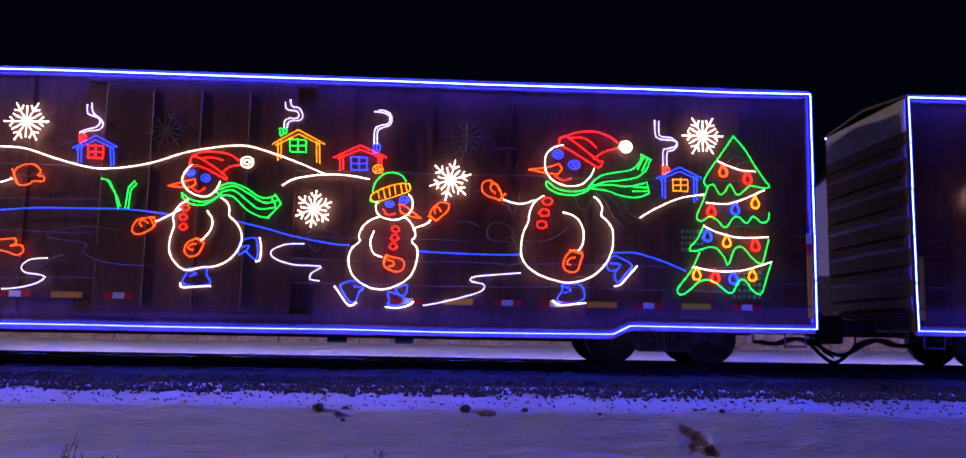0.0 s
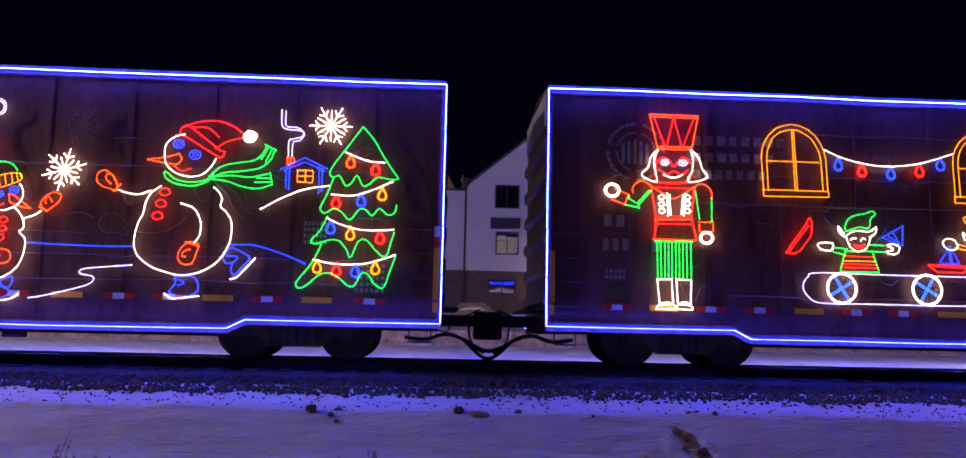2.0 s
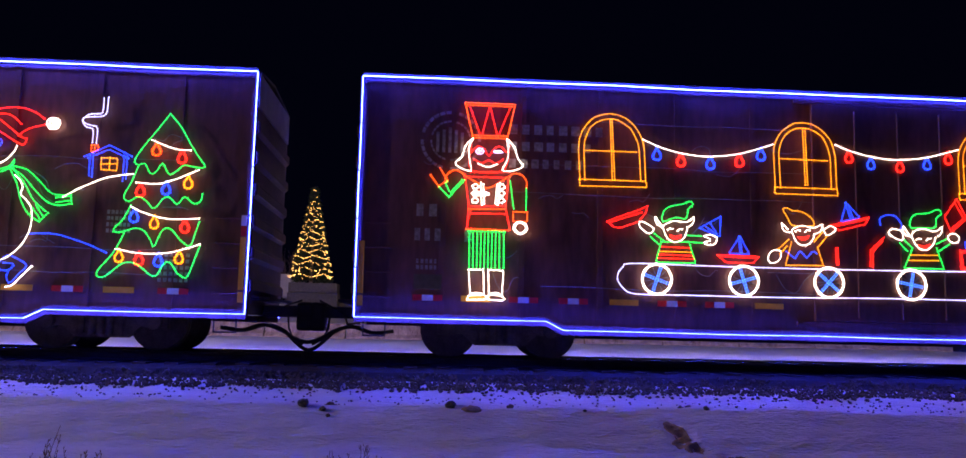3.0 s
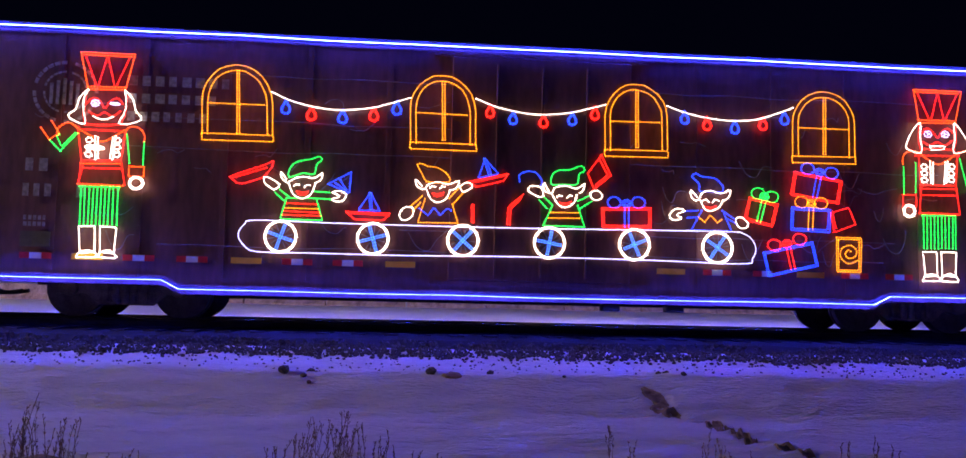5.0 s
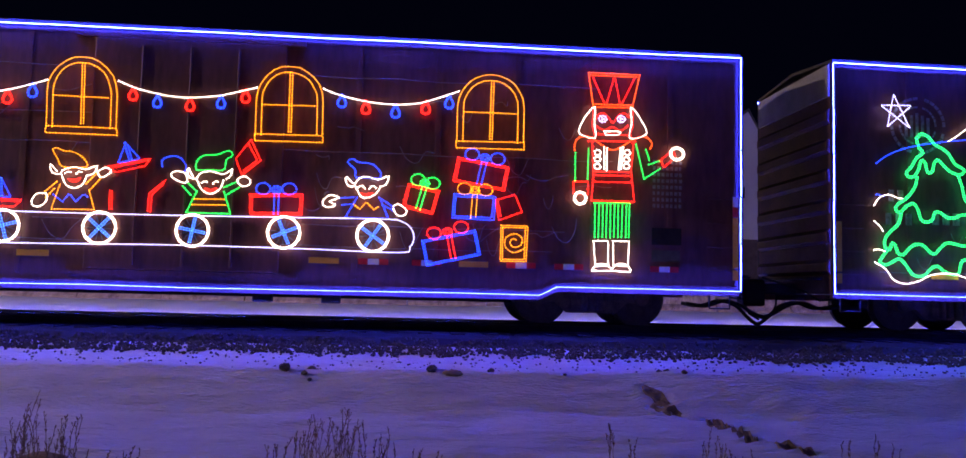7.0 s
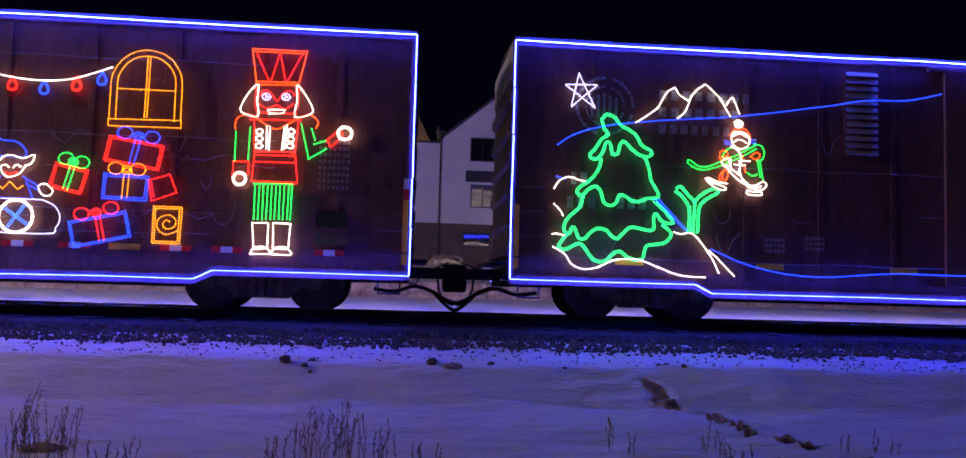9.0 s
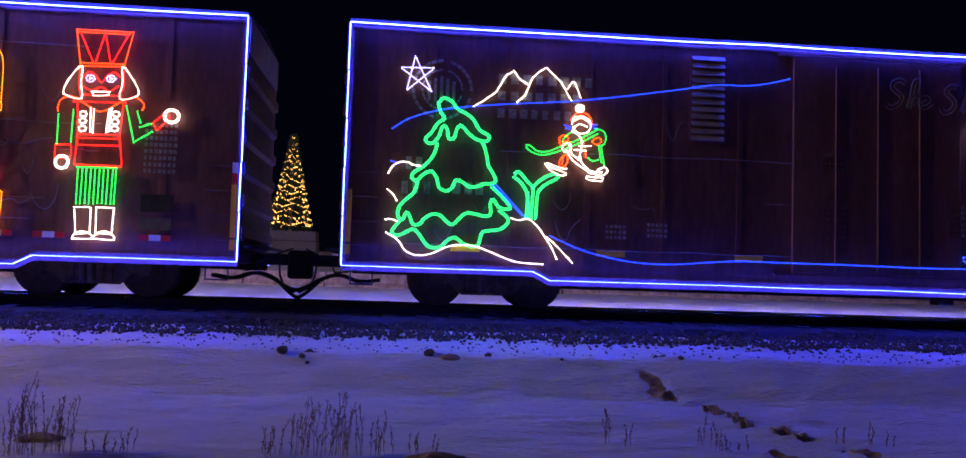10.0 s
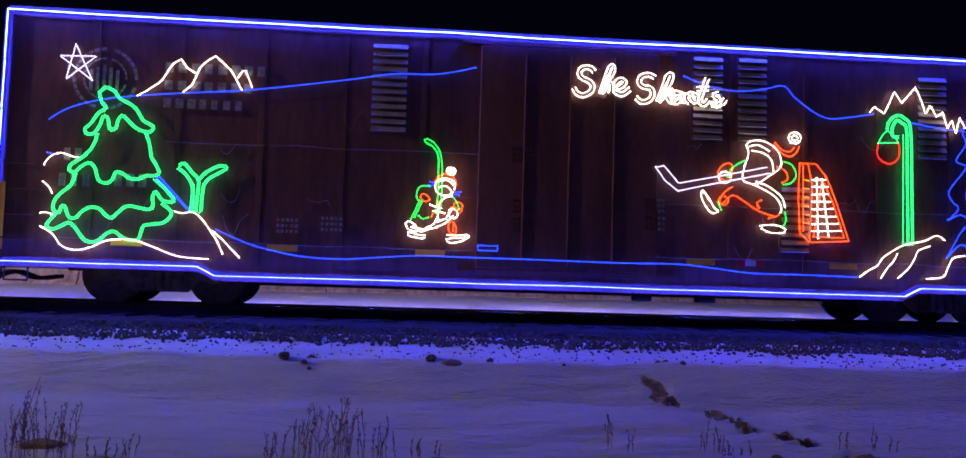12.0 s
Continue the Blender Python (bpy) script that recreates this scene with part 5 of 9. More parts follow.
elf_b = figure(shop_car, "elf_outline", (7.38, 1.64), "light rope elf in an amber hat", [
    ("body", (0.00, 0.00), [
        ("amber", "l", [(-0.18, 0.39), (-0.29, 0.00), (0.36, 0.01), (0.25, 0.36)]),
        ("blue", "l", [(-0.27, 0.23), (-0.13, 0.12), (-0.03, 0.25), (0.07, 0.13), (0.19, 0.25), (0.26, 0.20)]),
    ]),
    ("hat", (0.00, 0.00), [
        ("amber", "C", [(-0.32, 0.94), (-0.24, 0.96), (-0.15, 0.92), (-0.01, 0.91), (0.14, 0.83), (0.22, 0.71), (0.15, 0.67), (-0.15, 0.67), (-0.24, 0.80)]),
    ]),
    ("head", (0.00, 0.00), [
        ("white", "c", [(-0.24, 0.60), (-0.34, 0.70), (-0.31, 0.58), (-0.19, 0.55), (-0.14, 0.62), (0.02, 0.67), (0.20, 0.64), (0.36, 0.70), (0.32, 0.58), (0.22, 0.54)]),
        ("white", "c", [(-0.16, 0.54), (-0.09, 0.39), (0.03, 0.34), (0.16, 0.40), (0.22, 0.55)]),
        ("white", "c", [(-0.11, 0.57), (-0.06, 0.60), (-0.00, 0.57)]),
        ("white", "c", [(0.06, 0.57), (0.11, 0.61), (0.16, 0.57)]),
        ("red", "C", [(-0.06, 0.48), (0.03, 0.47), (0.12, 0.50), (0.08, 0.45), (-0.01, 0.44)]),
    ]),
    ("waving_arm", (-0.21, 0.40), [
        ("amber", "l", [(-0.02, 0.03), (-0.21, -0.15)]),
        ("amber", "l", [(-0.05, -0.08), (-0.18, -0.23)]),
        ("white", "C", [(-0.18, -0.16), (-0.31, -0.17), (-0.38, -0.29), (-0.32, -0.37), (-0.20, -0.33), (-0.15, -0.23)]),
    ]),
    ("waving_arm", (0.24, 0.38), [
        ("amber", "l", [(-0.03, 0.03), (0.16, 0.24)]),
        ("amber", "l", [(0.03, -0.07), (0.21, 0.15)]),
        ("white", "C", [(0.14, 0.23), (0.26, 0.30), (0.35, 0.25), (0.28, 0.18), (0.20, 0.14), (0.16, 0.18)]),
    ]),
])

elf_c = figure(shop_car, "elf_outline", (9.50, 1.65), "light rope elf in a green hat and tunic", [
    ("body", (0.00, 0.00), [
        ("green", "l", [(-0.21, 0.34), (-0.36, 0.00), (0.33, 0.00), (0.21, 0.35)]),
        ("amber", "l", [(-0.24, 0.22), (0.25, 0.23)]),
        ("amber", "l", [(-0.27, 0.13), (0.28, 0.14)]),
    ]),
    ("hat", (0.00, 0.00), [
        ("green", "C", [(-0.23, 0.69), (-0.22, 0.84), (-0.12, 0.92), (0.08, 0.94), (0.26, 1.01), (0.32, 0.93), (0.23, 0.87), (0.19, 0.70), (-0.03, 0.69)]),
    ]),
    ("head", (0.00, 0.00), [
        ("white", "c", [(-0.28, 0.58), (-0.36, 0.71), (-0.35, 0.58), (-0.23, 0.54), (-0.17, 0.63), (-0.01, 0.67), (0.19, 0.63), (0.32, 0.71), (0.29, 0.59), (0.20, 0.54)]),
        ("white", "c", [(-0.22, 0.53), (-0.13, 0.37), (0.01, 0.31), (0.15, 0.40), (0.20, 0.55)]),
        ("white", "c", [(-0.14, 0.48), (-0.08, 0.51), (-0.03, 0.47)]),
        ("white", "c", [(0.04, 0.48), (0.09, 0.52), (0.14, 0.48)]),
        ("red", "C", [(-0.09, 0.39), (0.01, 0.37), (0.10, 0.41), (0.06, 0.36), (-0.03, 0.34)]),
    ]),
    ("waving_arm", (-0.23, 0.37), [
        ("green", "l", [(-0.12, 0.10), (0.02, -0.03)]),
        ("green", "l", [(-0.20, 0.05), (-0.05, -0.11)]),
        ("white", "C", [(-0.18, 0.26), (-0.33, 0.28), (-0.39, 0.21), (-0.28, 0.13), (-0.15, 0.10), (-0.14, 0.19)]),
    ]),
    ("waving_arm", (0.23, 0.38), [
        ("green", "l", [(-0.02, 0.04), (0.20, 0.15)]),
        ("green", "l", [(0.02, -0.08), (0.25, 0.07)]),
        ("white", "C", [(0.19, 0.18), (0.30, 0.23), (0.39, 0.15), (0.33, 0.07), (0.22, 0.09)]),
    ]),
])

elf_d = figure(shop_car, "elf_outline", (11.94, 1.65), "light rope elf in a blue hat and tunic", [
    ("body", (0.00, 0.00), [
        ("blue", "l", [(-0.13, 0.33), (-0.31, 0.00), (0.38, 0.00), (0.24, 0.32)]),
        ("amber", "l", [(-0.19, 0.22), (-0.08, 0.14), (0.02, 0.26), (0.14, 0.14), (0.24, 0.21)]),
    ]),
    ("hat", (0.00, 0.00), [
        ("blue", "C", [(-0.30, 0.90), (-0.22, 0.95), (-0.12, 0.90), (0.09, 0.88), (0.23, 0.75), (0.21, 0.65), (0.04, 0.66), (-0.17, 0.66), (-0.17, 0.77)]),
    ]),
    ("head", (0.00, 0.00), [
        ("white", "c", [(-0.21, 0.56), (-0.32, 0.66), (-0.30, 0.54), (-0.20, 0.50), (-0.12, 0.63), (0.02, 0.67), (0.20, 0.63), (0.36, 0.69), (0.32, 0.55), (0.24, 0.52)]),
        ("white", "c", [(-0.16, 0.51), (-0.08, 0.36), (0.02, 0.33), (0.16, 0.39), (0.24, 0.52)]),
        ("white", "c", [(-0.13, 0.49), (-0.06, 0.52), (-0.01, 0.48)]),
        ("white", "c", [(0.06, 0.48), (0.11, 0.53), (0.17, 0.49)]),
        ("red", "C", [(-0.07, 0.40), (0.02, 0.38), (0.11, 0.41), (0.07, 0.36), (-0.02, 0.35)]),
    ]),
    ("waving_arm", (-0.15, 0.30), [
        ("blue", "l", [(-0.04, 0.03), (-0.27, 0.01)]),
        ("blue", "l", [(-0.04, -0.08), (-0.25, -0.10)]),
        ("white", "C", [(-0.27, 0.02), (-0.42, 0.05), (-0.53, -0.06), (-0.47, -0.14), (-0.32, -0.11), (-0.41, -0.05)]),
    ]),
    ("waving_arm", (0.24, 0.29), [
        ("blue", "l", [(-0.02, 0.05), (0.22, -0.10)]),
        ("blue", "l", [(0.04, -0.07), (0.23, -0.16)]),
        ("white", "C", [(0.21, -0.09), (0.31, -0.05), (0.43, -0.15), (0.38, -0.23), (0.27, -0.22)]),
    ]),
])

made = figure(shop_car, "conveyor_outline", (8.67, 1.10), "white light rope conveyor belt", [
    ("belt", (0.00, 0.00), [
        ("cool", "c", [(3.79, 0.54), (3.98, 0.45), (4.07, 0.28), (4.01, 0.10), (3.82, 0.01), (2.15, 0.03), (0.13, 0.03), (-1.83, 0.00), (-3.27, 0.00), (-4.10, 0.00), (-4.31, 0.09), (-4.41, 0.26), (-4.32, 0.43), (-4.12, 0.50), (-2.81, 0.49), (-0.87, 0.49), (1.12, 0.51), (3.17, 0.54), (3.79, 0.54)]),
    ]),
])

wheel_a = figure(shop_car, "conveyor_wheel_outline", (4.92, 1.14), "light rope wheel with blue spokes", [
    ("rim", (0.00, 0.00), [
        ("white", "o", (0.00, 0.21, 0.255, 0.255)),
        ("white", "o", (0.00, 0.21, 0.236, 0.236)),
    ]),
    ("spokes", (0.00, 0.21), [
        ("sky", "w", [(0.20, -0.07), (-0.20, 0.07)]),
        ("sky", "w", [(-0.07, -0.21), (0.07, 0.21)]),
        ("unlit", "l", [(0.05, -0.05), (0.15, -0.15)]),
        ("unlit", "l", [(0.03, -0.07), (0.09, -0.20)]),
        ("unlit", "l", [(-0.05, -0.04), (-0.16, -0.13)]),
        ("unlit", "l", [(-0.07, -0.01), (-0.21, -0.04)]),
        ("unlit", "l", [(-0.05, 0.05), (-0.16, 0.14)]),
        ("unlit", "l", [(-0.02, 0.07), (-0.08, 0.20)]),
        ("unlit", "l", [(0.05, 0.04), (0.15, 0.14)]),
        ("unlit", "l", [(0.07, 0.01), (0.21, 0.04)]),
    ]),
])

wheel_b = figure(shop_car, "conveyor_wheel_outline", (6.38, 1.15), "light rope wheel with blue spokes", [
    ("rim", (0.00, 0.00), [
        ("white", "o", (-0.00, 0.21, 0.257, 0.257)),
        ("white", "o", (-0.00, 0.21, 0.238, 0.238)),
    ]),
    ("spokes", (-0.00, 0.21), [
        ("sky", "w", [(0.06, -0.20), (-0.06, 0.20)]),
        ("sky", "w", [(-0.20, -0.05), (0.20, 0.06)]),
        ("unlit", "l", [(-0.02, -0.07), (-0.04, -0.21)]),
        ("unlit", "l", [(-0.04, -0.06), (-0.12, -0.18)]),
        ("unlit", "l", [(-0.07, 0.02), (-0.21, 0.07)]),
        ("unlit", "l", [(-0.05, 0.05), (-0.14, 0.16)]),
        ("unlit", "l", [(0.01, 0.07), (0.03, 0.22)]),
        ("unlit", "l", [(0.04, 0.05), (0.13, 0.17)]),
        ("unlit", "l", [(0.07, -0.02), (0.21, -0.06)]),
        ("unlit", "l", [(0.05, -0.05), (0.15, -0.15)]),
    ]),
])

wheel_c = figure(shop_car, "conveyor_wheel_outline", (7.83, 1.16), "light rope wheel with blue spokes", [
    ("rim", (0.00, 0.00), [
        ("white", "o", (-0.00, 0.21, 0.259, 0.259)),
        ("white", "o", (-0.00, 0.21, 0.239, 0.239)),
    ]),
    ("spokes", (-0.00, 0.21), [
        ("sky", "w", [(-0.14, -0.16), (0.14, 0.16)]),
        ("sky", "w", [(-0.16, 0.14), (0.16, -0.14)]),
        ("unlit", "l", [(-0.07, -0.02), (-0.20, -0.08)]),
        ("unlit", "l", [(-0.07, -0.00), (-0.22, 0.00)]),
        ("unlit", "l", [(-0.01, 0.07), (-0.06, 0.22)]),
        ("unlit", "l", [(0.02, 0.07), (0.05, 0.21)]),
        ("unlit", "l", [(0.06, 0.03), (0.19, 0.09)]),
        ("unlit", "l", [(0.07, -0.01), (0.22, -0.02)]),
        ("unlit", "l", [(0.02, -0.07), (0.07, -0.21)]),
        ("unlit", "l", [(-0.02, -0.07), (-0.04, -0.21)]),
    ]),
])

wheel_d = figure(shop_car, "conveyor_wheel_outline", (9.25, 1.15), "light rope wheel with blue spokes", [
    ("rim", (0.00, 0.00), [
        ("white", "o", (-0.00, 0.22, 0.261, 0.261)),
        ("white", "o", (-0.00, 0.22, 0.241, 0.241)),
    ]),
    ("spokes", (-0.00, 0.22), [
        ("sky", "w", [(-0.22, 0.04), (0.22, -0.04)]),
        ("sky", "w", [(0.04, 0.22), (-0.04, -0.22)]),
        ("unlit", "l", [(-0.06, 0.04), (-0.17, 0.13)]),
        ("unlit", "l", [(-0.03, 0.06), (-0.11, 0.19)]),
        ("unlit", "l", [(0.05, 0.05), (0.16, 0.16)]),
        ("unlit", "l", [(0.07, 0.02), (0.21, 0.07)]),
        ("unlit", "l", [(0.06, -0.04), (0.18, -0.13)]),
        ("unlit", "l", [(0.03, -0.06), (0.10, -0.20)]),
        ("unlit", "l", [(-0.05, -0.05), (-0.15, -0.16)]),
        ("unlit", "l", [(-0.07, -0.02), (-0.21, -0.08)]),
    ]),
])

wheel_e = figure(shop_car, "conveyor_wheel_outline", (10.67, 1.16), "light rope wheel with blue spokes", [
    ("rim", (0.00, 0.00), [
        ("white", "o", (0.00, 0.22, 0.263, 0.263)),
        ("white", "o", (0.00, 0.22, 0.243, 0.243)),
    ]),
    ("spokes", (0.00, 0.22), [
        ("sky", "w", [(-0.09, 0.21), (0.09, -0.21)]),
        ("sky", "w", [(0.21, 0.09), (-0.21, -0.09)]),
        ("unlit", "l", [(0.01, 0.07), (0.02, 0.22)]),
        ("unlit", "l", [(0.03, 0.06), (0.10, 0.20)]),
        ("unlit", "l", [(0.07, -0.02), (0.22, -0.04)]),
        ("unlit", "l", [(0.05, -0.05), (0.18, -0.14)]),
        ("unlit", "l", [(0.00, -0.07), (-0.01, -0.22)]),
        ("unlit", "l", [(-0.04, -0.06), (-0.11, -0.19)]),
        ("unlit", "l", [(-0.07, 0.01), (-0.22, 0.03)]),
        ("unlit", "l", [(-0.05, 0.04), (-0.18, 0.14)]),
    ]),
])

wheel_f = figure(shop_car, "conveyor_wheel_outline", (12.08, 1.15), "light rope wheel with blue spokes", [
    ("rim", (0.00, 0.00), [
        ("white", "o", (0.00, 0.22, 0.265, 0.265)),
        ("white", "o", (0.00, 0.22, 0.244, 0.244)),
    ]),
    ("spokes", (0.00, 0.22), [
        ("sky", "w", [(0.13, 0.19), (-0.13, -0.19)]),
        ("sky", "w", [(0.19, -0.13), (-0.19, 0.13)]),
        ("unlit", "l", [(0.06, 0.03), (0.20, 0.11)]),
        ("unlit", "l", [(0.07, 0.01), (0.23, 0.03)]),
        ("unlit", "l", [(0.02, -0.07), (0.09, -0.21)]),
        ("unlit", "l", [(-0.01, -0.07), (-0.03, -0.22)]),
        ("unlit", "l", [(-0.06, -0.04), (-0.20, -0.12)]),
        ("unlit", "l", [(-0.07, -0.00), (-0.23, -0.02)]),
        ("unlit", "l", [(-0.03, 0.06), (-0.09, 0.20)]),
        ("unlit", "l", [(0.01, 0.07), (0.02, 0.23)]),
    ]),
])

boat_a = figure(shop_car, "sailboat_outline", (6.31, 1.66), "light rope toy sailboat with a red hull", [
    ("hull", (0.00, 0.00), [
        ("red", "L", [(-0.37, 0.12), (0.33, 0.11), (0.23, 0.00), (-0.23, 0.00)]),
        ("red", "l", [(-0.33, 0.10), (0.29, 0.08)]),
    ]),
    ("sail", (0.00, 0.00), [
        ("blue", "L", [(0.01, 0.44), (-0.18, 0.15), (0.17, 0.15)]),
        ("blue", "l", [(-0.01, 0.44), (0.01, 0.16)]),
        ("blue", "l", [(0.02, 0.40), (0.04, 0.16)]),
    ]),
])

boat_b = figure(shop_car, "sailboat_outline", (8.22, 2.25), "light rope toy sailboat with a red hull", [
    ("hull", (0.00, 0.00), [
        ("red", "L", [(-0.33, 0.08), (0.33, 0.24), (0.26, 0.12), (-0.18, 0.00)]),
        ("red", "l", [(-0.29, 0.06), (0.30, 0.21)]),
    ]),
    ("sail", (0.00, 0.00), [
        ("blue", "L", [(-0.06, 0.47), (-0.16, 0.15), (0.17, 0.23)]),
        ("blue", "l", [(-0.08, 0.47), (0.01, 0.20)]),
        ("blue", "l", [(-0.03, 0.44), (0.05, 0.21)]),
    ]),
])

hull = figure(shop_car, "toy_hull_outline", (4.44, 2.18), "red light rope boat hull", [
    ("hull", (0.00, 0.00), [
        ("red", "L", [(-0.35, 0.10), (-0.19, 0.17), (0.19, 0.31), (0.32, 0.38), (0.30, 0.27), (0.17, 0.11), (-0.13, 0.00), (-0.24, 0.01)]),
        ("red", "l", [(-0.30, 0.09), (0.23, 0.27)]),
    ]),
])

made = figure(shop_car, "toy_sail_outline", (5.87, 2.08), "blue light rope sail", [
    ("sail", (0.00, 0.00), [
        ("blue", "L", [(-0.23, 0.14), (0.13, 0.34), (0.11, 0.00)]),
        ("blue", "l", [(-0.04, 0.21), (0.08, 0.02)]),
        ("blue", "l", [(-0.12, 0.16), (0.06, 0.04)]),
    ]),
])

made = figure(shop_car, "box_part_outline", (8.38, 1.64), "red light rope box parts", [
    ("panel", (0.00, 0.00), [
        ("red", "l", [(-0.42, 0.31), (-0.41, 0.00)]),
        ("red", "l", [(-0.39, 0.31), (-0.38, 0.00)]),
    ]),
    ("panel", (0.00, 0.00), [
        ("red", "l", [(0.42, 0.51), (0.18, 0.29), (0.17, 0.00)]),
        ("red", "l", [(0.39, 0.45), (0.22, 0.27), (0.21, 0.00)]),
    ]),
])

hook = figure(shop_car, "hook_outline", (8.93, 2.29), "blue light rope hook", [
    ("hook", (0.00, 0.00), [
        ("blue", "c", [(-0.19, 0.08), (-0.19, 0.19), (-0.05, 0.25), (0.09, 0.22), (0.18, 0.09), (0.15, 0.00)]),
    ]),
])

kite = figure(shop_car, "kite_outline", (10.07, 2.28), "red light rope box lid", [
    ("lid", (0.00, 0.00), [
        ("red", "L", [(0.03, 0.57), (0.19, 0.24), (-0.09, 0.00), (-0.20, 0.26)]),
        ("red", "l", [(0.00, 0.49), (0.14, 0.24), (-0.08, 0.06)]),
    ]),
])

belt_gift = figure(shop_car, "gift_outline", (10.53, 1.65), "light rope gift box with a bow", [
    ("box", (0.00, 0.00), [
        ("red", "L", [(-0.41, 0.32), (0.41, 0.35), (0.41, 0.02), (-0.40, 0.00)]),
        ("red", "L", [(-0.38, 0.29), (0.38, 0.32), (0.38, 0.05), (-0.37, 0.03)]),
    ]),
    ("ribbon", (0.00, 0.00), [
        ("blue", "l", [(-0.03, 0.34), (-0.03, 0.01)]),
        ("blue", "l", [(0.04, 0.34), (0.04, 0.01)]),
    ]),
    ("bow", (0.00, 0.00), [
        ("blue", "o", (-0.00, 0.41, 0.071, 0.061)),
        ("blue", "o", (-0.21, 0.42, 0.112, 0.092)),
        ("blue", "o", (0.20, 0.43, 0.113, 0.092)),
        ("blue", "o", (-0.00, 0.41, 0.041, 0.031)),
    ]),
])

top_gift = figure(shop_car, "gift_outline", (13.82, 2.17), "light rope gift box with a bow", [
    ("box", (0.00, 0.00), [
        ("red", "L", [(-0.40, 0.52), (0.44, 0.39), (0.37, 0.00), (-0.47, 0.13)]),
        ("red", "L", [(-0.37, 0.49), (0.40, 0.37), (0.34, 0.03), (-0.43, 0.15)]),
    ]),
    ("ribbon", (0.00, 0.00), [
        ("blue", "l", [(-0.01, 0.46), (-0.09, 0.07)]),
        ("blue", "l", [(0.07, 0.45), (-0.02, 0.06)]),
    ]),
    ("bow", (0.00, 0.00), [
        ("blue", "o", (0.04, 0.53, 0.075, 0.064)),
        ("blue", "o", (-0.17, 0.58, 0.117, 0.096)),
        ("blue", "o", (0.25, 0.52, 0.118, 0.097)),
        ("blue", "o", (0.04, 0.53, 0.043, 0.032)),
    ]),
])

made = figure(shop_car, "gift_outline", (13.70, 1.68), "light rope gift box with a bow", [
    ("box", (0.00, 0.00), [
        ("blue", "L", [(-0.33, 0.41), (0.35, 0.39), (0.33, 0.00), (-0.35, 0.02)]),
        ("blue", "L", [(-0.30, 0.37), (0.32, 0.36), (0.29, 0.04), (-0.32, 0.05)]),
    ]),
    ("ribbon", (0.00, 0.00), [
        ("amber", "l", [(-0.03, 0.40), (-0.05, 0.01)]),
        ("amber", "l", [(0.05, 0.41), (0.03, 0.01)]),
    ]),
    ("bow", (0.00, 0.00), [
        ("amber", "o", (0.01, 0.48, 0.075, 0.064)),
        ("amber", "o", (-0.16, 0.50, 0.117, 0.096)),
        ("amber", "o", (0.18, 0.49, 0.117, 0.096)),
        ("amber", "o", (0.01, 0.48, 0.043, 0.032)),
    ]),
])

made = figure(shop_car, "gift_outline", (13.33, 0.91), "light rope gift box with a bow", [
    ("box", (0.00, 0.00), [
        ("blue", "L", [(-0.46, 0.40), (0.40, 0.60), (0.49, 0.20), (-0.37, 0.00)]),
        ("blue", "L", [(-0.43, 0.38), (0.38, 0.56), (0.46, 0.22), (-0.35, 0.03)]),
    ]),
    ("ribbon", (0.00, 0.00), [
        ("red", "l", [(-0.06, 0.49), (0.03, 0.09)]),
        ("red", "l", [(0.01, 0.50), (0.10, 0.10)]),
    ]),
    ("bow", (0.00, 0.00), [
        ("red", "o", (-0.05, 0.56, 0.074, 0.063)),
        ("red", "o", (-0.27, 0.53, 0.116, 0.095)),
        ("red", "o", (0.17, 0.64, 0.116, 0.095)),
        ("red", "o", (-0.05, 0.56, 0.042, 0.032)),
    ]),
])

small_gift = figure(shop_car, "gift_outline", (12.85, 1.75), "light rope gift box with a bow", [
    ("box", (0.00, 0.00), [
        ("red", "L", [(-0.22, 0.48), (0.28, 0.38), (0.18, 0.00), (-0.31, 0.10)]),
        ("red", "L", [(-0.20, 0.45), (0.24, 0.35), (0.16, 0.03), (-0.27, 0.13)]),
    ]),
    ("ribbon", (0.00, 0.00), [
        ("green", "l", [(0.00, 0.44), (-0.10, 0.05)]),
        ("green", "l", [(0.07, 0.42), (-0.03, 0.05)]),
    ]),
    ("bow", (0.00, 0.00), [
        ("green", "o", (0.04, 0.50, 0.074, 0.063)),
        ("green", "o", (-0.07, 0.55, 0.116, 0.095)),
        ("green", "o", (0.17, 0.50, 0.116, 0.095)),
        ("green", "o", (0.04, 0.50, 0.042, 0.032)),
    ]),
])

made = figure(shop_car, "gift_outline", (14.21, 1.68), "red light rope gift box", [
    ("box", (0.00, 0.00), [
        ("red", "L", [(-0.16, 0.33), (0.16, 0.43), (0.28, 0.15), (-0.10, 0.00)]),
        ("red", "l", [(-0.12, 0.30), (-0.06, 0.04)]),
    ]),
])

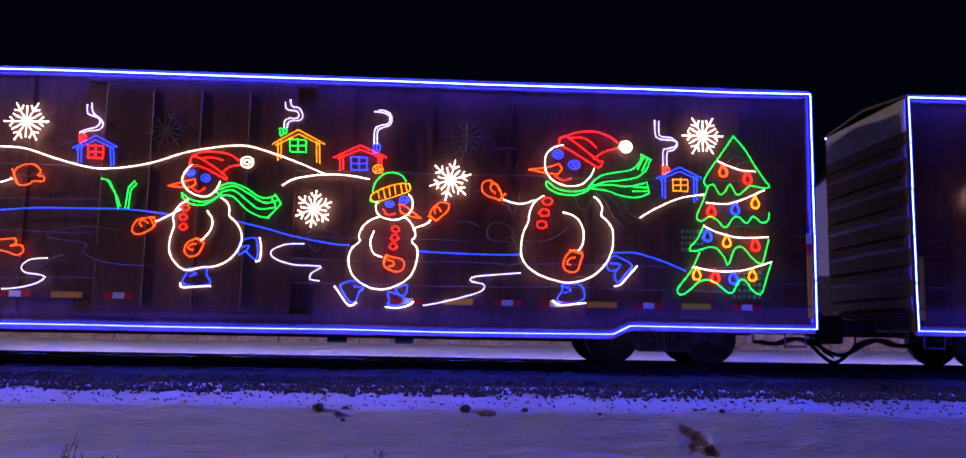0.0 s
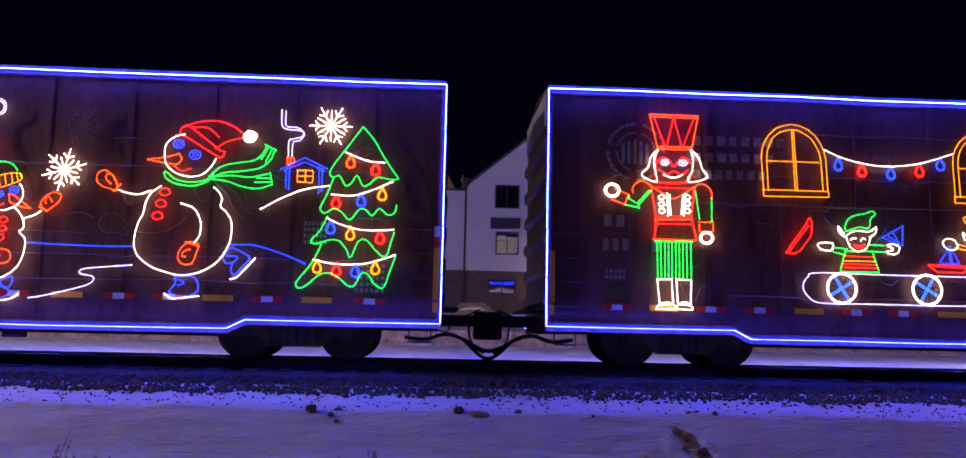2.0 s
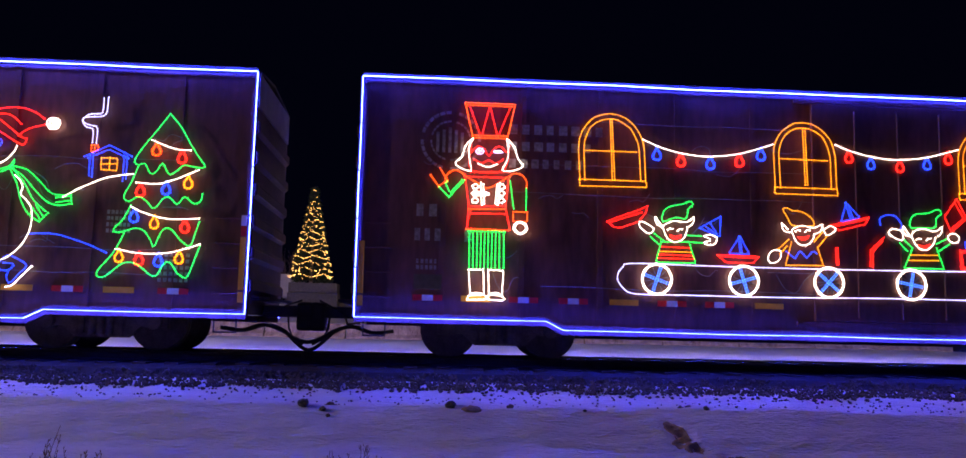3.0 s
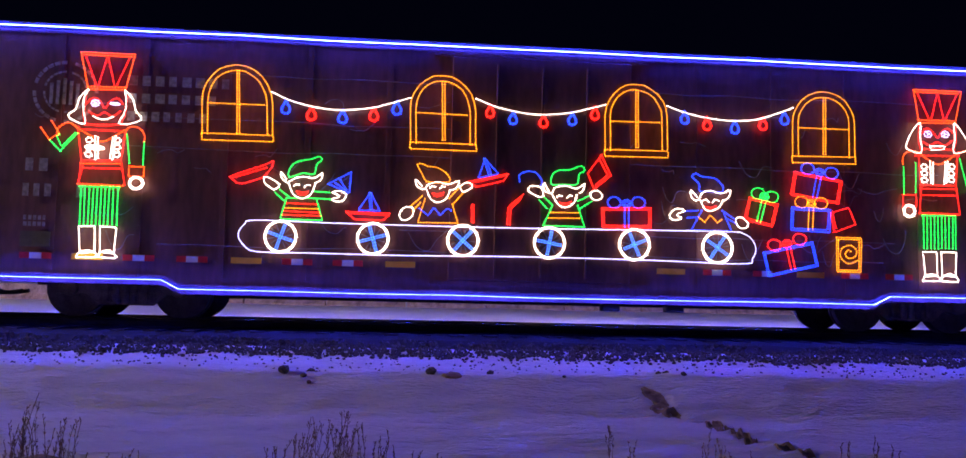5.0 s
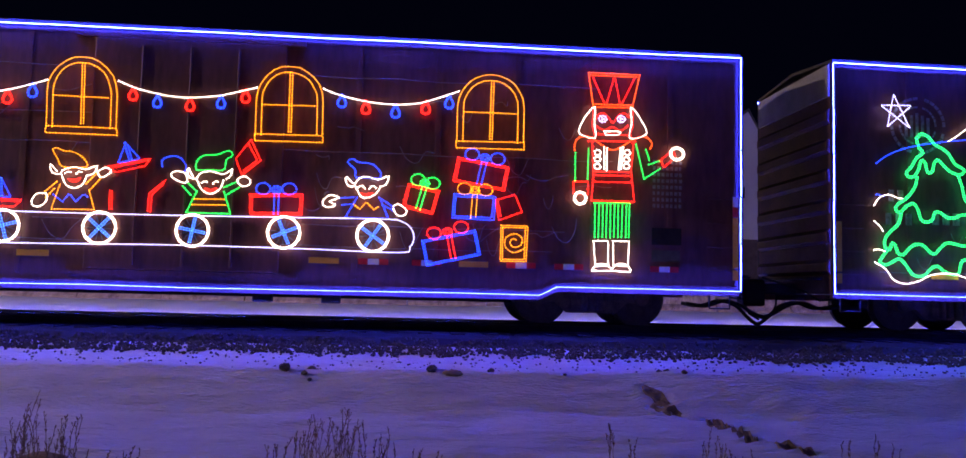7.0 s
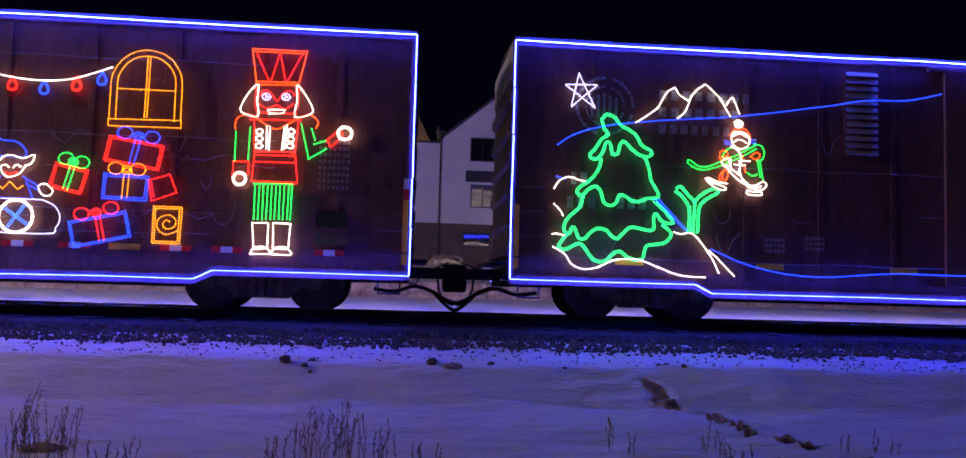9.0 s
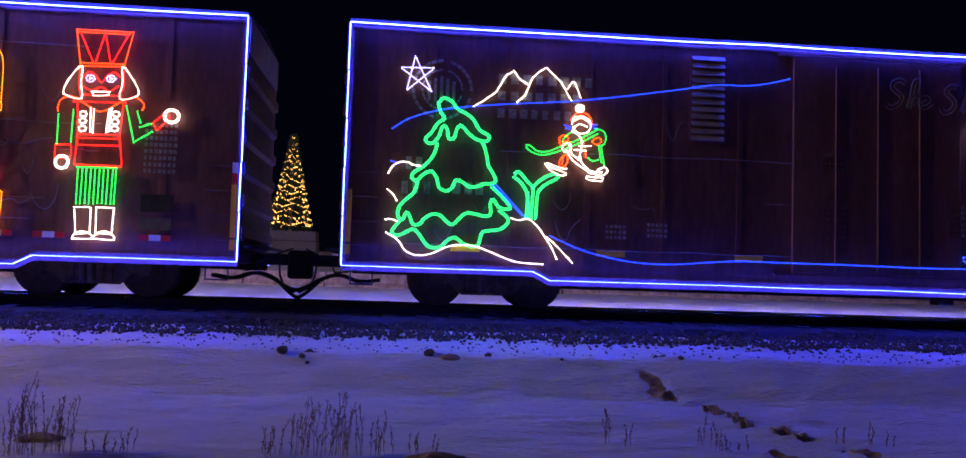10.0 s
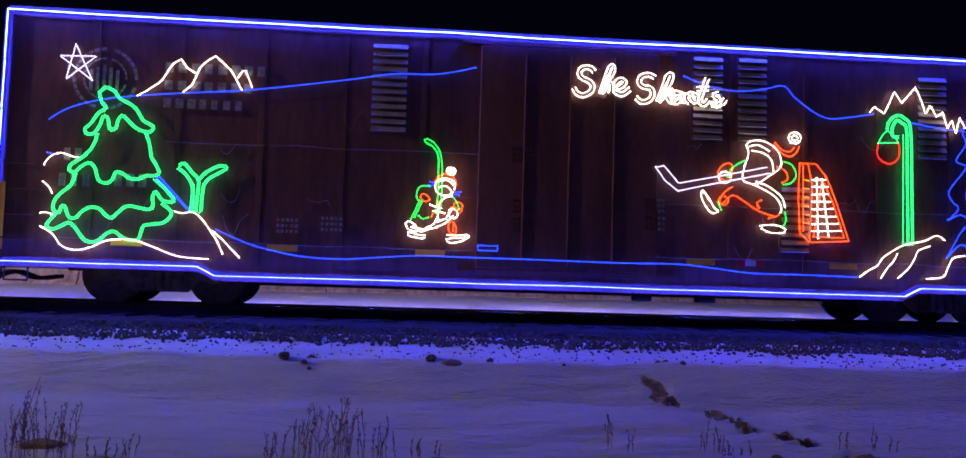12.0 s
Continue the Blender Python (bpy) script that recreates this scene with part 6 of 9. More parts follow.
made = figure(shop_car, "snail_box_outline", (14.37, 1.02), "amber light rope box with a spiral", [
    ("box", (0.00, 0.00), [
        ("amber", "L", [(-0.22, 0.58), (0.22, 0.58), (0.20, 0.00), (-0.22, 0.00)]),
        ("amber", "L", [(-0.19, 0.55), (0.18, 0.55), (0.17, 0.03), (-0.19, 0.03)]),
    ]),
    ("spiral", (0.00, 0.00), [
        ("amber", "c", [(0.15, 0.20), (-0.01, 0.14), (-0.15, 0.24), (-0.13, 0.39), (0.02, 0.45), (0.13, 0.37), (0.10, 0.26), (-0.01, 0.23), (-0.07, 0.30), (-0.02, 0.37), (0.04, 0.34)]),
    ]),
])

nut_b = figure(shop_car, "nutcracker_outline", (16.01, 0.90), "light rope nutcracker soldier in a tall red hat", [
    ("coat", (0.00, 0.00), [
        ("red", "l", [(-0.38, 2.19), (-0.34, 1.66), (-0.37, 1.16), (0.35, 1.16), (0.29, 1.66), (0.33, 2.20)]),
        ("red", "l", [(-0.35, 1.64), (0.30, 1.65)]),
        ("red", "l", [(-0.35, 1.58), (0.30, 1.59)]),
        ("red", "l", [(-0.35, 1.47), (0.31, 1.48)]),
        ("red", "l", [(-0.37, 1.16), (0.35, 1.15)]),
        ("orange", "c", [(-0.38, 2.21), (-0.21, 2.09), (-0.02, 2.01), (0.18, 2.11), (0.33, 2.22)]),
        ("red", "l", [(-0.32, 2.27), (0.32, 2.27)]),
        ("red", "l", [(-0.43, 2.15), (0.37, 2.17)]),
        ("white", "l", [(-0.17, 2.06), (-0.16, 1.69)]),
        ("white", "l", [(-0.12, 2.04), (-0.12, 1.67)]),
        ("white", "l", [(0.11, 2.05), (0.08, 1.68)]),
        ("white", "l", [(0.15, 2.07), (0.12, 1.70)]),
        ("white", "o", (-0.28, 1.96, 0.055, 0.044)),
        ("white", "o", (-0.28, 1.85, 0.055, 0.044)),
        ("white", "o", (-0.28, 1.73, 0.055, 0.044)),
        ("white", "o", (0.22, 1.98, 0.055, 0.044)),
        ("white", "o", (0.21, 1.86, 0.055, 0.044)),
        ("white", "o", (0.21, 1.75, 0.055, 0.044)),
    ]),
    ("hat", (0.00, 0.00), [
        ("orange", "L", [(-0.45, 3.30), (0.42, 3.30), (0.30, 2.74), (-0.36, 2.72)]),
        ("red", "l", [(-0.39, 3.26), (-0.15, 2.74), (-0.01, 3.27), (0.10, 2.75), (0.35, 3.27)]),
        ("orange", "l", [(-0.42, 3.26), (0.39, 3.26)]),
        ("orange", "l", [(-0.36, 2.77), (0.29, 2.78)]),
    ]),
    ("hair", (0.00, 0.00), [
        ("white", "C", [(-0.34, 2.72), (-0.49, 2.56), (-0.60, 2.31), (-0.51, 2.23), (-0.32, 2.21), (-0.34, 2.46)]),
    ]),
    ("hair", (0.00, 0.00), [
        ("white", "C", [(0.28, 2.74), (0.43, 2.57), (0.55, 2.34), (0.45, 2.25), (0.26, 2.23), (0.29, 2.48)]),
    ]),
    ("face", (0.00, 0.00), [
        ("red", "l", [(-0.36, 2.67), (-0.37, 2.38), (-0.32, 2.23)]),
        ("red", "l", [(0.30, 2.69), (0.31, 2.41), (0.24, 2.25)]),
        ("red", "c", [(-0.32, 2.53), (-0.23, 2.63), (-0.12, 2.58), (-0.03, 2.47), (0.06, 2.59), (0.17, 2.64), (0.26, 2.56)]),
        ("red", "c", [(-0.30, 2.40), (-0.17, 2.34), (-0.03, 2.40), (0.10, 2.34), (0.23, 2.43)]),
        ("cool", "o", (-0.20, 2.53, 0.066, 0.055)),
        ("cool", "o", (-0.20, 2.53, 0.022, 0.022)),
        ("white", "l", [(-0.17, 2.32), (0.10, 2.33), (0.08, 2.27), (-0.14, 2.26), (-0.17, 2.32)]),
    ]),
    ("trousers", (0.00, 0.00), [
        ("green", "l", [(-0.31, 1.11), (-0.31, 0.53)]),
        ("green", "l", [(-0.24, 1.11), (-0.25, 0.53)]),
        ("green", "l", [(-0.18, 1.11), (-0.18, 0.53)]),
        ("green", "l", [(-0.11, 1.11), (-0.12, 0.54)]),
        ("green", "l", [(-0.05, 1.11), (-0.05, 0.54)]),
        ("green", "l", [(0.02, 1.12), (0.01, 0.54)]),
        ("green", "l", [(0.08, 1.12), (0.08, 0.54)]),
        ("green", "l", [(0.15, 1.12), (0.14, 0.54)]),
        ("green", "l", [(0.22, 1.12), (0.21, 0.55)]),
        ("green", "l", [(0.27, 1.12), (0.26, 0.55)]),
        ("green", "l", [(-0.33, 1.12), (0.30, 1.13)]),
    ]),
    ("boot", (0.00, 0.00), [
        ("white", "L", [(-0.33, 0.49), (-0.08, 0.50), (-0.08, 0.10), (-0.29, 0.07)]),
        ("white", "c", [(-0.34, 0.01), (-0.30, 0.08), (-0.18, 0.12), (-0.07, 0.08), (-0.03, 0.01), (-0.34, 0.00)]),
    ]),
    ("boot", (0.00, 0.00), [
        ("white", "L", [(0.00, 0.50), (0.27, 0.50), (0.25, 0.09), (0.01, 0.10)]),
        ("white", "c", [(-0.03, 0.01), (0.03, 0.09), (0.14, 0.13), (0.25, 0.09), (0.29, 0.00), (-0.03, 0.01)]),
    ]),
    ("arm", (0.00, 0.00), [
        ("orange", "c", [(-0.38, 2.19), (-0.47, 2.23), (-0.62, 2.18), (-0.67, 2.05), (-0.65, 1.95)]),
        ("green", "l", [(-0.65, 1.94), (-0.65, 1.48)]),
        ("green", "l", [(-0.43, 2.02), (-0.44, 1.49)]),
        ("red", "L", [(-0.67, 1.46), (-0.43, 1.47), (-0.43, 1.26), (-0.67, 1.26)]),
        ("white", "o", (-0.56, 1.19, 0.109, 0.109)),
        ("white", "o", (-0.56, 1.19, 0.087, 0.087)),
    ]),
    ("upper_arm", (0.41, 2.16), [
        ("orange", "c", [(-0.08, 0.04), (0.02, 0.09), (0.13, 0.09), (0.23, -0.01), (0.19, -0.12)]),
        ("green", "l", [(-0.04, -0.04), (0.10, -0.61)]),
        ("green", "l", [(0.13, -0.12), (0.20, -0.33)]),
    ]),
    ("forearm", (0.51, 1.55), [
        ("green", "l", [(0.00, 0.00), (0.28, 0.18)]),
        ("green", "l", [(0.08, 0.24), (0.27, 0.31)]),
        ("red", "L", [(0.28, 0.32), (0.48, 0.50), (0.54, 0.40), (0.34, 0.20)]),
        ("white", "o", (0.56, 0.44, 0.123, 0.112)),
        ("white", "o", (0.56, 0.44, 0.100, 0.089)),
    ]),
    ("eye", (0.11, 2.54), [
        ("cool", "o", (0.00, 0.00, 0.066, 0.055)),
        ("cool", "o", (0.00, 0.00, 0.022, 0.022)),
    ]),
])

made = figure(rink_car, "fir_tree_outline", (1.73, 0.95), "green light rope snowy fir tree", [
    ("fir_tree", (0.00, 0.00), [
        ("mint", "w", [(-0.26, 2.36), (-0.17, 2.45), (-0.04, 2.40), (0.06, 2.28), (0.20, 2.21), (0.32, 2.12), (0.43, 1.95), (0.59, 1.86), (0.54, 1.77), (0.37, 1.80), (0.24, 1.90), (0.12, 2.01), (0.05, 1.94), (0.02, 1.81), (-0.07, 1.79), (-0.11, 1.96), (-0.18, 1.98), (-0.23, 1.83), (-0.31, 1.71), (-0.41, 1.70), (-0.45, 1.77), (-0.36, 1.87), (-0.26, 2.03), (-0.15, 2.12), (-0.22, 2.22), (-0.26, 2.36)]),
        ("mint", "w", [(-0.26, 1.70), (-0.28, 1.58), (-0.36, 1.43), (-0.49, 1.30), (-0.62, 1.21), (-0.65, 1.13), (-0.57, 1.08), (-0.47, 1.18), (-0.34, 1.24), (-0.25, 1.14), (-0.20, 0.98), (-0.08, 0.93), (0.01, 0.99), (0.06, 1.11), (0.17, 1.09), (0.27, 1.02), (0.41, 1.02), (0.53, 1.07), (0.66, 1.08), (0.72, 1.13), (0.65, 1.28), (0.59, 1.37), (0.55, 1.57), (0.48, 1.76)]),
        ("mint", "w", [(-0.55, 1.06), (-0.61, 0.88), (-0.74, 0.76), (-0.84, 0.63), (-0.85, 0.49), (-0.77, 0.44), (-0.73, 0.54), (-0.68, 0.54), (-0.61, 0.38), (-0.51, 0.37), (-0.43, 0.46), (-0.31, 0.54), (-0.17, 0.53), (-0.05, 0.42), (0.04, 0.39), (0.13, 0.48), (0.25, 0.58), (0.41, 0.57), (0.56, 0.54), (0.65, 0.58), (0.64, 0.76), (0.69, 0.82), (0.78, 0.70), (0.90, 0.67), (0.97, 0.70), (0.84, 0.86), (0.73, 0.96), (0.65, 1.03)]),
        ("mint", "w", [(-0.80, 0.44), (-0.90, 0.31), (-0.94, 0.22), (-0.84, 0.18), (-0.73, 0.23), (-0.60, 0.29), (-0.50, 0.21), (-0.37, 0.04), (-0.25, 0.00), (-0.14, 0.03), (-0.04, 0.13), (0.08, 0.18), (0.21, 0.09), (0.34, 0.05), (0.46, 0.07), (0.52, 0.27), (0.64, 0.31), (0.82, 0.34), (0.94, 0.46), (0.91, 0.55), (0.78, 0.65)]),
    ]),
])

made = figure(rink_car, "hill_line", (1.97, 0.74), "white light rope snow hills", [
    ("hill_line", (0.00, 0.00), [
        ("white", "c", [(-1.27, 1.40), (-1.18, 1.53), (-1.02, 1.59), (-0.85, 1.54), (-0.76, 1.53)]),
    ]),
    ("hill_line", (0.00, 0.00), [
        ("white", "c", [(-1.27, 1.13), (-1.17, 1.04), (-1.11, 0.93)]),
    ]),
    ("hill_line", (0.00, 0.00), [
        ("white", "c", [(-1.28, 0.64), (-1.20, 0.65), (-1.10, 0.62)]),
    ]),
    ("hill_line", (0.00, 0.00), [
        ("white", "c", [(-1.27, 0.43), (-1.08, 0.32), (-0.95, 0.15), (-0.75, 0.08), (-0.52, 0.12), (-0.29, 0.23), (-0.06, 0.27), (0.17, 0.26), (0.46, 0.16), (0.84, 0.03), (1.32, 0.00)]),
    ]),
    ("hill_line", (0.00, 0.00), [
        ("white", "c", [(0.75, 0.74), (0.86, 0.71), (1.04, 0.73), (1.19, 0.61), (1.31, 0.45), (1.42, 0.29), (1.52, 0.08)]),
    ]),
    ("hill_line", (0.00, 0.00), [
        ("white", "c", [(1.34, 0.45), (1.49, 0.33), (1.61, 0.21), (1.79, 0.03)]),
    ]),
])

made = figure(rink_car, "mountain_line", (3.11, 3.29), "warm white light rope mountains", [
    ("mountain_line", (0.00, 0.00), [
        ("white", "l", [(-1.06, 0.00), (-0.94, 0.07), (-0.70, 0.25), (-0.54, 0.54), (-0.41, 0.62), (-0.32, 0.49), (-0.17, 0.40)]),
    ]),
    ("mountain_line", (0.00, 0.00), [
        ("white", "l", [(-0.35, 0.10), (-0.22, 0.22), (-0.11, 0.51), (0.00, 0.62), (0.12, 0.70), (0.24, 0.60), (0.38, 0.47), (0.49, 0.28), (0.56, 0.16)]),
    ]),
    ("mountain_line", (0.00, 0.00), [
        ("white", "l", [(0.49, 0.37), (0.55, 0.48), (0.60, 0.49), (0.66, 0.35), (0.72, 0.21)]),
    ]),
])

made = figure(rink_car, "ridge_line", (7.62, 0.78), "blue light rope ridge and ice line", [
    ("ridge_line", (0.00, 0.00), [
        ("blue", "c", [(-6.88, 2.08), (-6.63, 2.25), (-6.24, 2.39), (-5.78, 2.48), (-5.40, 2.53), (-4.84, 2.59), (-4.07, 2.66), (-3.40, 2.75), (-2.72, 2.86), (-2.13, 2.96), (-1.54, 3.07), (-0.94, 3.09), (-0.53, 3.16), (-0.19, 3.25)]),
    ]),
    ("ridge_line", (0.00, 0.00), [
        ("blue", "c", [(3.30, 3.28), (3.51, 3.20), (3.83, 3.11), (4.26, 3.07), (4.69, 3.13), (5.03, 3.20), (5.23, 3.01), (5.56, 2.78), (5.83, 2.68), (6.21, 2.72), (6.65, 2.80)]),
    ]),
    ("ridge_line", (0.00, 0.00), [
        ("blue", "c", [(7.32, 2.67), (7.76, 2.61), (8.30, 2.56)]),
    ]),
    ("ridge_line", (0.00, 0.00), [
        ("blue", "l", [(-5.22, 1.23), (-4.69, 0.72)]),
    ]),
    ("ridge_line", (0.00, 0.00), [
        ("blue", "l", [(-5.16, 1.23), (-4.65, 0.70)]),
    ]),
    ("ridge_line", (0.00, 0.00), [
        ("blue", "c", [(-4.25, 0.43), (-3.76, 0.23), (-3.28, 0.11), (-2.79, 0.04), (-2.21, 0.03), (-1.62, 0.08), (-1.03, 0.12), (-0.24, 0.12), (0.77, 0.12), (2.20, 0.11), (3.24, 0.12), (3.87, 0.07), (4.50, 0.01), (5.36, 0.01), (6.38, 0.00)]),
    ]),
    ("ridge_line", (0.00, 0.00), [
        ("blue", "l", [(-6.88, 1.55), (-6.71, 1.51)]),
    ]),
])

made = figure(rink_car, "shrub_outline", (3.07, 1.47), "green light rope shrub", [
    ("shrub", (0.00, 0.00), [
        ("mint", "w", [(-0.31, 0.74), (-0.24, 0.77), (-0.11, 0.63), (-0.01, 0.52), (-0.01, 0.34), (-0.03, 0.00)]),
        ("mint", "w", [(-0.33, 0.69), (-0.21, 0.60), (-0.11, 0.44), (-0.09, 0.26), (-0.11, 0.01)]),
        ("mint", "w", [(-0.01, 0.52), (0.10, 0.64), (0.29, 0.75), (0.40, 0.75), (0.40, 0.70), (0.25, 0.61), (0.14, 0.53), (0.07, 0.40), (0.05, 0.00)]),
        ("mint", "l", [(-0.08, 0.44), (-0.06, 0.00)]),
    ]),
])

made = figure(rink_car, "star_outline", (1.12, 3.50), "pale light rope star", [
    ("star", (0.00, 0.00), [
        ("cool", "L", [(-0.05, 0.57), (-0.17, 0.00), (0.27, 0.39), (-0.28, 0.37), (0.23, 0.00)]),
    ]),
])

skater = figure(rink_car, "skater_outline", (4.60, 1.69), "light rope hockey girl in an orange hat and green dress", [
    ("dress", (0.00, 0.00), [
        ("green", "c", [(-0.27, 0.63), (-0.19, 0.74), (-0.07, 0.81)]),
        ("green", "c", [(0.28, 0.86), (0.41, 0.83), (0.46, 0.73), (0.43, 0.61), (0.35, 0.58)]),
        ("green", "l", [(0.38, 0.58), (0.44, 0.26)]),
        ("green", "l", [(0.34, 0.58), (0.40, 0.27)]),
        ("green", "c", [(0.17, 0.37), (0.26, 0.32), (0.35, 0.36)]),
        ("white", "c", [(-0.20, 0.49), (-0.13, 0.37), (-0.01, 0.26), (0.13, 0.18), (0.32, 0.14), (0.42, 0.15)]),
        ("white", "c", [(0.03, 0.42), (0.07, 0.28), (0.18, 0.18)]),
        ("white", "c", [(-0.11, 0.80), (-0.00, 0.74), (0.06, 0.61), (0.03, 0.42), (-0.01, 0.30)]),
        ("white", "l", [(-0.06, 0.50), (0.15, 0.49)]),
        ("white", "l", [(0.02, 0.56), (0.21, 0.57)]),
        ("white", "l", [(-0.16, 0.59), (-0.10, 0.41), (-0.01, 0.36)]),
        ("orange", "l", [(0.08, 0.65), (0.09, 0.55)]),
        ("orange", "l", [(0.12, 0.48), (0.13, 0.38)]),
        ("orange", "C", [(-0.31, 0.69), (-0.25, 0.73), (-0.17, 0.70), (-0.22, 0.59), (-0.30, 0.57)]),
        ("orange", "C", [(0.23, 0.65), (0.33, 0.72), (0.39, 0.66), (0.31, 0.60)]),
        ("white", "C", [(0.36, 0.19), (0.46, 0.23), (0.50, 0.16), (0.41, 0.09), (0.28, 0.11)]),
    ]),
    ("head", (0.00, 0.00), [
        ("white", "C", [(-0.11, 0.92), (-0.09, 1.03), (0.03, 1.06), (0.15, 1.02), (0.20, 0.92), (0.16, 0.81), (0.04, 0.77), (-0.07, 0.82)]),
        ("white", "c", [(-0.11, 0.96), (0.03, 1.03), (0.20, 0.96)]),
        ("white", "c", [(-0.07, 0.88), (0.03, 0.93), (0.16, 0.87)]),
        ("orange", "c", [(-0.13, 1.00), (-0.05, 1.10), (0.09, 1.12), (0.19, 1.04), (0.22, 0.94)]),
        ("orange", "c", [(-0.11, 0.96), (0.01, 1.07), (0.17, 1.02)]),
        ("white", "o", (0.01, 1.19, 0.072, 0.061)),
        ("white", "o", (0.01, 1.19, 0.031, 0.031)),
        ("blue", "l", [(-0.23, 0.90), (-0.13, 0.87)]),
        ("blue", "l", [(-0.21, 0.85), (-0.11, 0.83)]),
        ("blue", "l", [(0.21, 0.93), (0.33, 0.93)]),
        ("blue", "l", [(0.21, 0.89), (0.31, 0.87)]),
    ]),
    ("hockey_stick", (0.10, 0.71), [
        ("green", "c", [(0.20, 0.13), (-0.12, -0.05), (-0.42, -0.18), (-0.60, -0.26), (-0.78, -0.26), (-0.93, -0.16), (-0.96, -0.21), (-0.85, -0.29), (-0.67, -0.32), (-0.40, -0.24), (-0.07, -0.09), (0.22, 0.07)]),
    ]),
    ("glove", (0.00, 0.00), [
        ("white", "C", [(-0.27, 0.55), (-0.19, 0.61), (-0.12, 0.56), (-0.16, 0.46), (-0.25, 0.47)]),
        ("orange", "c", [(-0.26, 0.61), (-0.16, 0.64), (-0.12, 0.58)]),
    ]),
    ("leg", (0.00, 0.00), [
        ("orange", "C", [(-0.30, 0.32), (-0.20, 0.41), (-0.17, 0.31), (-0.23, 0.21), (-0.31, 0.22)]),
        ("orange", "l", [(-0.24, 0.39), (-0.27, 0.22)]),
        ("white", "C", [(-0.54, 0.24), (-0.43, 0.18), (-0.29, 0.14), (-0.19, 0.09), (-0.29, 0.06), (-0.45, 0.14)]),
        ("white", "c", [(-0.50, 0.26), (-0.35, 0.20), (-0.19, 0.17)]),
    ]),
    ("leg", (0.00, 0.00), [
        ("white", "C", [(0.16, 0.07), (0.28, 0.05), (0.41, 0.06), (0.41, 0.00), (0.25, 0.00), (0.16, 0.02)]),
        ("white", "c", [(0.13, 0.20), (0.20, 0.12), (0.32, 0.11)]),
    ]),
])

puck = figure(rink_car, "puck_outline", (7.69, 1.02), "blue light rope puck", [
    ("puck", (0.00, 0.00), [
        ("blue", "L", [(-0.16, 0.08), (0.16, 0.08), (0.16, 0.00), (-0.16, 0.00)]),
    ]),
])

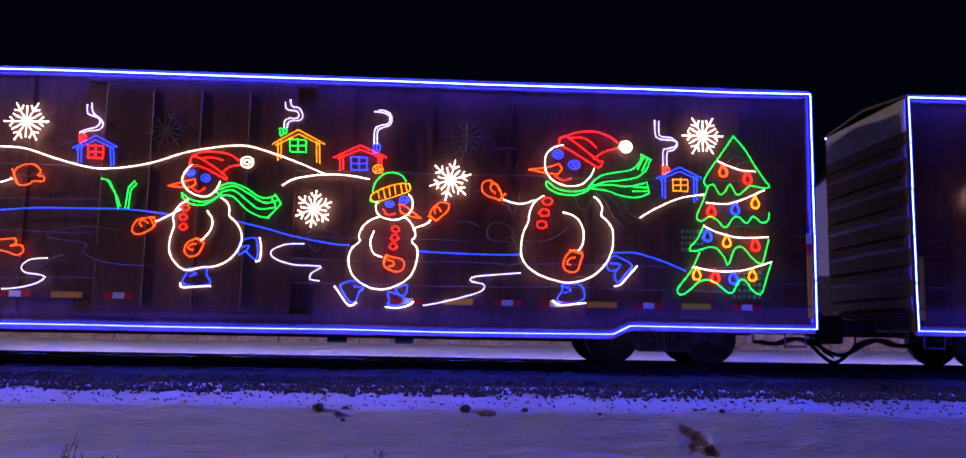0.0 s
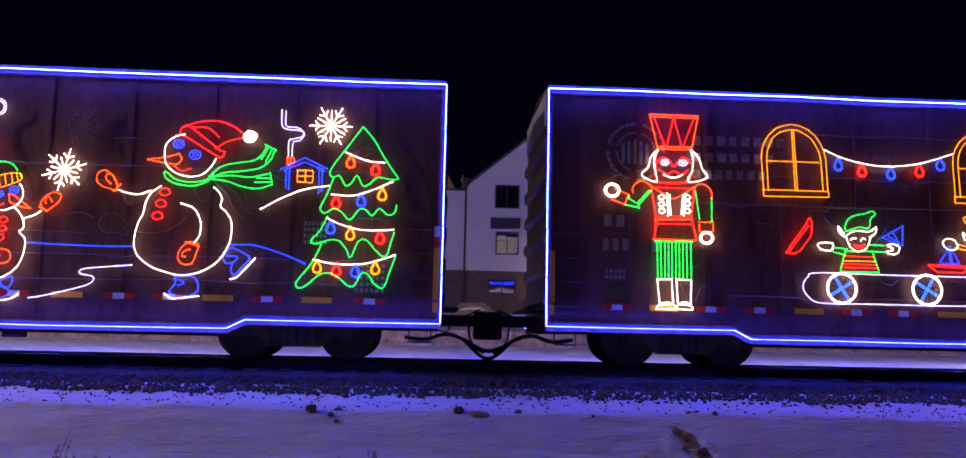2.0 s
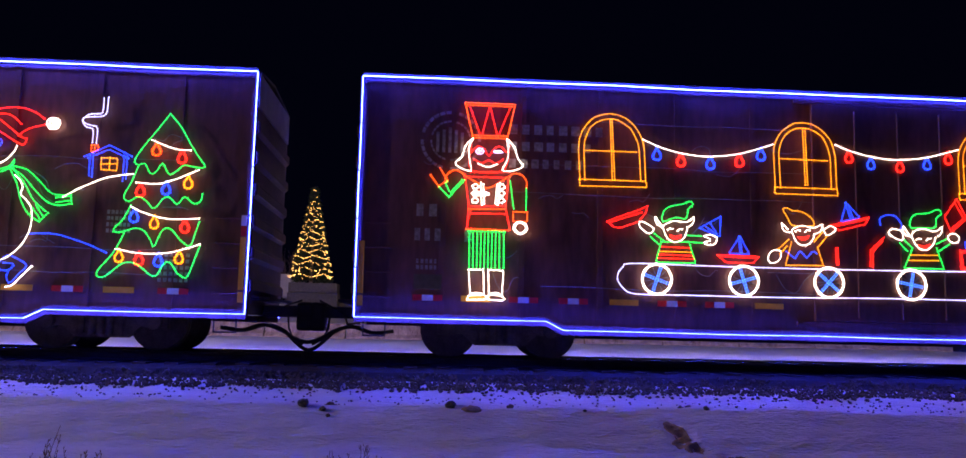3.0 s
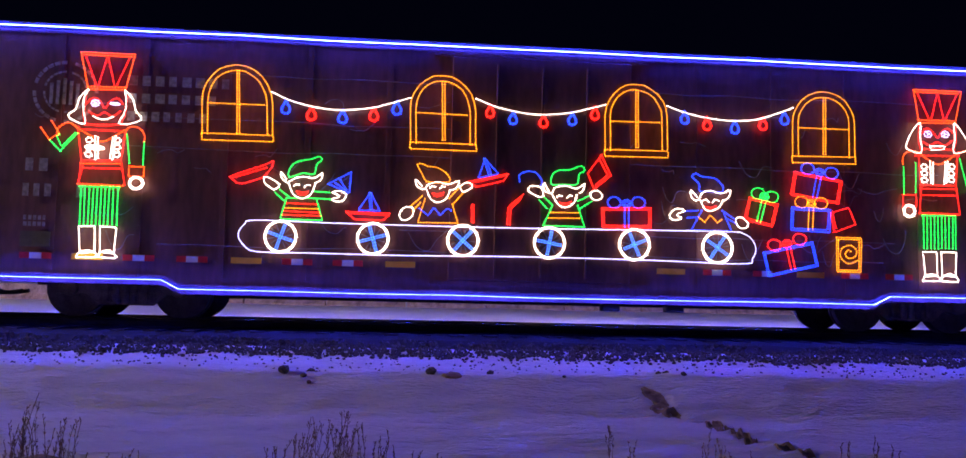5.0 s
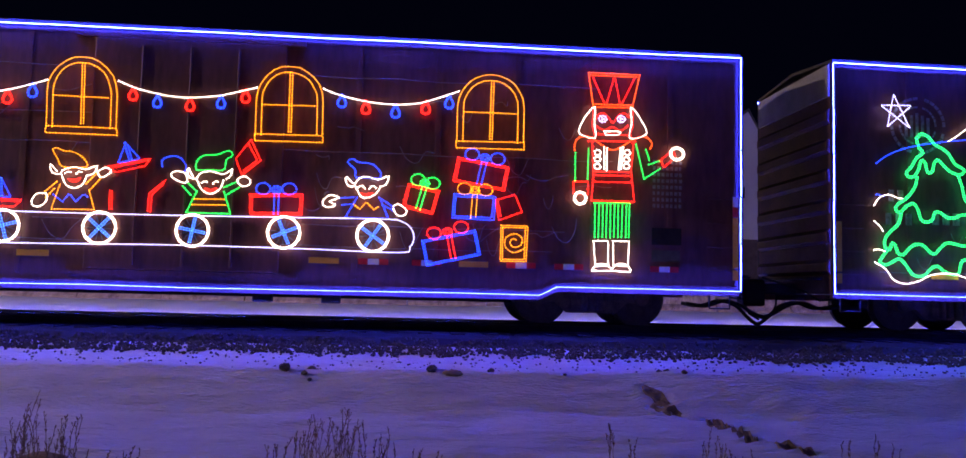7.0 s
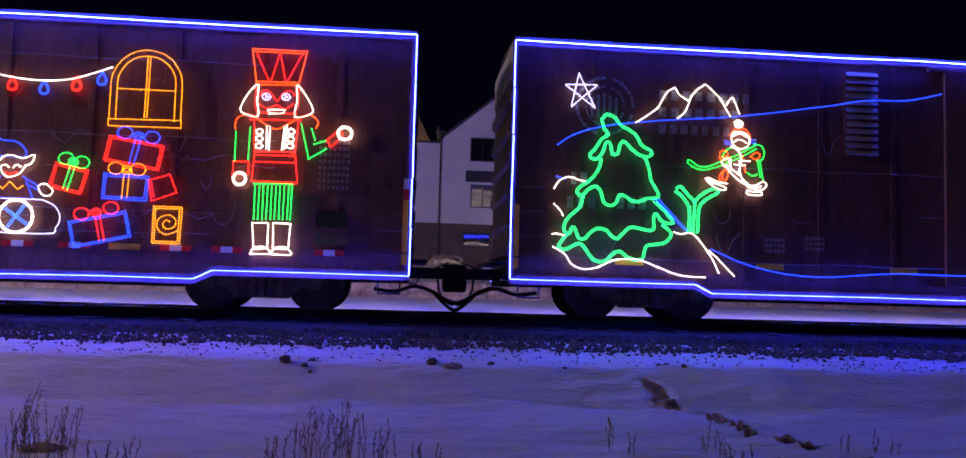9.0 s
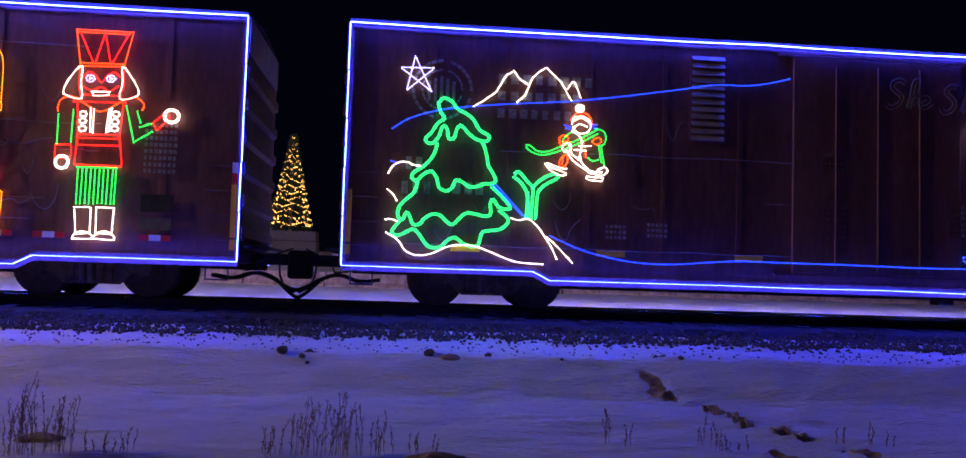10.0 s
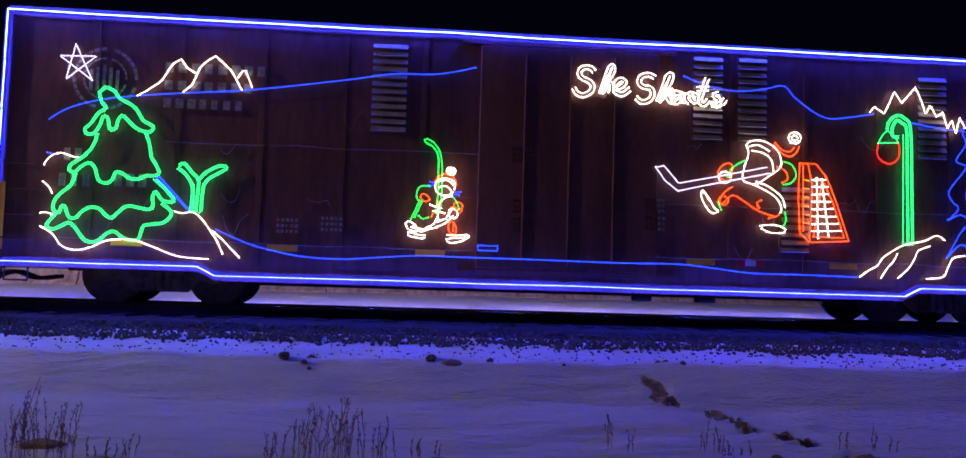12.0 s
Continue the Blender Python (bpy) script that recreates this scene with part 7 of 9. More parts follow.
goalie = figure(rink_car, "goalie_outline", (12.11, 1.48), "light rope goalie with a stick", [
    ("torso", (0.00, 0.00), [
        ("white", "C", [(-0.06, 1.32), (-0.10, 1.47), (0.04, 1.55), (0.26, 1.52), (0.44, 1.39), (0.51, 1.21), (0.47, 1.08), (0.32, 0.97), (0.10, 0.82), (-0.06, 0.82), (-0.16, 0.89), (-0.13, 1.10)]),
        ("white", "c", [(-0.09, 1.42), (0.10, 1.47), (0.31, 1.37)]),
        ("white", "c", [(0.01, 1.37), (0.21, 1.33), (0.34, 1.21), (0.38, 0.97)]),
        ("green", "c", [(-0.14, 1.19), (-0.27, 1.12), (-0.38, 1.01), (-0.43, 0.88)]),
        ("green", "c", [(0.51, 1.21), (0.69, 1.16), (0.77, 0.98), (0.66, 0.84), (0.51, 0.82)]),
        ("orange", "C", [(-0.35, 1.12), (-0.49, 1.11), (-0.59, 0.98), (-0.51, 0.86), (-0.38, 0.86)]),
        ("orange", "c", [(0.44, 1.11), (0.58, 1.05), (0.62, 0.91), (0.49, 0.84)]),
        ("white", "c", [(0.02, 0.80), (0.21, 0.72), (0.41, 0.60), (0.51, 0.45), (0.49, 0.30)]),
        ("white", "c", [(0.08, 0.85), (0.32, 0.76), (0.53, 0.59), (0.58, 0.40)]),
        ("white", "o", (-0.47, 0.90, 0.106, 0.096)),
    ]),
    ("cap", (0.00, 0.00), [
        ("orange", "c", [(0.37, 1.48), (0.53, 1.34), (0.66, 1.30), (0.77, 1.37), (0.83, 1.51)]),
        ("orange", "c", [(0.40, 1.52), (0.53, 1.40), (0.68, 1.39), (0.74, 1.50)]),
        ("white", "o", (0.74, 1.62, 0.108, 0.097)),
        ("white", "o", (0.74, 1.62, 0.054, 0.043)),
    ]),
    ("hockey_stick", (0.26, 1.05), [
        ("cool", "l", [(-1.91, -0.03), (-1.77, -0.00), (-1.52, -0.28), (-0.90, -0.15), (-0.00, 0.05)]),
        ("cool", "l", [(-1.91, -0.03), (-1.75, -0.25), (-1.53, -0.41), (-0.85, -0.25), (0.05, -0.05)]),
    ]),
    ("leg", (0.00, 0.00), [
        ("orange", "c", [(-0.34, 0.74), (-0.47, 0.65), (-0.55, 0.52), (-0.51, 0.45), (-0.34, 0.60), (-0.16, 0.53), (0.11, 0.36), (0.41, 0.27)]),
        ("orange", "o", (-0.49, 0.51, 0.085, 0.074)),
        ("white", "C", [(-0.85, 0.66), (-0.74, 0.54), (-0.64, 0.38), (-0.57, 0.33), (-0.68, 0.29), (-0.79, 0.40), (-0.87, 0.56)]),
        ("white", "c", [(-0.82, 0.64), (-0.70, 0.46)]),
        ("green", "l", [(-0.58, 0.48), (-0.51, 0.31)]),
    ]),
    ("leg", (0.00, 0.00), [
        ("orange", "c", [(0.13, 0.41), (0.09, 0.49), (0.17, 0.54)]),
        ("orange", "c", [(0.30, 0.24), (0.45, 0.29), (0.51, 0.35)]),
        ("green", "c", [(0.58, 0.35), (0.59, 0.18), (0.49, 0.07)]),
        ("white", "C", [(0.15, 0.10), (0.38, 0.13), (0.56, 0.09), (0.56, 0.01), (0.32, 0.00)]),
    ]),
])

made = figure(rink_car, "hockey_goal_outline", (13.24, 1.34), "orange-red light rope hockey goal with a pale net", [
    ("goal_frame", (0.00, 0.00), [
        ("orange", "L", [(-0.30, 1.33), (-0.01, 1.33), (0.18, 1.10), (0.35, 0.68), (0.57, 0.04), (-0.12, 0.00), (-0.29, 0.16), (-0.32, 0.76)]),
        ("orange", "l", [(-0.15, 1.31), (-0.08, 0.98), (-0.12, 0.02)]),
        ("orange", "L", [(-0.05, 0.10), (0.49, 0.09), (0.29, 0.68), (0.10, 1.07)]),
        ("orange", "l", [(-0.24, 1.29), (-0.23, 0.16)]),
    ]),
    ("net", (0.00, 0.00), [
        ("white", "l", [(-0.08, 1.06), (0.16, 1.07)]),
        ("white", "l", [(-0.08, 0.94), (0.20, 0.95)]),
        ("white", "l", [(-0.08, 0.81), (0.23, 0.83)]),
        ("white", "l", [(-0.08, 0.69), (0.28, 0.70)]),
        ("white", "l", [(-0.08, 0.56), (0.31, 0.58)]),
        ("white", "l", [(-0.08, 0.44), (0.36, 0.45)]),
        ("white", "l", [(-0.08, 0.31), (0.40, 0.33)]),
        ("white", "l", [(-0.08, 0.19), (0.43, 0.21)]),
        ("amber", "l", [(-0.23, 1.06), (-0.13, 1.04)]),
        ("amber", "l", [(-0.23, 0.91), (-0.13, 0.90)]),
        ("amber", "l", [(-0.23, 0.77), (-0.13, 0.75)]),
        ("amber", "l", [(-0.23, 0.62), (-0.13, 0.60)]),
        ("amber", "l", [(-0.23, 0.47), (-0.13, 0.46)]),
        ("amber", "l", [(-0.23, 0.33), (-0.13, 0.31)]),
        ("white", "l", [(-0.00, 1.09), (0.03, 0.07)]),
        ("white", "l", [(0.09, 1.07), (0.22, 0.07)]),
    ]),
])

made = figure(rink_car, "lamp_post_outline", (14.65, 1.35), "green light rope street lamp with a red globe", [
    ("post", (0.00, 0.00), [
        ("mint", "w", [(0.29, 0.01), (0.28, 1.04), (0.26, 1.99), (0.15, 2.18), (0.01, 2.22), (-0.13, 2.10), (-0.16, 1.95)]),
        ("mint", "w", [(0.21, 0.00), (0.20, 1.03), (0.19, 1.94), (0.11, 2.09), (0.01, 2.13), (-0.07, 2.00), (-0.05, 1.85), (0.08, 1.86)]),
        ("mint", "l", [(0.12, 0.00), (0.13, 1.93)]),
    ]),
    ("lantern", (0.00, 0.00), [
        ("mint", "L", [(-0.16, 1.95), (-0.25, 1.86), (-0.32, 1.73), (0.04, 1.75), (-0.05, 1.89)]),
        ("red", "c", [(-0.32, 1.71), (-0.34, 1.54), (-0.25, 1.42), (-0.10, 1.38), (0.04, 1.49), (0.06, 1.69), (0.02, 1.75)]),
    ]),
])

made = figure(rink_car, "hill_line", (14.92, 0.78), "white light rope snow hills", [
    ("hill_line", (0.00, 0.00), [
        ("white", "c", [(-0.91, 0.01), (-0.76, 0.12), (-0.60, 0.21), (-0.52, 0.33), (-0.32, 0.47), (-0.10, 0.58), (0.23, 0.65), (0.45, 0.75), (0.61, 0.67)]),
    ]),
    ("hill_line", (0.00, 0.00), [
        ("white", "c", [(-0.54, 0.00), (-0.43, 0.17), (-0.32, 0.29), (-0.24, 0.45)]),
    ]),
    ("hill_line", (0.00, 0.00), [
        ("white", "c", [(-0.24, 0.01), (-0.05, 0.18), (0.06, 0.35), (0.12, 0.48), (0.34, 0.57)]),
    ]),
    ("hill_line", (0.00, 0.00), [
        ("white", "c", [(0.28, 0.01), (0.56, 0.05), (0.67, 0.25), (0.76, 0.38), (0.98, 0.42)]),
    ]),
])

made = figure(rink_car, "mountain_line", (15.10, 3.30), "warm white light rope mountains", [
    ("mountain_line", (0.00, 0.00), [
        ("white", "l", [(-0.92, 0.30), (-0.85, 0.40), (-0.74, 0.34), (-0.66, 0.29), (-0.48, 0.68), (-0.35, 0.49), (-0.10, 0.77), (0.01, 0.54), (0.08, 0.32), (0.17, 0.47), (0.28, 0.28), (0.39, 0.36), (0.48, 0.10), (0.56, 0.23), (0.63, 0.00), (0.70, 0.28), (0.81, 0.09)]),
    ]),
])

made = figure(rink_car, "fir_tree_outline", (15.86, 1.15), "blue light rope fir tree", [
    ("fir_tree", (0.00, 0.00), [
        ("blue", "c", [(0.31, 2.90), (0.14, 2.52), (-0.01, 2.19), (0.05, 1.98), (-0.13, 1.68), (0.05, 1.58), (-0.18, 1.27), (-0.27, 1.11), (-0.18, 0.95), (-0.09, 0.87), (-0.20, 0.72), (-0.29, 0.65), (-0.05, 0.75), (0.09, 0.63), (-0.05, 0.45), (-0.14, 0.30), (-0.22, 0.16), (-0.31, 0.00)]),
        ("blue", "c", [(0.42, 2.91), (0.30, 2.36), (0.19, 1.93), (0.12, 1.50), (0.05, 1.07), (0.13, 0.65), (0.04, 0.22)]),
        ("blue", "c", [(-0.31, 0.00), (-0.05, 0.24), (0.17, 0.12), (0.40, 0.23)]),
    ]),
])

word_she = figure(rink_car, "script_sign", (6.79, 3.25), "warm white light rope lettering that reads She", [
    ("lettering", (0.00, 0.00), [
        ("white", "p", [(-0.17, 0.43), (-0.23, 0.48), (-0.36, 0.46), (-0.41, 0.37), (-0.35, 0.29), (-0.23, 0.25), (-0.16, 0.17), (-0.20, 0.07), (-0.33, 0.00), (-0.43, 0.04), (-0.48, 0.12)]),
        ("white", "p", [(-0.01, 0.08), (0.03, 0.26), (0.09, 0.50), (0.14, 0.55), (0.15, 0.46), (0.05, 0.26), (-0.00, 0.10), (0.07, 0.23), (0.13, 0.26), (0.16, 0.19), (0.14, 0.10)]),
        ("white", "p", [(0.20, 0.19), (0.30, 0.22), (0.37, 0.31), (0.28, 0.34), (0.22, 0.26), (0.23, 0.13), (0.35, 0.10), (0.47, 0.21)]),
    ]),
])

word_skates = figure(rink_car, "script_sign", (8.19, 3.44), "warm white light rope lettering in script", [
    ("letter", (0.00, 0.00), [
        ("white", "p", [(-0.48, 0.43), (-0.57, 0.47), (-0.69, 0.44), (-0.74, 0.34), (-0.67, 0.26), (-0.54, 0.24), (-0.50, 0.15), (-0.56, 0.04), (-0.69, 0.00), (-0.78, 0.07)]),
    ]),
    ("letter", (-0.25, 0.33), [
        ("white", "p", [(-0.14, -0.24), (-0.08, -0.05), (-0.02, 0.19), (0.04, 0.23), (0.04, 0.13), (-0.06, -0.07), (-0.12, -0.22), (0.00, -0.07), (0.09, -0.04), (0.01, -0.13), (0.09, -0.23), (0.16, -0.12)]),
    ]),
    ("letter", (0.02, 0.21), [
        ("white", "p", [(0.04, 0.07), (-0.07, 0.09), (-0.11, -0.02), (-0.05, -0.08), (0.04, 0.01), (0.06, 0.09), (0.06, -0.05), (0.12, -0.01)]),
    ]),
    ("letter", (0.25, 0.36), [
        ("white", "p", [(0.02, 0.22), (-0.04, 0.00), (-0.07, -0.16), (0.00, -0.22), (0.09, -0.11)]),
        ("white", "p", [(-0.13, 0.03), (0.08, 0.06)]),
    ]),
    ("letter", (0.42, 0.24), [
        ("white", "p", [(-0.08, -0.01), (0.03, 0.02), (0.05, 0.08), (-0.04, 0.10), (-0.08, -0.01), (-0.02, -0.09), (0.09, -0.02)]),
    ]),
    ("letter", (0.63, 0.26), [
        ("white", "p", [(-0.01, 0.11), (-0.08, 0.07), (0.01, -0.01), (-0.01, -0.10), (-0.10, -0.08), (0.06, -0.05), (0.12, 0.04)]),
    ]),
])

made = figure(rink_car, "script_sign", (9.57, 3.62), "unlit light rope lettering that reads She", [
    ("lettering", (0.00, 0.00), [
        ("unlit", "p", [(-0.10, 0.44), (-0.19, 0.49), (-0.31, 0.44), (-0.33, 0.35), (-0.25, 0.28), (-0.16, 0.20), (-0.22, 0.07), (-0.37, 0.00), (-0.45, 0.08)]),
        ("unlit", "p", [(-0.05, 0.02), (0.02, 0.23), (0.06, 0.44), (0.14, 0.50), (0.11, 0.34), (0.01, 0.15), (-0.03, 0.02), (0.05, 0.14), (0.13, 0.15), (0.11, 0.04)]),
        ("unlit", "p", [(0.17, 0.09), (0.30, 0.12), (0.32, 0.20), (0.21, 0.19), (0.17, 0.09), (0.26, 0.03), (0.40, 0.14)]),
    ]),
])

made = figure(rink_car, "script_sign", (10.88, 3.58), "unlit light rope lettering that reads Shoots", [
    ("lettering", (0.00, 0.00), [
        ("unlit", "p", [(-0.46, 0.44), (-0.54, 0.47), (-0.64, 0.42), (-0.66, 0.34), (-0.58, 0.28), (-0.51, 0.18), (-0.57, 0.05), (-0.70, 0.00), (-0.76, 0.08)]),
        ("unlit", "p", [(-0.39, 0.03), (-0.30, 0.24), (-0.24, 0.46), (-0.16, 0.51), (-0.20, 0.34), (-0.30, 0.17), (-0.36, 0.03), (-0.26, 0.17), (-0.20, 0.15), (-0.22, 0.02), (-0.15, 0.07)]),
        ("unlit", "p", [(-0.03, 0.18), (-0.11, 0.15), (-0.13, 0.05), (-0.05, 0.01), (0.02, 0.10), (-0.03, 0.18), (0.06, 0.12)]),
        ("unlit", "p", [(0.18, 0.19), (0.10, 0.14), (0.08, 0.04), (0.16, 0.02), (0.23, 0.11), (0.18, 0.19), (0.27, 0.13)]),
        ("unlit", "p", [(0.44, 0.45), (0.37, 0.22), (0.33, 0.06), (0.42, 0.01), (0.48, 0.10)]),
        ("unlit", "p", [(0.29, 0.26), (0.52, 0.29)]),
        ("unlit", "p", [(0.63, 0.21), (0.55, 0.14), (0.65, 0.09), (0.63, 0.00), (0.53, 0.02), (0.68, 0.03), (0.78, 0.11)]),
    ]),
])

made = figure(snow_car, "snowflake", (7.50, 3.64), "unlit light rope snowflake on the brown side", [
    ("snowflake", (0.00, 0.00), [
        ("unlit", "f", (0.00, 0.00, 0.353, 10)),
    ]),
])

made = figure(snow_car, "snowflake", (12.37, 3.67), "unlit light rope snowflake on the brown side", [
    ("snowflake", (0.00, 0.00), [
        ("unlit", "f", (0.00, 0.00, 0.366, 0)),
    ]),
])

def burst(rays):
    """Arcs that spray from a centre and droop."""
    out = []
    for k in range(rays):
        a = math.tau * (k + 0.3) / rays
        reach = 0.46 + 0.06 * math.sin(5.0 * k)
        fall = 0.10 + 0.08 * abs(math.cos(a))
        out.append(("red", "c", [(reach * u * math.cos(a), reach * u * math.sin(a) + 0.09 * u - fall * u * u * 1.5) for u in (0.2, 0.45, 0.7, 1.0)]))
    return out


firework = figure(rink_car, "firework_outline", (5.68, 3.54), "red light rope firework of drooping arcs", [("firework", (0.00, 0.00), burst(19))])

made = figure(snow_car, "snowman_arm_outline", (13.18, 1.91), "unlit light rope mitten on the brown side", [
    ("mitten", (0.00, 0.00), [
        ("unlit", "C", [(-0.45, 0.18), (-0.37, 0.33), (-0.20, 0.34), (-0.07, 0.27), (-0.02, 0.16), (-0.07, 0.11), (0.01, 0.08), (-0.03, 0.00), (-0.16, 0.05), (-0.24, 0.04), (-0.39, 0.06)]),
        ("unlit", "c", [(0.06, 0.08), (0.36, 0.05), (0.66, 0.12), (0.92, 0.33)]),
    ]),
])

made = figure(snow_car, "snowman_scarf_outline", (14.87, 2.20), "unlit light rope scarf on the brown side", [
    ("scarf", (0.00, 0.00), [
        ("unlit", "c", [(-0.38, 0.62), (-0.17, 0.42), (-0.07, 0.22), (0.14, 0.00)]),
        ("unlit", "c", [(-0.32, 0.67), (-0.02, 0.43), (0.09, 0.22), (0.29, 0.08)]),
        ("unlit", "c", [(-0.27, 0.69), (0.09, 0.48), (0.19, 0.28), (0.44, 0.15)]),
    ]),
])

made = figure(snow_car, "ice_swirl", (6.47, 1.44), "unlit light rope skate track on the brown side", [
    ("ice_swirl", (0.00, 0.00), [
        ("unlit", "c", [(0.41, 0.54), (-0.03, 0.60), (-0.51, 0.55), (-0.73, 0.46), (-0.59, 0.39), (-0.11, 0.33), (-0.15, 0.20), (0.15, 0.05), (0.59, 0.00), (0.97, 0.00)]),
    ]),
])


# ---- fittings on the cars' sides ----
AMBER_TAPE = mottled("amber_reflective_tape", (0.85, 0.42, 0.03), (0.95, 0.52, 0.05), 0.35, 9, 80, 0.05, 0.002)
RED_TAPE = mottled("red_reflective_tape", (0.6, 0.02, 0.02), (0.75, 0.05, 0.04), 0.35, 9, 80, 0.05, 0.002)
WHITE_TAPE = mottled("white_reflective_tape", (0.7, 0.68, 0.64), (0.85, 0.84, 0.8), 0.35, 9, 80, 0.05, 0.002)
STENCIL = mottled("faded_white_stencil", (0.16, 0.13, 0.12), (0.55, 0.51, 0.48), 0.6, 14, 90, 0.1, 0.002)
PLATE = mottled("dull_metal_plate", (0.10, 0.09, 0.05), (0.18, 0.16, 0.09), 0.5, 9, 60, 0.1, 0.003)
LOUVRE = mottled("grey_louvre_steel", (0.3, 0.26, 0.23), (0.5, 0.45, 0.4), 0.4, 6, 50, 0.1, 0.004, 0.2)


def plate(name, car, x0, x1, z0, z1, mat, label="", y=-0.004, deep=0.012):
    bm = bmesh.new()
    box(bm, x0, x1, y, y + deep, z0, z1)
    return part(name, bm, mat, car, label)


def tape(car, kind, x, z, y=0.04):
    if kind == "amber":
        plate("reflector", car, x - 0.24, x + 0.24, z - 0.048, z + 0.048, AMBER_TAPE, "amber reflective strip", y)
        return
    mid = plate("reflector", car, x - 0.09, x + 0.09, z - 0.048, z + 0.048, WHITE_TAPE, "red and white reflective strip", y)
    for a, b in ((-0.24, -0.092), (0.092, 0.24)):
        bm = bmesh.new()
        box(bm, x + a, x + b, y, y + 0.012, z - 0.048, z + 0.048)
        part("red_strip", bm, RED_TAPE, mid)


for car, kind, xs in (
    (snow_car, "red", (5.29, 6.91, 11.47, 13.09, 13.87, 15.41, 17.04)), (snow_car, "amber", (6.09, 12.29, 14.64, 16.20)),
    (shop_car, "red", (1.17, 2.73, 3.55, 5.19, 5.99, 12.10, 12.96, 14.50, 15.29, 16.90)), (shop_car, "amber", (1.95, 4.39, 6.83, 11.31, 13.72)),
    (rink_car, "red", (12.13,)), (rink_car, "amber", (1.99, 4.40, 6.76, 11.27, 13.75)),
):
    for x in xs:
        tape(car, kind, x, 0.955, -0.004 if car == snow_car and 6.4 < x < 9.7 else 0.032)
for car in (snow_car, shop_car, rink_car):
    for x in (0.09, LENGTH - 0.09):
        for z0, z1 in ((0.80, 0.97), (1.0, 1.85)):
            plate("corner_reflector", car, x - 0.045, x + 0.045, z0, z1, AMBER_TAPE, "amber reflective strip")
    x = LENGTH - 0.09
    plate("corner_reflector", car, x - 0.045, x + 0.045, 1.86, 2.02, RED_TAPE, "red reflective strip")
    plate("corner_reflector", car, x - 0.045, x + 0.045, 2.03, 2.2, WHITE_TAPE, "white reflective strip")


def bars(car, x0, x1, z0, z1, n, seed):
    """Stencilled marks as plain bars of the letters' size."""
    rng = random.Random(seed)
    w = (x1 - x0) / n
    for k in range(n):
        a = x0 + k * w
        bm = bmesh.new()
        box(bm, a, a + w * rng.uniform(0.5, 0.72), 0.0, 0.010, z0, z1)
        part("stencil_mark", bm, STENCIL, car, "faded white stencilled bar")


def emblem(car, x, z):
    bm = bmesh.new()
    for r, w in ((0.50, 0.05), (0.34, 0.03)):
        for k in range(28):
            if k % 7 == 6:
                continue
            a, b = k * math.tau / 28, (k + 0.8) * math.tau / 28
            q = [(x + rr * math.cos(t), z + rr * math.sin(t)) for rr, t in ((r, a), (r, b), (r - w, b), (r - w, a))]
            f = [bm.verts.new((u, 0.012, v)) for u, v in q]
            g = [bm.verts.new((u, 0.02, v)) for u, v in q]
            bm.faces.new(f)
            for i in range(4):
                bm.faces.new((f[i], g[i], g[(i + 1) % 4], f[(i + 1) % 4]))
    for k in range(5):
        box(bm, x - 0.24 + k * 0.1, x - 0.19 + k * 0.1, 0.012, 0.02, z - 0.2, z + 0.22 - 0.04 * abs(k - 2))
    bmesh.ops.recalc_face_normals(bm, faces=bm.faces)
    part("emblem", bm, STENCIL, car, "faded round emblem of plain rings and bars")


for car, dx in ((shop_car, 0.0), (rink_car, 0.05)):
    emblem(car, 1.48 + dx, 3.55)
    for i, (z0, z1, x1, n) in enumerate(((3.70, 3.86, 4.1, 8), (3.42, 3.57, 3.9, 7), (3.13, 3.28, 3.75, 7))):
        bars(car, 2.45, x1, z0, z1, n, 10 + i)
bars(shop_car, 0.95, 1.36, 2.28, 2.48, 2, 3)
bars(shop_car, 0.93, 1.42, 1.88, 2.08, 3, 4)
bars(shop_car, 1.74, 1.94, 1.88, 2.08, 1, 6)
bars(rink_car, 0.92, 1.46, 1.82, 2.02, 3, 4)
bars(rink_car, 1.76, 2.31, 1.84, 2.05, 3, 5)
bars(rink_car, 0.98, 1.3, 2.22, 2.42, 2, 3)
for k in range(2):
    bars(shop_car, 0.97, 1.33, 1.41 + k * 0.1, 1.48 + k * 0.1, 5, 20 + k)
plate("data_plate", shop_car, 0.94, 1.39, 1.09, 1.33, PLATE, "dull data plate")
for k in range(8):
    bars(shop_car, 16.68, 17.2, 1.98 + k * 0.105, 2.04 + k * 0.105, 7, 30 + k)
plate("data_plate", shop_car, 16.67, 17.17, 1.36, 1.64, STEEL_DARK, "black data plate")
plate("data_plate", shop_car, 16.67, 17.15, 1.08, 1.27, PLATE, "dull data plate")
for k in range(4):
    bars(snow_car, 15.95, 16.34, 1.86 + k * 0.1, 1.92 + k * 0.1, 6, 50 + k)
for k in range(5):
    bars(snow_car, 16.8, 17.3, 1.1 + k * 0.1, 1.16 + k * 0.1, 6, 60 + k)
for k, (x, z) in enumerate(((4.3, 1.2), (8.05, 2.5), (8.1, 1.65), (8.1, 1.35), (10.3, 1.45), (10.3, 1.75), (5.0, 1.25))):
    for i in range(3):
        bars(rink_car, x, x + 0.36, z + 0.09 * i, z + 0.05 + 0.09 * i, 5, 70 + k * 3 + i)

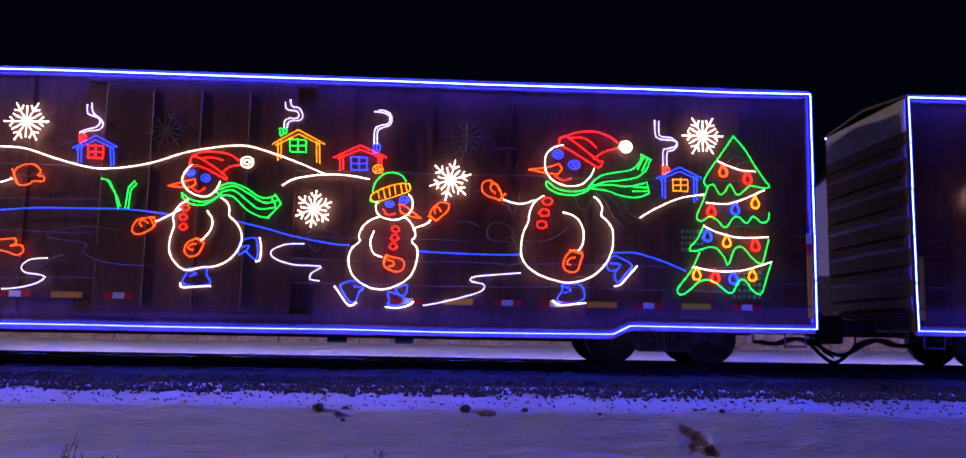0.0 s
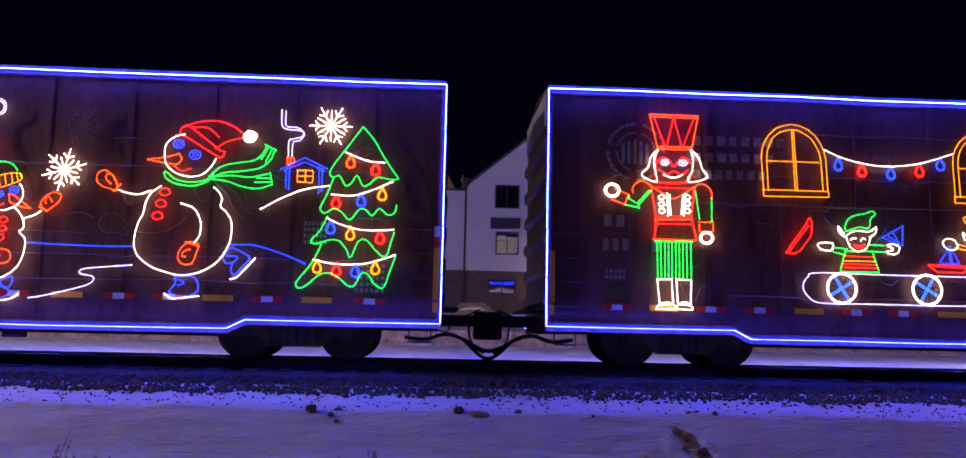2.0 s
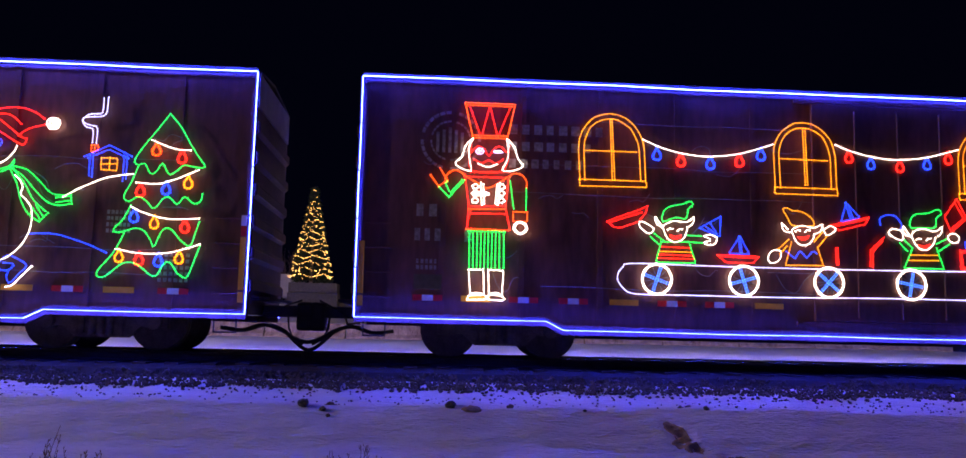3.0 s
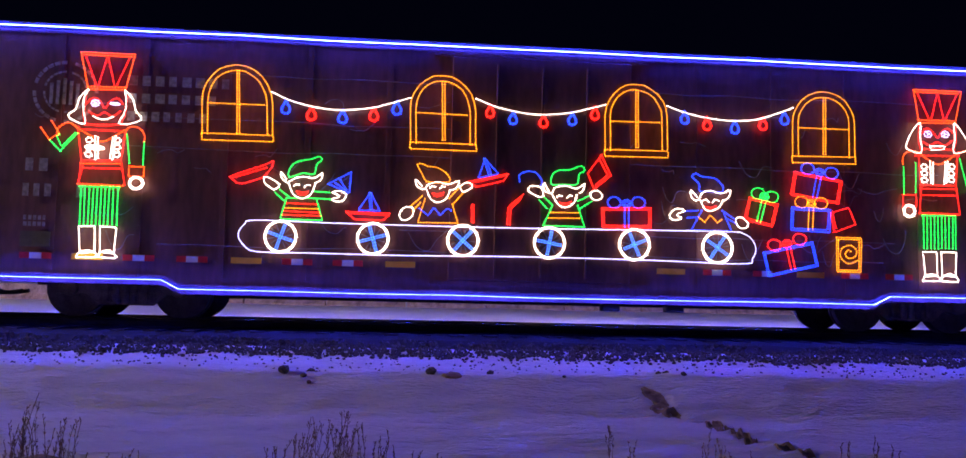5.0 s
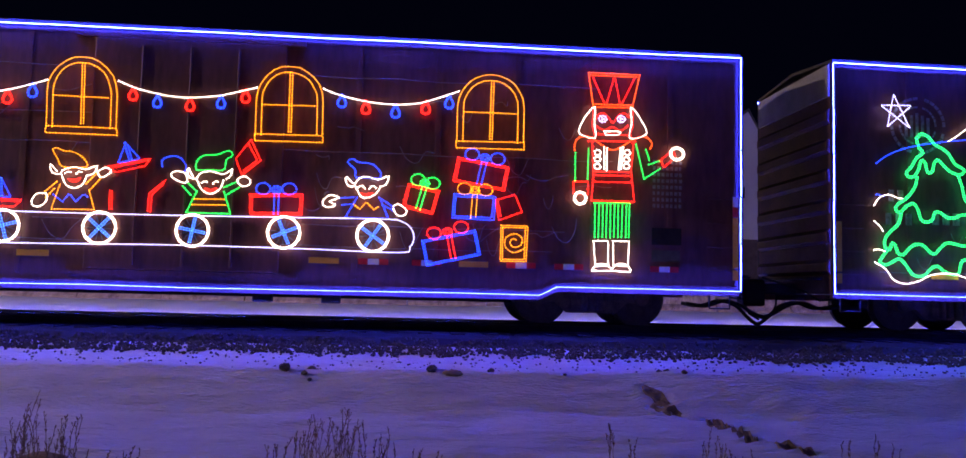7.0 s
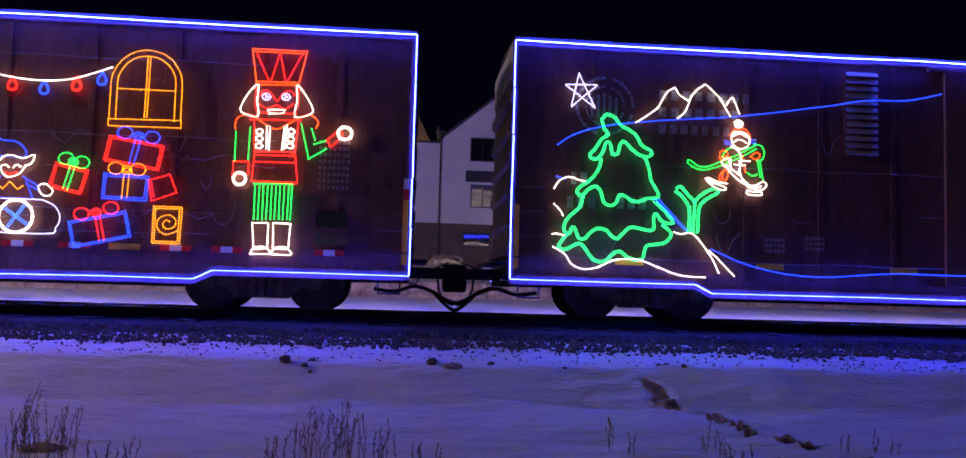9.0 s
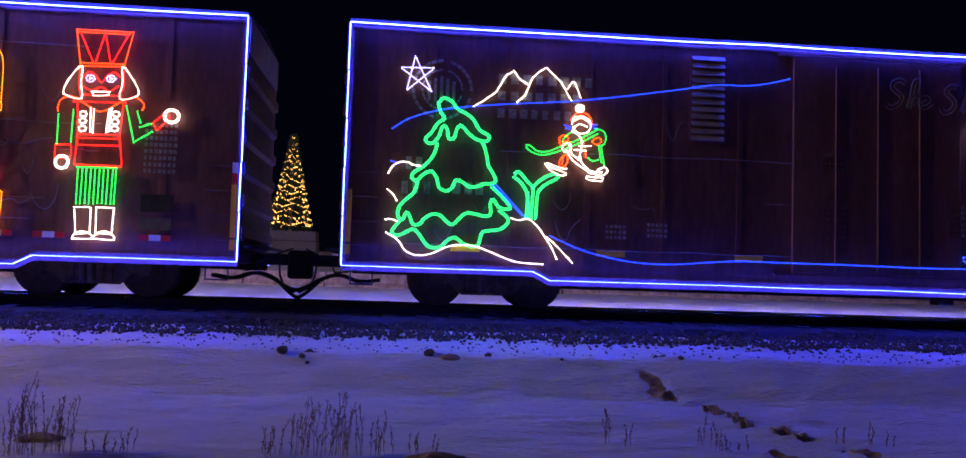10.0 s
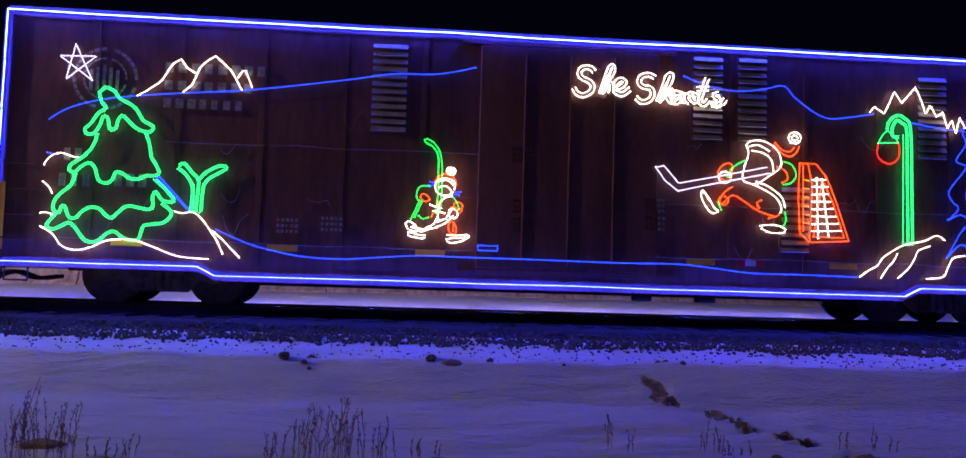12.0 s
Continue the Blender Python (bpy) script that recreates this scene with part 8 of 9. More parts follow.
for x0, x1, z0, z1 in ((5.70, 6.32, 2.9, 4.38), (11.07, 11.63, 3.0, 4.45), (11.85, 12.40, 3.0, 4.47), (15.05, 15.61, 2.84, 4.3), (12.62, 13.16, 1.15, 2.3)):
    vent = plate("vent", rink_car, x0, x1, z0, z1, STEEL_SIDE, "steel louvre vent", 0.035, 0.02)
    n = round((z1 - z0) / 0.125)
    for k in range(n):
        z = z0 + (k + 0.15) * (z1 - z0) / n
        bm = bmesh.new()
        q = [bm.verts.new(v) for v in ((x0 + 0.03, 0.03, z + 0.07), (x1 - 0.03, 0.03, z + 0.07), (x1 - 0.03, -0.01, z), (x0 + 0.03, -0.01, z), (x0 + 0.03, 0.04, z + 0.06), (x1 - 0.03, 0.04, z + 0.06), (x1 - 0.03, 0.0, z - 0.01), (x0 + 0.03, 0.0, z - 0.01))]
        for f in ((0, 1, 2, 3), (7, 6, 5, 4), (0, 4, 5, 1), (1, 5, 6, 2), (2, 6, 7, 3), (3, 7, 4, 0)):
            bm.faces.new([q[i] for i in f])
        part("slat", bm, LOUVRE, vent)


# loose wiring between the light ropes
CABLE = mottled("dull_grey_cable", (0.12, 0.11, 0.11), (0.30, 0.28, 0.27), 0.5, 9, 60, 0.05, 0.002)


def wiring(car, seed, spans, loops):
    rng = random.Random(seed)
    for x0, x1, z in spans:
        n = max(3, round((x1 - x0) / 0.7))
        line = [(x0 + (x1 - x0) * k / n, z + rng.uniform(-0.022, 0.014)) for k in range(n + 1)]
        bm = bmesh.new()
        tube(bm, [(a, 0.012, b) for a, b in spline(line, per=3)], 0.0045, 4)
        part("cable", bm, CABLE, car, "thin grey cable")
    for _ in range(loops):
        x, z = rng.uniform(1.0, LENGTH - 1.0), rng.uniform(1.2, 3.6)
        w, h = rng.uniform(0.15, 0.5), rng.uniform(-0.3, 0.12)
        line = [(x, z), (x + w * 0.3, z + h * 0.8), (x + w * 0.7, z + h), (x + w, z + h * 0.3), (x + w * rng.uniform(1.0, 1.6), z + rng.uniform(-0.1, 0.15))]
        bm = bmesh.new()
        tube(bm, [(a, 0.008, b) for a, b in spline(line, per=4)], 0.005, 4)
        part("cable", bm, CABLE, car, "thin grey cable")


wiring(snow_car, 5, [(0.6, 17.3, 1.22), (1.0, 12.5, 1.95), (4.0, 17.0, 3.05), (2.0, 9.0, 2.5), (9.5, 16.8, 1.6)], 46)
wiring(shop_car, 6, [(2.2, 16.0, 2.72), (3.0, 15.0, 1.18), (2.4, 9.4, 3.2), (4.0, 15.8, 3.95), (6.8, 15.2, 1.52)], 54)
wiring(rink_car, 7, [(0.8, 17.0, 1.02), (2.5, 8.0, 2.6), (7.0, 16.0, 1.9)], 24)


# the far sides are lit as well
for car in (snow_car, shop_car, rink_car):
    for z in (0.95, 1.35, 1.8, 2.3, 2.9, 3.6):
        line = [(0.6 + k * (LENGTH - 1.2) / 10, z + (0.25 if k % 2 else 0)) for k in range(11)]
        rope = light_rope("far_garland", [("white", "c", line), ("cool", "c", [(a, b - 0.2) for a, b in line])], car, bulb=0.030)
        rope.location = (0, 3.13, 0)
        rope["label"] = "white light rope on the far side"


# ---- stones and dry plants before the track ----
def stones(name, n, spread, size, seed, mat):
    rng = random.Random(seed)
    vs, fs = [], []
    base = [Vector(v) for v in ((1, 0, 0), (-1, 0, 0), (0, 1, 0), (0, -1, 0), (0, 0, 1), (0, 0, -1), (0.6, 0.6, 0.5), (-0.6, -0.5, 0.6))][:6]
    for _ in range(n):
        x, y, z = spread(rng)
        turn = Euler((rng.uniform(0, 6), rng.uniform(0, 6), rng.uniform(0, 6))).to_matrix()
        s = size * rng.uniform(0.5, 1.25)
        k = len(vs)
        vs += [tuple(Vector((x, y, z)) + turn @ Vector((v.x * s * rng.uniform(0.7, 1.2), v.y * s * rng.uniform(0.7, 1.2), v.z * s * 0.7))) for v in base]
        fs += [(k + a, k + b, k + c) for a, b, c in ((0, 2, 4), (2, 1, 4), (1, 3, 4), (3, 0, 4), (2, 0, 5), (1, 2, 5), (3, 1, 5), (0, 3, 5))]
    me = bpy.data.meshes.new(name)
    me.from_pydata(vs, [], fs)
    me.materials.append(mat)
    return new(name, me)


def shoulder(rng):
    x = rng.uniform(-9.5, 10.5)
    u = rng.random() ** 0.8
    y = 13.5 - 0.62 * u + 0.12 * noise.noise((x * 0.9, 0, 4)) - 0.2 * u * noise.noise((x * 2.7, 5, 1))
    top = -0.40 + 0.16 * (y - 13.28) / 0.24 if 13.28 < y < 13.52 else -0.24
    return x, y, max(ground_height(x, y), top if y > 13.28 else -9) + 0.012


tagged(stones("ballast", 5600, shoulder, 0.036, 5, BALLAST), "dark crushed ballast stones half buried in snow", "ballast", kind="stuff")
tagged(stones("loose_stones", 500, lambda r: (lambda x, y: (x, y, ground_height(x, y) + 0.004))(r.uniform(-9, 10), 11.5 + 1.3 * r.random() ** 0.5), 0.022, 8, BALLAST), "loose dark stones scattered on the snow", "stones", kind="stuff")


def clod(x, y, s, seed):
    bm = bmesh.new()
    bmesh.ops.create_icosphere(bm, subdivisions=3, radius=s)
    for v in bm.verts:
        v.co *= 1 + 0.35 * noise.noise(v.co * (1.6 / s) + Vector((seed, 0, 0)))
        v.co.z *= 0.75
    ob = link("stone", bm, BALLAST)
    ob.location = (x, y, ground_height(x, y) + s * 0.35)
    return tagged(ob, "dark stone lying on the snow crest", "stone", group="stones on the snow")


for k, (x, y, s) in enumerate(((-1.56, 11.36, 0.075), (-1.3, 11.25, 0.04), (-1.26, 11.75, 0.05), (-1.16, 11.5, 0.035), (-1.22, 11.15, 0.03), (0.35, 11.36, 0.07), (1.16, 11.58, 0.05), (2.13, 11.32, 0.025), (3.5, 11.6, 0.04), (3.62, 11.64, 0.045), (3.8, 11.42, 0.04), (1.54, 11.6, 0.02))):
    clod(x, y, s, k * 3.7)

DRY_GRASS = mottled("matted_dry_grass", (0.20, 0.14, 0.085), (0.44, 0.33, 0.22), 0.9, 8, 55, 0.7, 0.02, 0, (1, 1.8, 1))


def bare_patch(x, y, a, b, turn, label, seed, lift=0.0):
    """Brown grass and soil that shows through the snow: a ragged mat that dips into the snow at its rim."""
    bm = bmesh.new()
    c, d = math.cos(radians(turn)), math.sin(radians(turn))
    rings = []
    for i in range(7):
        ring = []
        for k in range(20):
            t = k * math.tau / 20
            r = i / 6 * (1 + 0.28 * noise.noise((2.2 * math.cos(t), 2.2 * math.sin(t), seed)))
            u, v = a * r * math.cos(t), b * r * math.sin(t)
            px, py = x + u * c - v * d, y + u * d + v * c
            rise = 0.014 + lift * (1 - (i / 6) ** 2) + 0.010 * noise.noise((px * 9, py * 9, seed))
            ring.append(bm.verts.new((px - x, py - y, ground_height(px, py) + (rise if i < 6 else -0.03))))
            if i == 0:
                break
        rings.append(ring)
    for k in range(20):
        bm.faces.new((rings[0][0], rings[1][k], rings[1][(k + 1) % 20]))
    for p, q in zip(rings[1:], rings[2:]):
        for k in range(20):
            bm.faces.new((p[k], q[k], q[(k + 1) % 20], p[(k + 1) % 20]))
    ob = link("grass_patch", bm, DRY_GRASS)
    ob.location = (x, y, 0)
    return tagged(ob, label, "grass patch", group="bare patches in the snow")


for k, (x, y, a, b, turn) in enumerate(((3.26, 10.98, 0.28, 0.13, -66), (3.30, 10.66, 0.24, 0.12, -28), (3.78, 9.92, 0.52, 0.14, -86), (3.77, 9.18, 0.26, 0.10, -95), (3.95, 8.47, 0.30, 0.11, -52), (3.53, 7.60, 0.20, 0.11, -60), (4.38, 7.76, 0.28, 0.12, -76))):
    bare_patch(x, y, a, b, turn, "brown dry grass laid bare in a footprint", k * 3.3)
for k, (x, y, a, b, lift) in enumerate(((0.30, 7.30, 0.30, 0.10, 0.05), (-3.08, 7.72, 0.22, 0.16, 0.05), (0.62, 11.28, 0.16, 0.09, 0.03))):
    bare_patch(x, y, a, b, 8, "low brown clump of soil and dry grass in the snow", 40 + k * 3.3, lift)

TWIG = mottled("dry_weed_stem", (0.17, 0.12, 0.08), (0.34, 0.25, 0.17), 0.8, 20, 90, 0.1, 0.002)


def weed(x, y, height, stems, spread, seed):
    rng = random.Random(seed)
    tuft = tagged(new("weed_tuft"), "dry brown weed stems standing in the snow", "weed", group="dry weeds in the snow")
    tuft.location = (x, y, ground_height(x, y) - 0.03)
    for _ in range(stems):
        bm = bmesh.new()
        bx, by = rng.gauss(0, spread), rng.gauss(0, spread * 0.5)
        h = height * rng.uniform(0.5, 1.05)
        lean = rng.uniform(-0.14, 0.2)
        pts = [(bx + lean * h * u * u + 0.012 * rng.uniform(-1, 1), by, h * u) for u in (0, 0.25, 0.5, 0.75, 1.0)]
        tube(bm, pts, 0.0028, 3)
        for _ in range(rng.randint(9, 15)):
            u = rng.uniform(0.25, 1.0)
            i = min(3, int(u * 4))
            p = Vector(pts[i]).lerp(Vector(pts[i + 1]), u * 4 - i)
            d = Vector((rng.choice((-1, 1)) * rng.uniform(0.2, 0.6), rng.uniform(-0.3, 0.3), rng.uniform(0.7, 1.3))).normalized()
            q = p + d * h * rng.uniform(0.04, 0.14) * (1.2 - u * 0.6)
            tube(bm, [p, p.lerp(q, 0.5) + Vector((0, 0, -0.008)), q], 0.0018, 3)
            for _ in range(3):
                bmesh.ops.create_icosphere(bm, subdivisions=1, radius=rng.uniform(0.0028, 0.005), matrix=Matrix.Translation(p.lerp(q, rng.uniform(0.4, 1.0))))
        part("stem", bm, TWIG, tuft)
    return tuft


for k, (x, y, h, n, s) in enumerate(((-3.15, 7.30, 0.65, 7, 0.06), (-3.06, 7.31, 0.69, 5, 0.04), (-2.90, 7.32, 0.50, 12, 0.10), (-2.78, 7.32, 0.50, 6, 0.05), (-2.44, 7.34, 0.22, 7, 0.09), (-2.27, 7.35, 0.24, 4, 0.04), (-1.07, 7.42, 0.34, 8, 0.06), (-0.84, 7.43, 0.50, 10, 0.09), (-0.64, 7.44, 0.56, 12, 0.10), (-0.43, 7.45, 0.46, 10, 0.09), (-0.24, 7.46, 0.38, 8, 0.08), (0.07, 7.48, 0.22, 4, 0.07), (0.34, 7.49, 0.25, 2, 0.03), (1.94, 7.98, 0.37, 4, 0.02), (2.10, 7.85, 0.28, 3, 0.02), (2.87, 8.04, 0.33, 3, 0.03), (2.94, 7.85, 0.30, 4, 0.04), (3.02, 7.72, 0.25, 5, 0.04), (3.28, 7.87, 0.17, 4, 0.05), (4.36, 8.13, 0.20, 3, 0.03), (4.71, 8.24, 0.27, 3, 0.03), (4.87, 8.16, 0.20, 2, 0.03))):
    weed(x, y, h, n, s, 100 + k)


# ---- beyond the track ----
CONCRETE = mottled("weathered_concrete", (0.40, 0.31, 0.24), (0.60, 0.50, 0.41), 0.8, 2.5, 30, 0.3, 0.02)
TAN_CONCRETE = mottled("stained_tan_concrete", (0.20, 0.135, 0.09), (0.58, 0.44, 0.32), 0.85, 3.2, 22, 0.5, 0.03, 0.0, (1.4, 1, 0.5))
WHITE_SIDING = mottled("white_siding", (0.74, 0.74, 0.76), (0.84, 0.84, 0.85), 0.7, 0.6, 8, 0.1, 0.01)
BROWN_BRICK = mottled("dark_brown_cladding", (0.12, 0.085, 0.07), (0.2, 0.15, 0.12), 0.8, 3, 25, 0.2, 0.01)
GREY_ROOF = mottled("grey_roof", (0.05, 0.05, 0.055), (0.1, 0.1, 0.11), 0.8, 3, 25, 0.2, 0.01)
DARK_TRIM = mottled("dark_window_trim", (0.02, 0.02, 0.022), (0.045, 0.045, 0.05), 0.5, 9, 60, 0.1, 0.003)
WARM_BULB = glowing("warm_bulb", (1.0, 0.62, 0.26), 60)
FAIRY_BULB = glowing("fairy_bulb", (1.0, 0.50, 0.12), 9)
WARM_PANE = glowing("lit_room_pane", (1.0, 0.55, 0.2), 1.2)


def glass_mat():
    m, nt, p = shader("dark_window_glass")
    p.inputs["Base Color"].default_value = (0.015, 0.017, 0.02, 1)
    p.inputs["Roughness"].default_value = 0.04
    p.inputs["Specular IOR Level"].default_value = 0.8
    return m


GLASS = glass_mat()

bm = bmesh.new()
ring = [(-0.3, 0), (-0.3, 0.12), (-0.12, 0.26), (-0.09, 0.62), (0.09, 0.62), (0.12, 0.26), (0.3, 0.12), (0.3, 0)]
a = [bm.verts.new((-1.47, y, z)) for y, z in ring]
b = [bm.verts.new((1.47, y, z)) for y, z in ring]
bm.faces.new(a[::-1])
bm.faces.new(b)
for k in range(len(ring)):
    bm.faces.new((a[k], a[(k + 1) % len(ring)], b[(k + 1) % len(ring)], b[k]))
bmesh.ops.recalc_face_normals(bm, faces=bm.faces)
barrier = tagged(link("concrete_barrier", bm, TAN_CONCRETE), "weathered concrete barrier in the snow behind the track", "barrier", group="row of concrete barriers")
barrier.location = (-34.5, 32.4, -0.05)
for k in range(1, 26):
    copy_thing(barrier, pose(-34.5 + 3.0 * k, 32.4, -0.05 + random.uniform(-0.05, 0.05), 0, 0, random.uniform(-1, 1)))


def window(parent, x0, x1, z0, z1, y, pane=None, lean=0.0):
    bm = bmesh.new()
    for q in ((x0 - 0.08, x1 + 0.08, z1, z1 + 0.08), (x0 - 0.08, x1 + 0.08, z0 - 0.08, z0), (x0 - 0.08, x0, z0, z1), (x1, x1 + 0.08, z0, z1), ((x0 + x1) / 2 - 0.03, (x0 + x1) / 2 + 0.03, z0, z1)):
        box(bm, q[0], q[1], y - 0.08, y, q[2], q[3])
    w = part("window", bm, DARK_TRIM, parent, "dark framed window")
    bm = bmesh.new()
    mid = (x0 + x1) / 2
    for a, b in ((x0, mid - 0.03), (mid + 0.03, x1)):  # two sashes, tipped a little at the top
        bm = bmesh.new()
        box(bm, a, b, -0.01, 0.01, z0 - z1, 0)
        bmesh.ops.rotate(bm, verts=bm.verts, cent=(0, 0, 0), matrix=Matrix.Rotation(radians(lean), 3, "X"))
        bmesh.ops.translate(bm, verts=bm.verts, vec=(0, y - 0.025 - 1.02 * (z1 - z0) * math.sin(radians(lean)), z1))
        part("pane", bm, pane or GLASS, w)
    return w


def townhouse(x0, x1, gable, front=57.0):
    home = tagged(new("townhouse"), "white gabled townhouse with dark ground floor", "house", group="row of townhouses")
    base, split, eave, peak, back = 1.6, 4.7, 10.4, 13.7, front + 11
    m = (x0 + x1) / 2 + 1.1  # the ridge stands off the middle
    bm = bmesh.new()
    box(bm, x0, x1, front + 0.12, back, base, split)
    part("ground_floor", bm, BROWN_BRICK, home, "dark brown clad ground floor")
    bm = bmesh.new()
    if gable:
        ring = [(x0, split), (x1, split), (x1, eave), (m, peak), (x0, eave)]
    else:
        ring = [(x0, split), (x1, split), (x1, 10.1), (x0, 10.1)]
    f = [bm.verts.new((x, front, z)) for x, z in ring]
    g = [bm.verts.new((x, back, z)) for x, z in ring]
    bm.faces.new(f)
    bm.faces.new(g[::-1])
    for k in range(len(ring)):
        bm.faces.new((f[k], g[k], g[(k + 1) % len(ring)], f[(k + 1) % len(ring)]))
    bmesh.ops.recalc_face_normals(bm, faces=bm.faces)
    part("upper_wall", bm, WHITE_SIDING, home, "white siding")
    if gable:
        for xa, xb in ((x0, m), (m, x1)):
            bm = bmesh.new()
            za, zb = (eave, peak) if xa == x0 else (peak, eave)
            q = [bm.verts.new((x, y, z + d)) for d in (0.02, 0.2) for y in (front - 0.15, back) for x, z in ((xa, za), (xb, zb))]
            for fc in ((0, 1, 3, 2), (4, 6, 7, 5), (0, 4, 5, 1), (2, 3, 7, 6), (0, 2, 6, 4), (1, 5, 7, 3)):
                bm.faces.new([q[i] for i in fc])
            part("roof", bm, GREY_ROOF, home)
        window(home, x0 + 2.05, x0 + 3.55, 9.05, 10.5, front)
        bm = bmesh.new()
        box(bm, x0 + 1.7, x0 + 3.7, front - 0.25, front, 7.55, 8.3)
        part("balcony_box", bm, DARK_TRIM, home)
        window(home, x0 + 2.15, x0 + 3.55, 5.9, 7.3, front, None, 5.5)
        window(home, x0 + 1.7, x0 + 3.4, 3.25, 4.05, front + 0.12, None, 1.2)
        bm = bmesh.new()
        cyl(bm, (x0 - 0.02, front - 0.08, 1.7), (x0 - 0.02, front - 0.08, 10.4), 0.06, 8)
        cyl(bm, (x0 - 0.02, front - 0.1, 10.35), (x0 - 0.02, front - 0.1, 10.9), 0.1, 8, 0.4)
        part("downpipe", bm, DARK_TRIM, home)
    else:
        bm = bmesh.new()
        box(bm, x0 - 0.08, x1 + 0.04, front - 0.08, back, 10.1, 10.25)
        part("parapet", bm, DARK_TRIM, home)
        window(home, -2.84, -1.22, 5.85, 7.3, front, None, 5.5)
        window(home, -2.27, -0.52, 3.26, 4.04, front + 0.12, None, 1.2)
        bm = bmesh.new()
        ring = [(-2.6, 10.25), (1.6, 10.25), (-0.5, 14.6)]
        f = [bm.verts.new((x, front + 4.5, z)) for x, z in ring]
        g = [bm.verts.new((x, back, z)) for x, z in ring]
        bm.faces.new(f)
        for k in range(3):
            bm.faces.new((f[k], g[k], g[(k + 1) % 3], f[(k + 1) % 3]))
        part("loft_gable", bm, BROWN_BRICK, home)
        for x in (-2.3, -0.1, 1.7):
            bm = bmesh.new()
            cyl(bm, (x, front + 0.5, 10.2), (x, front + 0.5, 11.3), 0.05, 8)
            part("terrace_post", bm, DARK_TRIM, home)
        bm = bmesh.new()
        box(bm, -0.05, 1.1, front + 4.3, front + 4.45, 10.3, 11.0)
        part("lit_window", bm, WARM_PANE, home, "lit terrace window")
    return home


EDGES = [-3.8, 1.93, 7.77, 13.6, 19.4, 25.3, 31.1]
for k, (x0, x1) in enumerate(zip(EDGES, EDGES[1:])):
    townhouse(x0, x1, k > 0)


def lamp(name, x, y, z, r, label, watts, pole=None):
    bm = bmesh.new()
    bmesh.ops.create_icosphere(bm, subdivisions=2, radius=r)
    thing = tagged(link(name, bm, WARM_BULB), label, "lamp")
    thing.location = (x, y, z)
    if pole:
        bm = bmesh.new()
        cyl(bm, (0, 0.12, pole - z), (0, 0.12, 0.1), 0.09, 10, 0.05)
        cyl(bm, (0, 0.12, 0.08), (0, -0.05, 0.12), 0.05, 8)
        part("pole", bm, DARK_TRIM, thing)
    else:
        bm = bmesh.new()
        box(bm, -r, r, r * 0.5, r * 0.5 + 0.12, -r, r * 1.6)
        part("bracket", bm, DARK_TRIM, thing)
    light = bpy.data.lights.new(name + "_light", "POINT")
    light.energy, light.color, light.shadow_soft_size = watts, (1.0, 0.66, 0.36), 0.2
    new(name + "_light", light).location = (x, y - 0.5, z - 0.1)


lamp("terrace_lamp", -1.75, 57.6, 11.8, 0.16, "warm lamp on the roof terrace", 130)
lamp("terrace_lamp", -0.02, 57.6, 11.65, 0.11, "warm lamp on the roof terrace", 80)
lamp("porch_lamp", 7.40, 56.7, 3.96, 0.11, "warm porch lamp on the dark wall", 25)
lamp("porch_lamp", -13.1, 56.6, 4.3, 0.13, "warm porch lamp on the house wall", 70)
lamp("porch_lamp", -17.8, 56.6, 4.15, 0.13, "warm porch lamp on the house wall", 50)
lamp("pole_lamp", -18.3, 56.0, 11.3, 0.14, "tall street lamp over the car park", 60, 1.9)

bm = bmesh.new()
cyl(bm, (0, 0, 0), (0, 0, 10.4), 0.09, 10, 0.06)
box(bm, -0.05, 0.05, -0.6, 0.1, 10.27, 10.42)
pole = tagged(link("pole_lamp", bm, DARK_TRIM), "dark unlit lamp pole before the townhouses", "lamp post")
pole.location = (-2.2, 54.5, 0.98)

# added fill lamp for car sides and snow, out of view down the track
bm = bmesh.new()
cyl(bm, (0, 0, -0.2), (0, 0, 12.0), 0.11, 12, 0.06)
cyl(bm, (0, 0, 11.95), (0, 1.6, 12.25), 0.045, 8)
fill_lamp = tagged(link("pole_lamp", bm, DARK_TRIM), "added fill lamp on a tall pole out of view", "lamp post")
fill_lamp.location = (-30.0, 7.2, -1.0)
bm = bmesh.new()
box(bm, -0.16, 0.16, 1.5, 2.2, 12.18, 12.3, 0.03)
head = part("lamp_head", bm, DARK_TRIM, fill_lamp)
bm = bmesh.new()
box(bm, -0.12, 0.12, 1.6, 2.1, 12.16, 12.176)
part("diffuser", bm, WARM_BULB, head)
light = bpy.data.lights.new("fill_lamp_light", "SPOT")
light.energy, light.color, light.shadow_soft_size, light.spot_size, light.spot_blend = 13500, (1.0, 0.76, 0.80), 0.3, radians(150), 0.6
lamp_ob = new("fill_lamp_light", light)
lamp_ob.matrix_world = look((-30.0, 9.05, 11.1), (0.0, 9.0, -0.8))

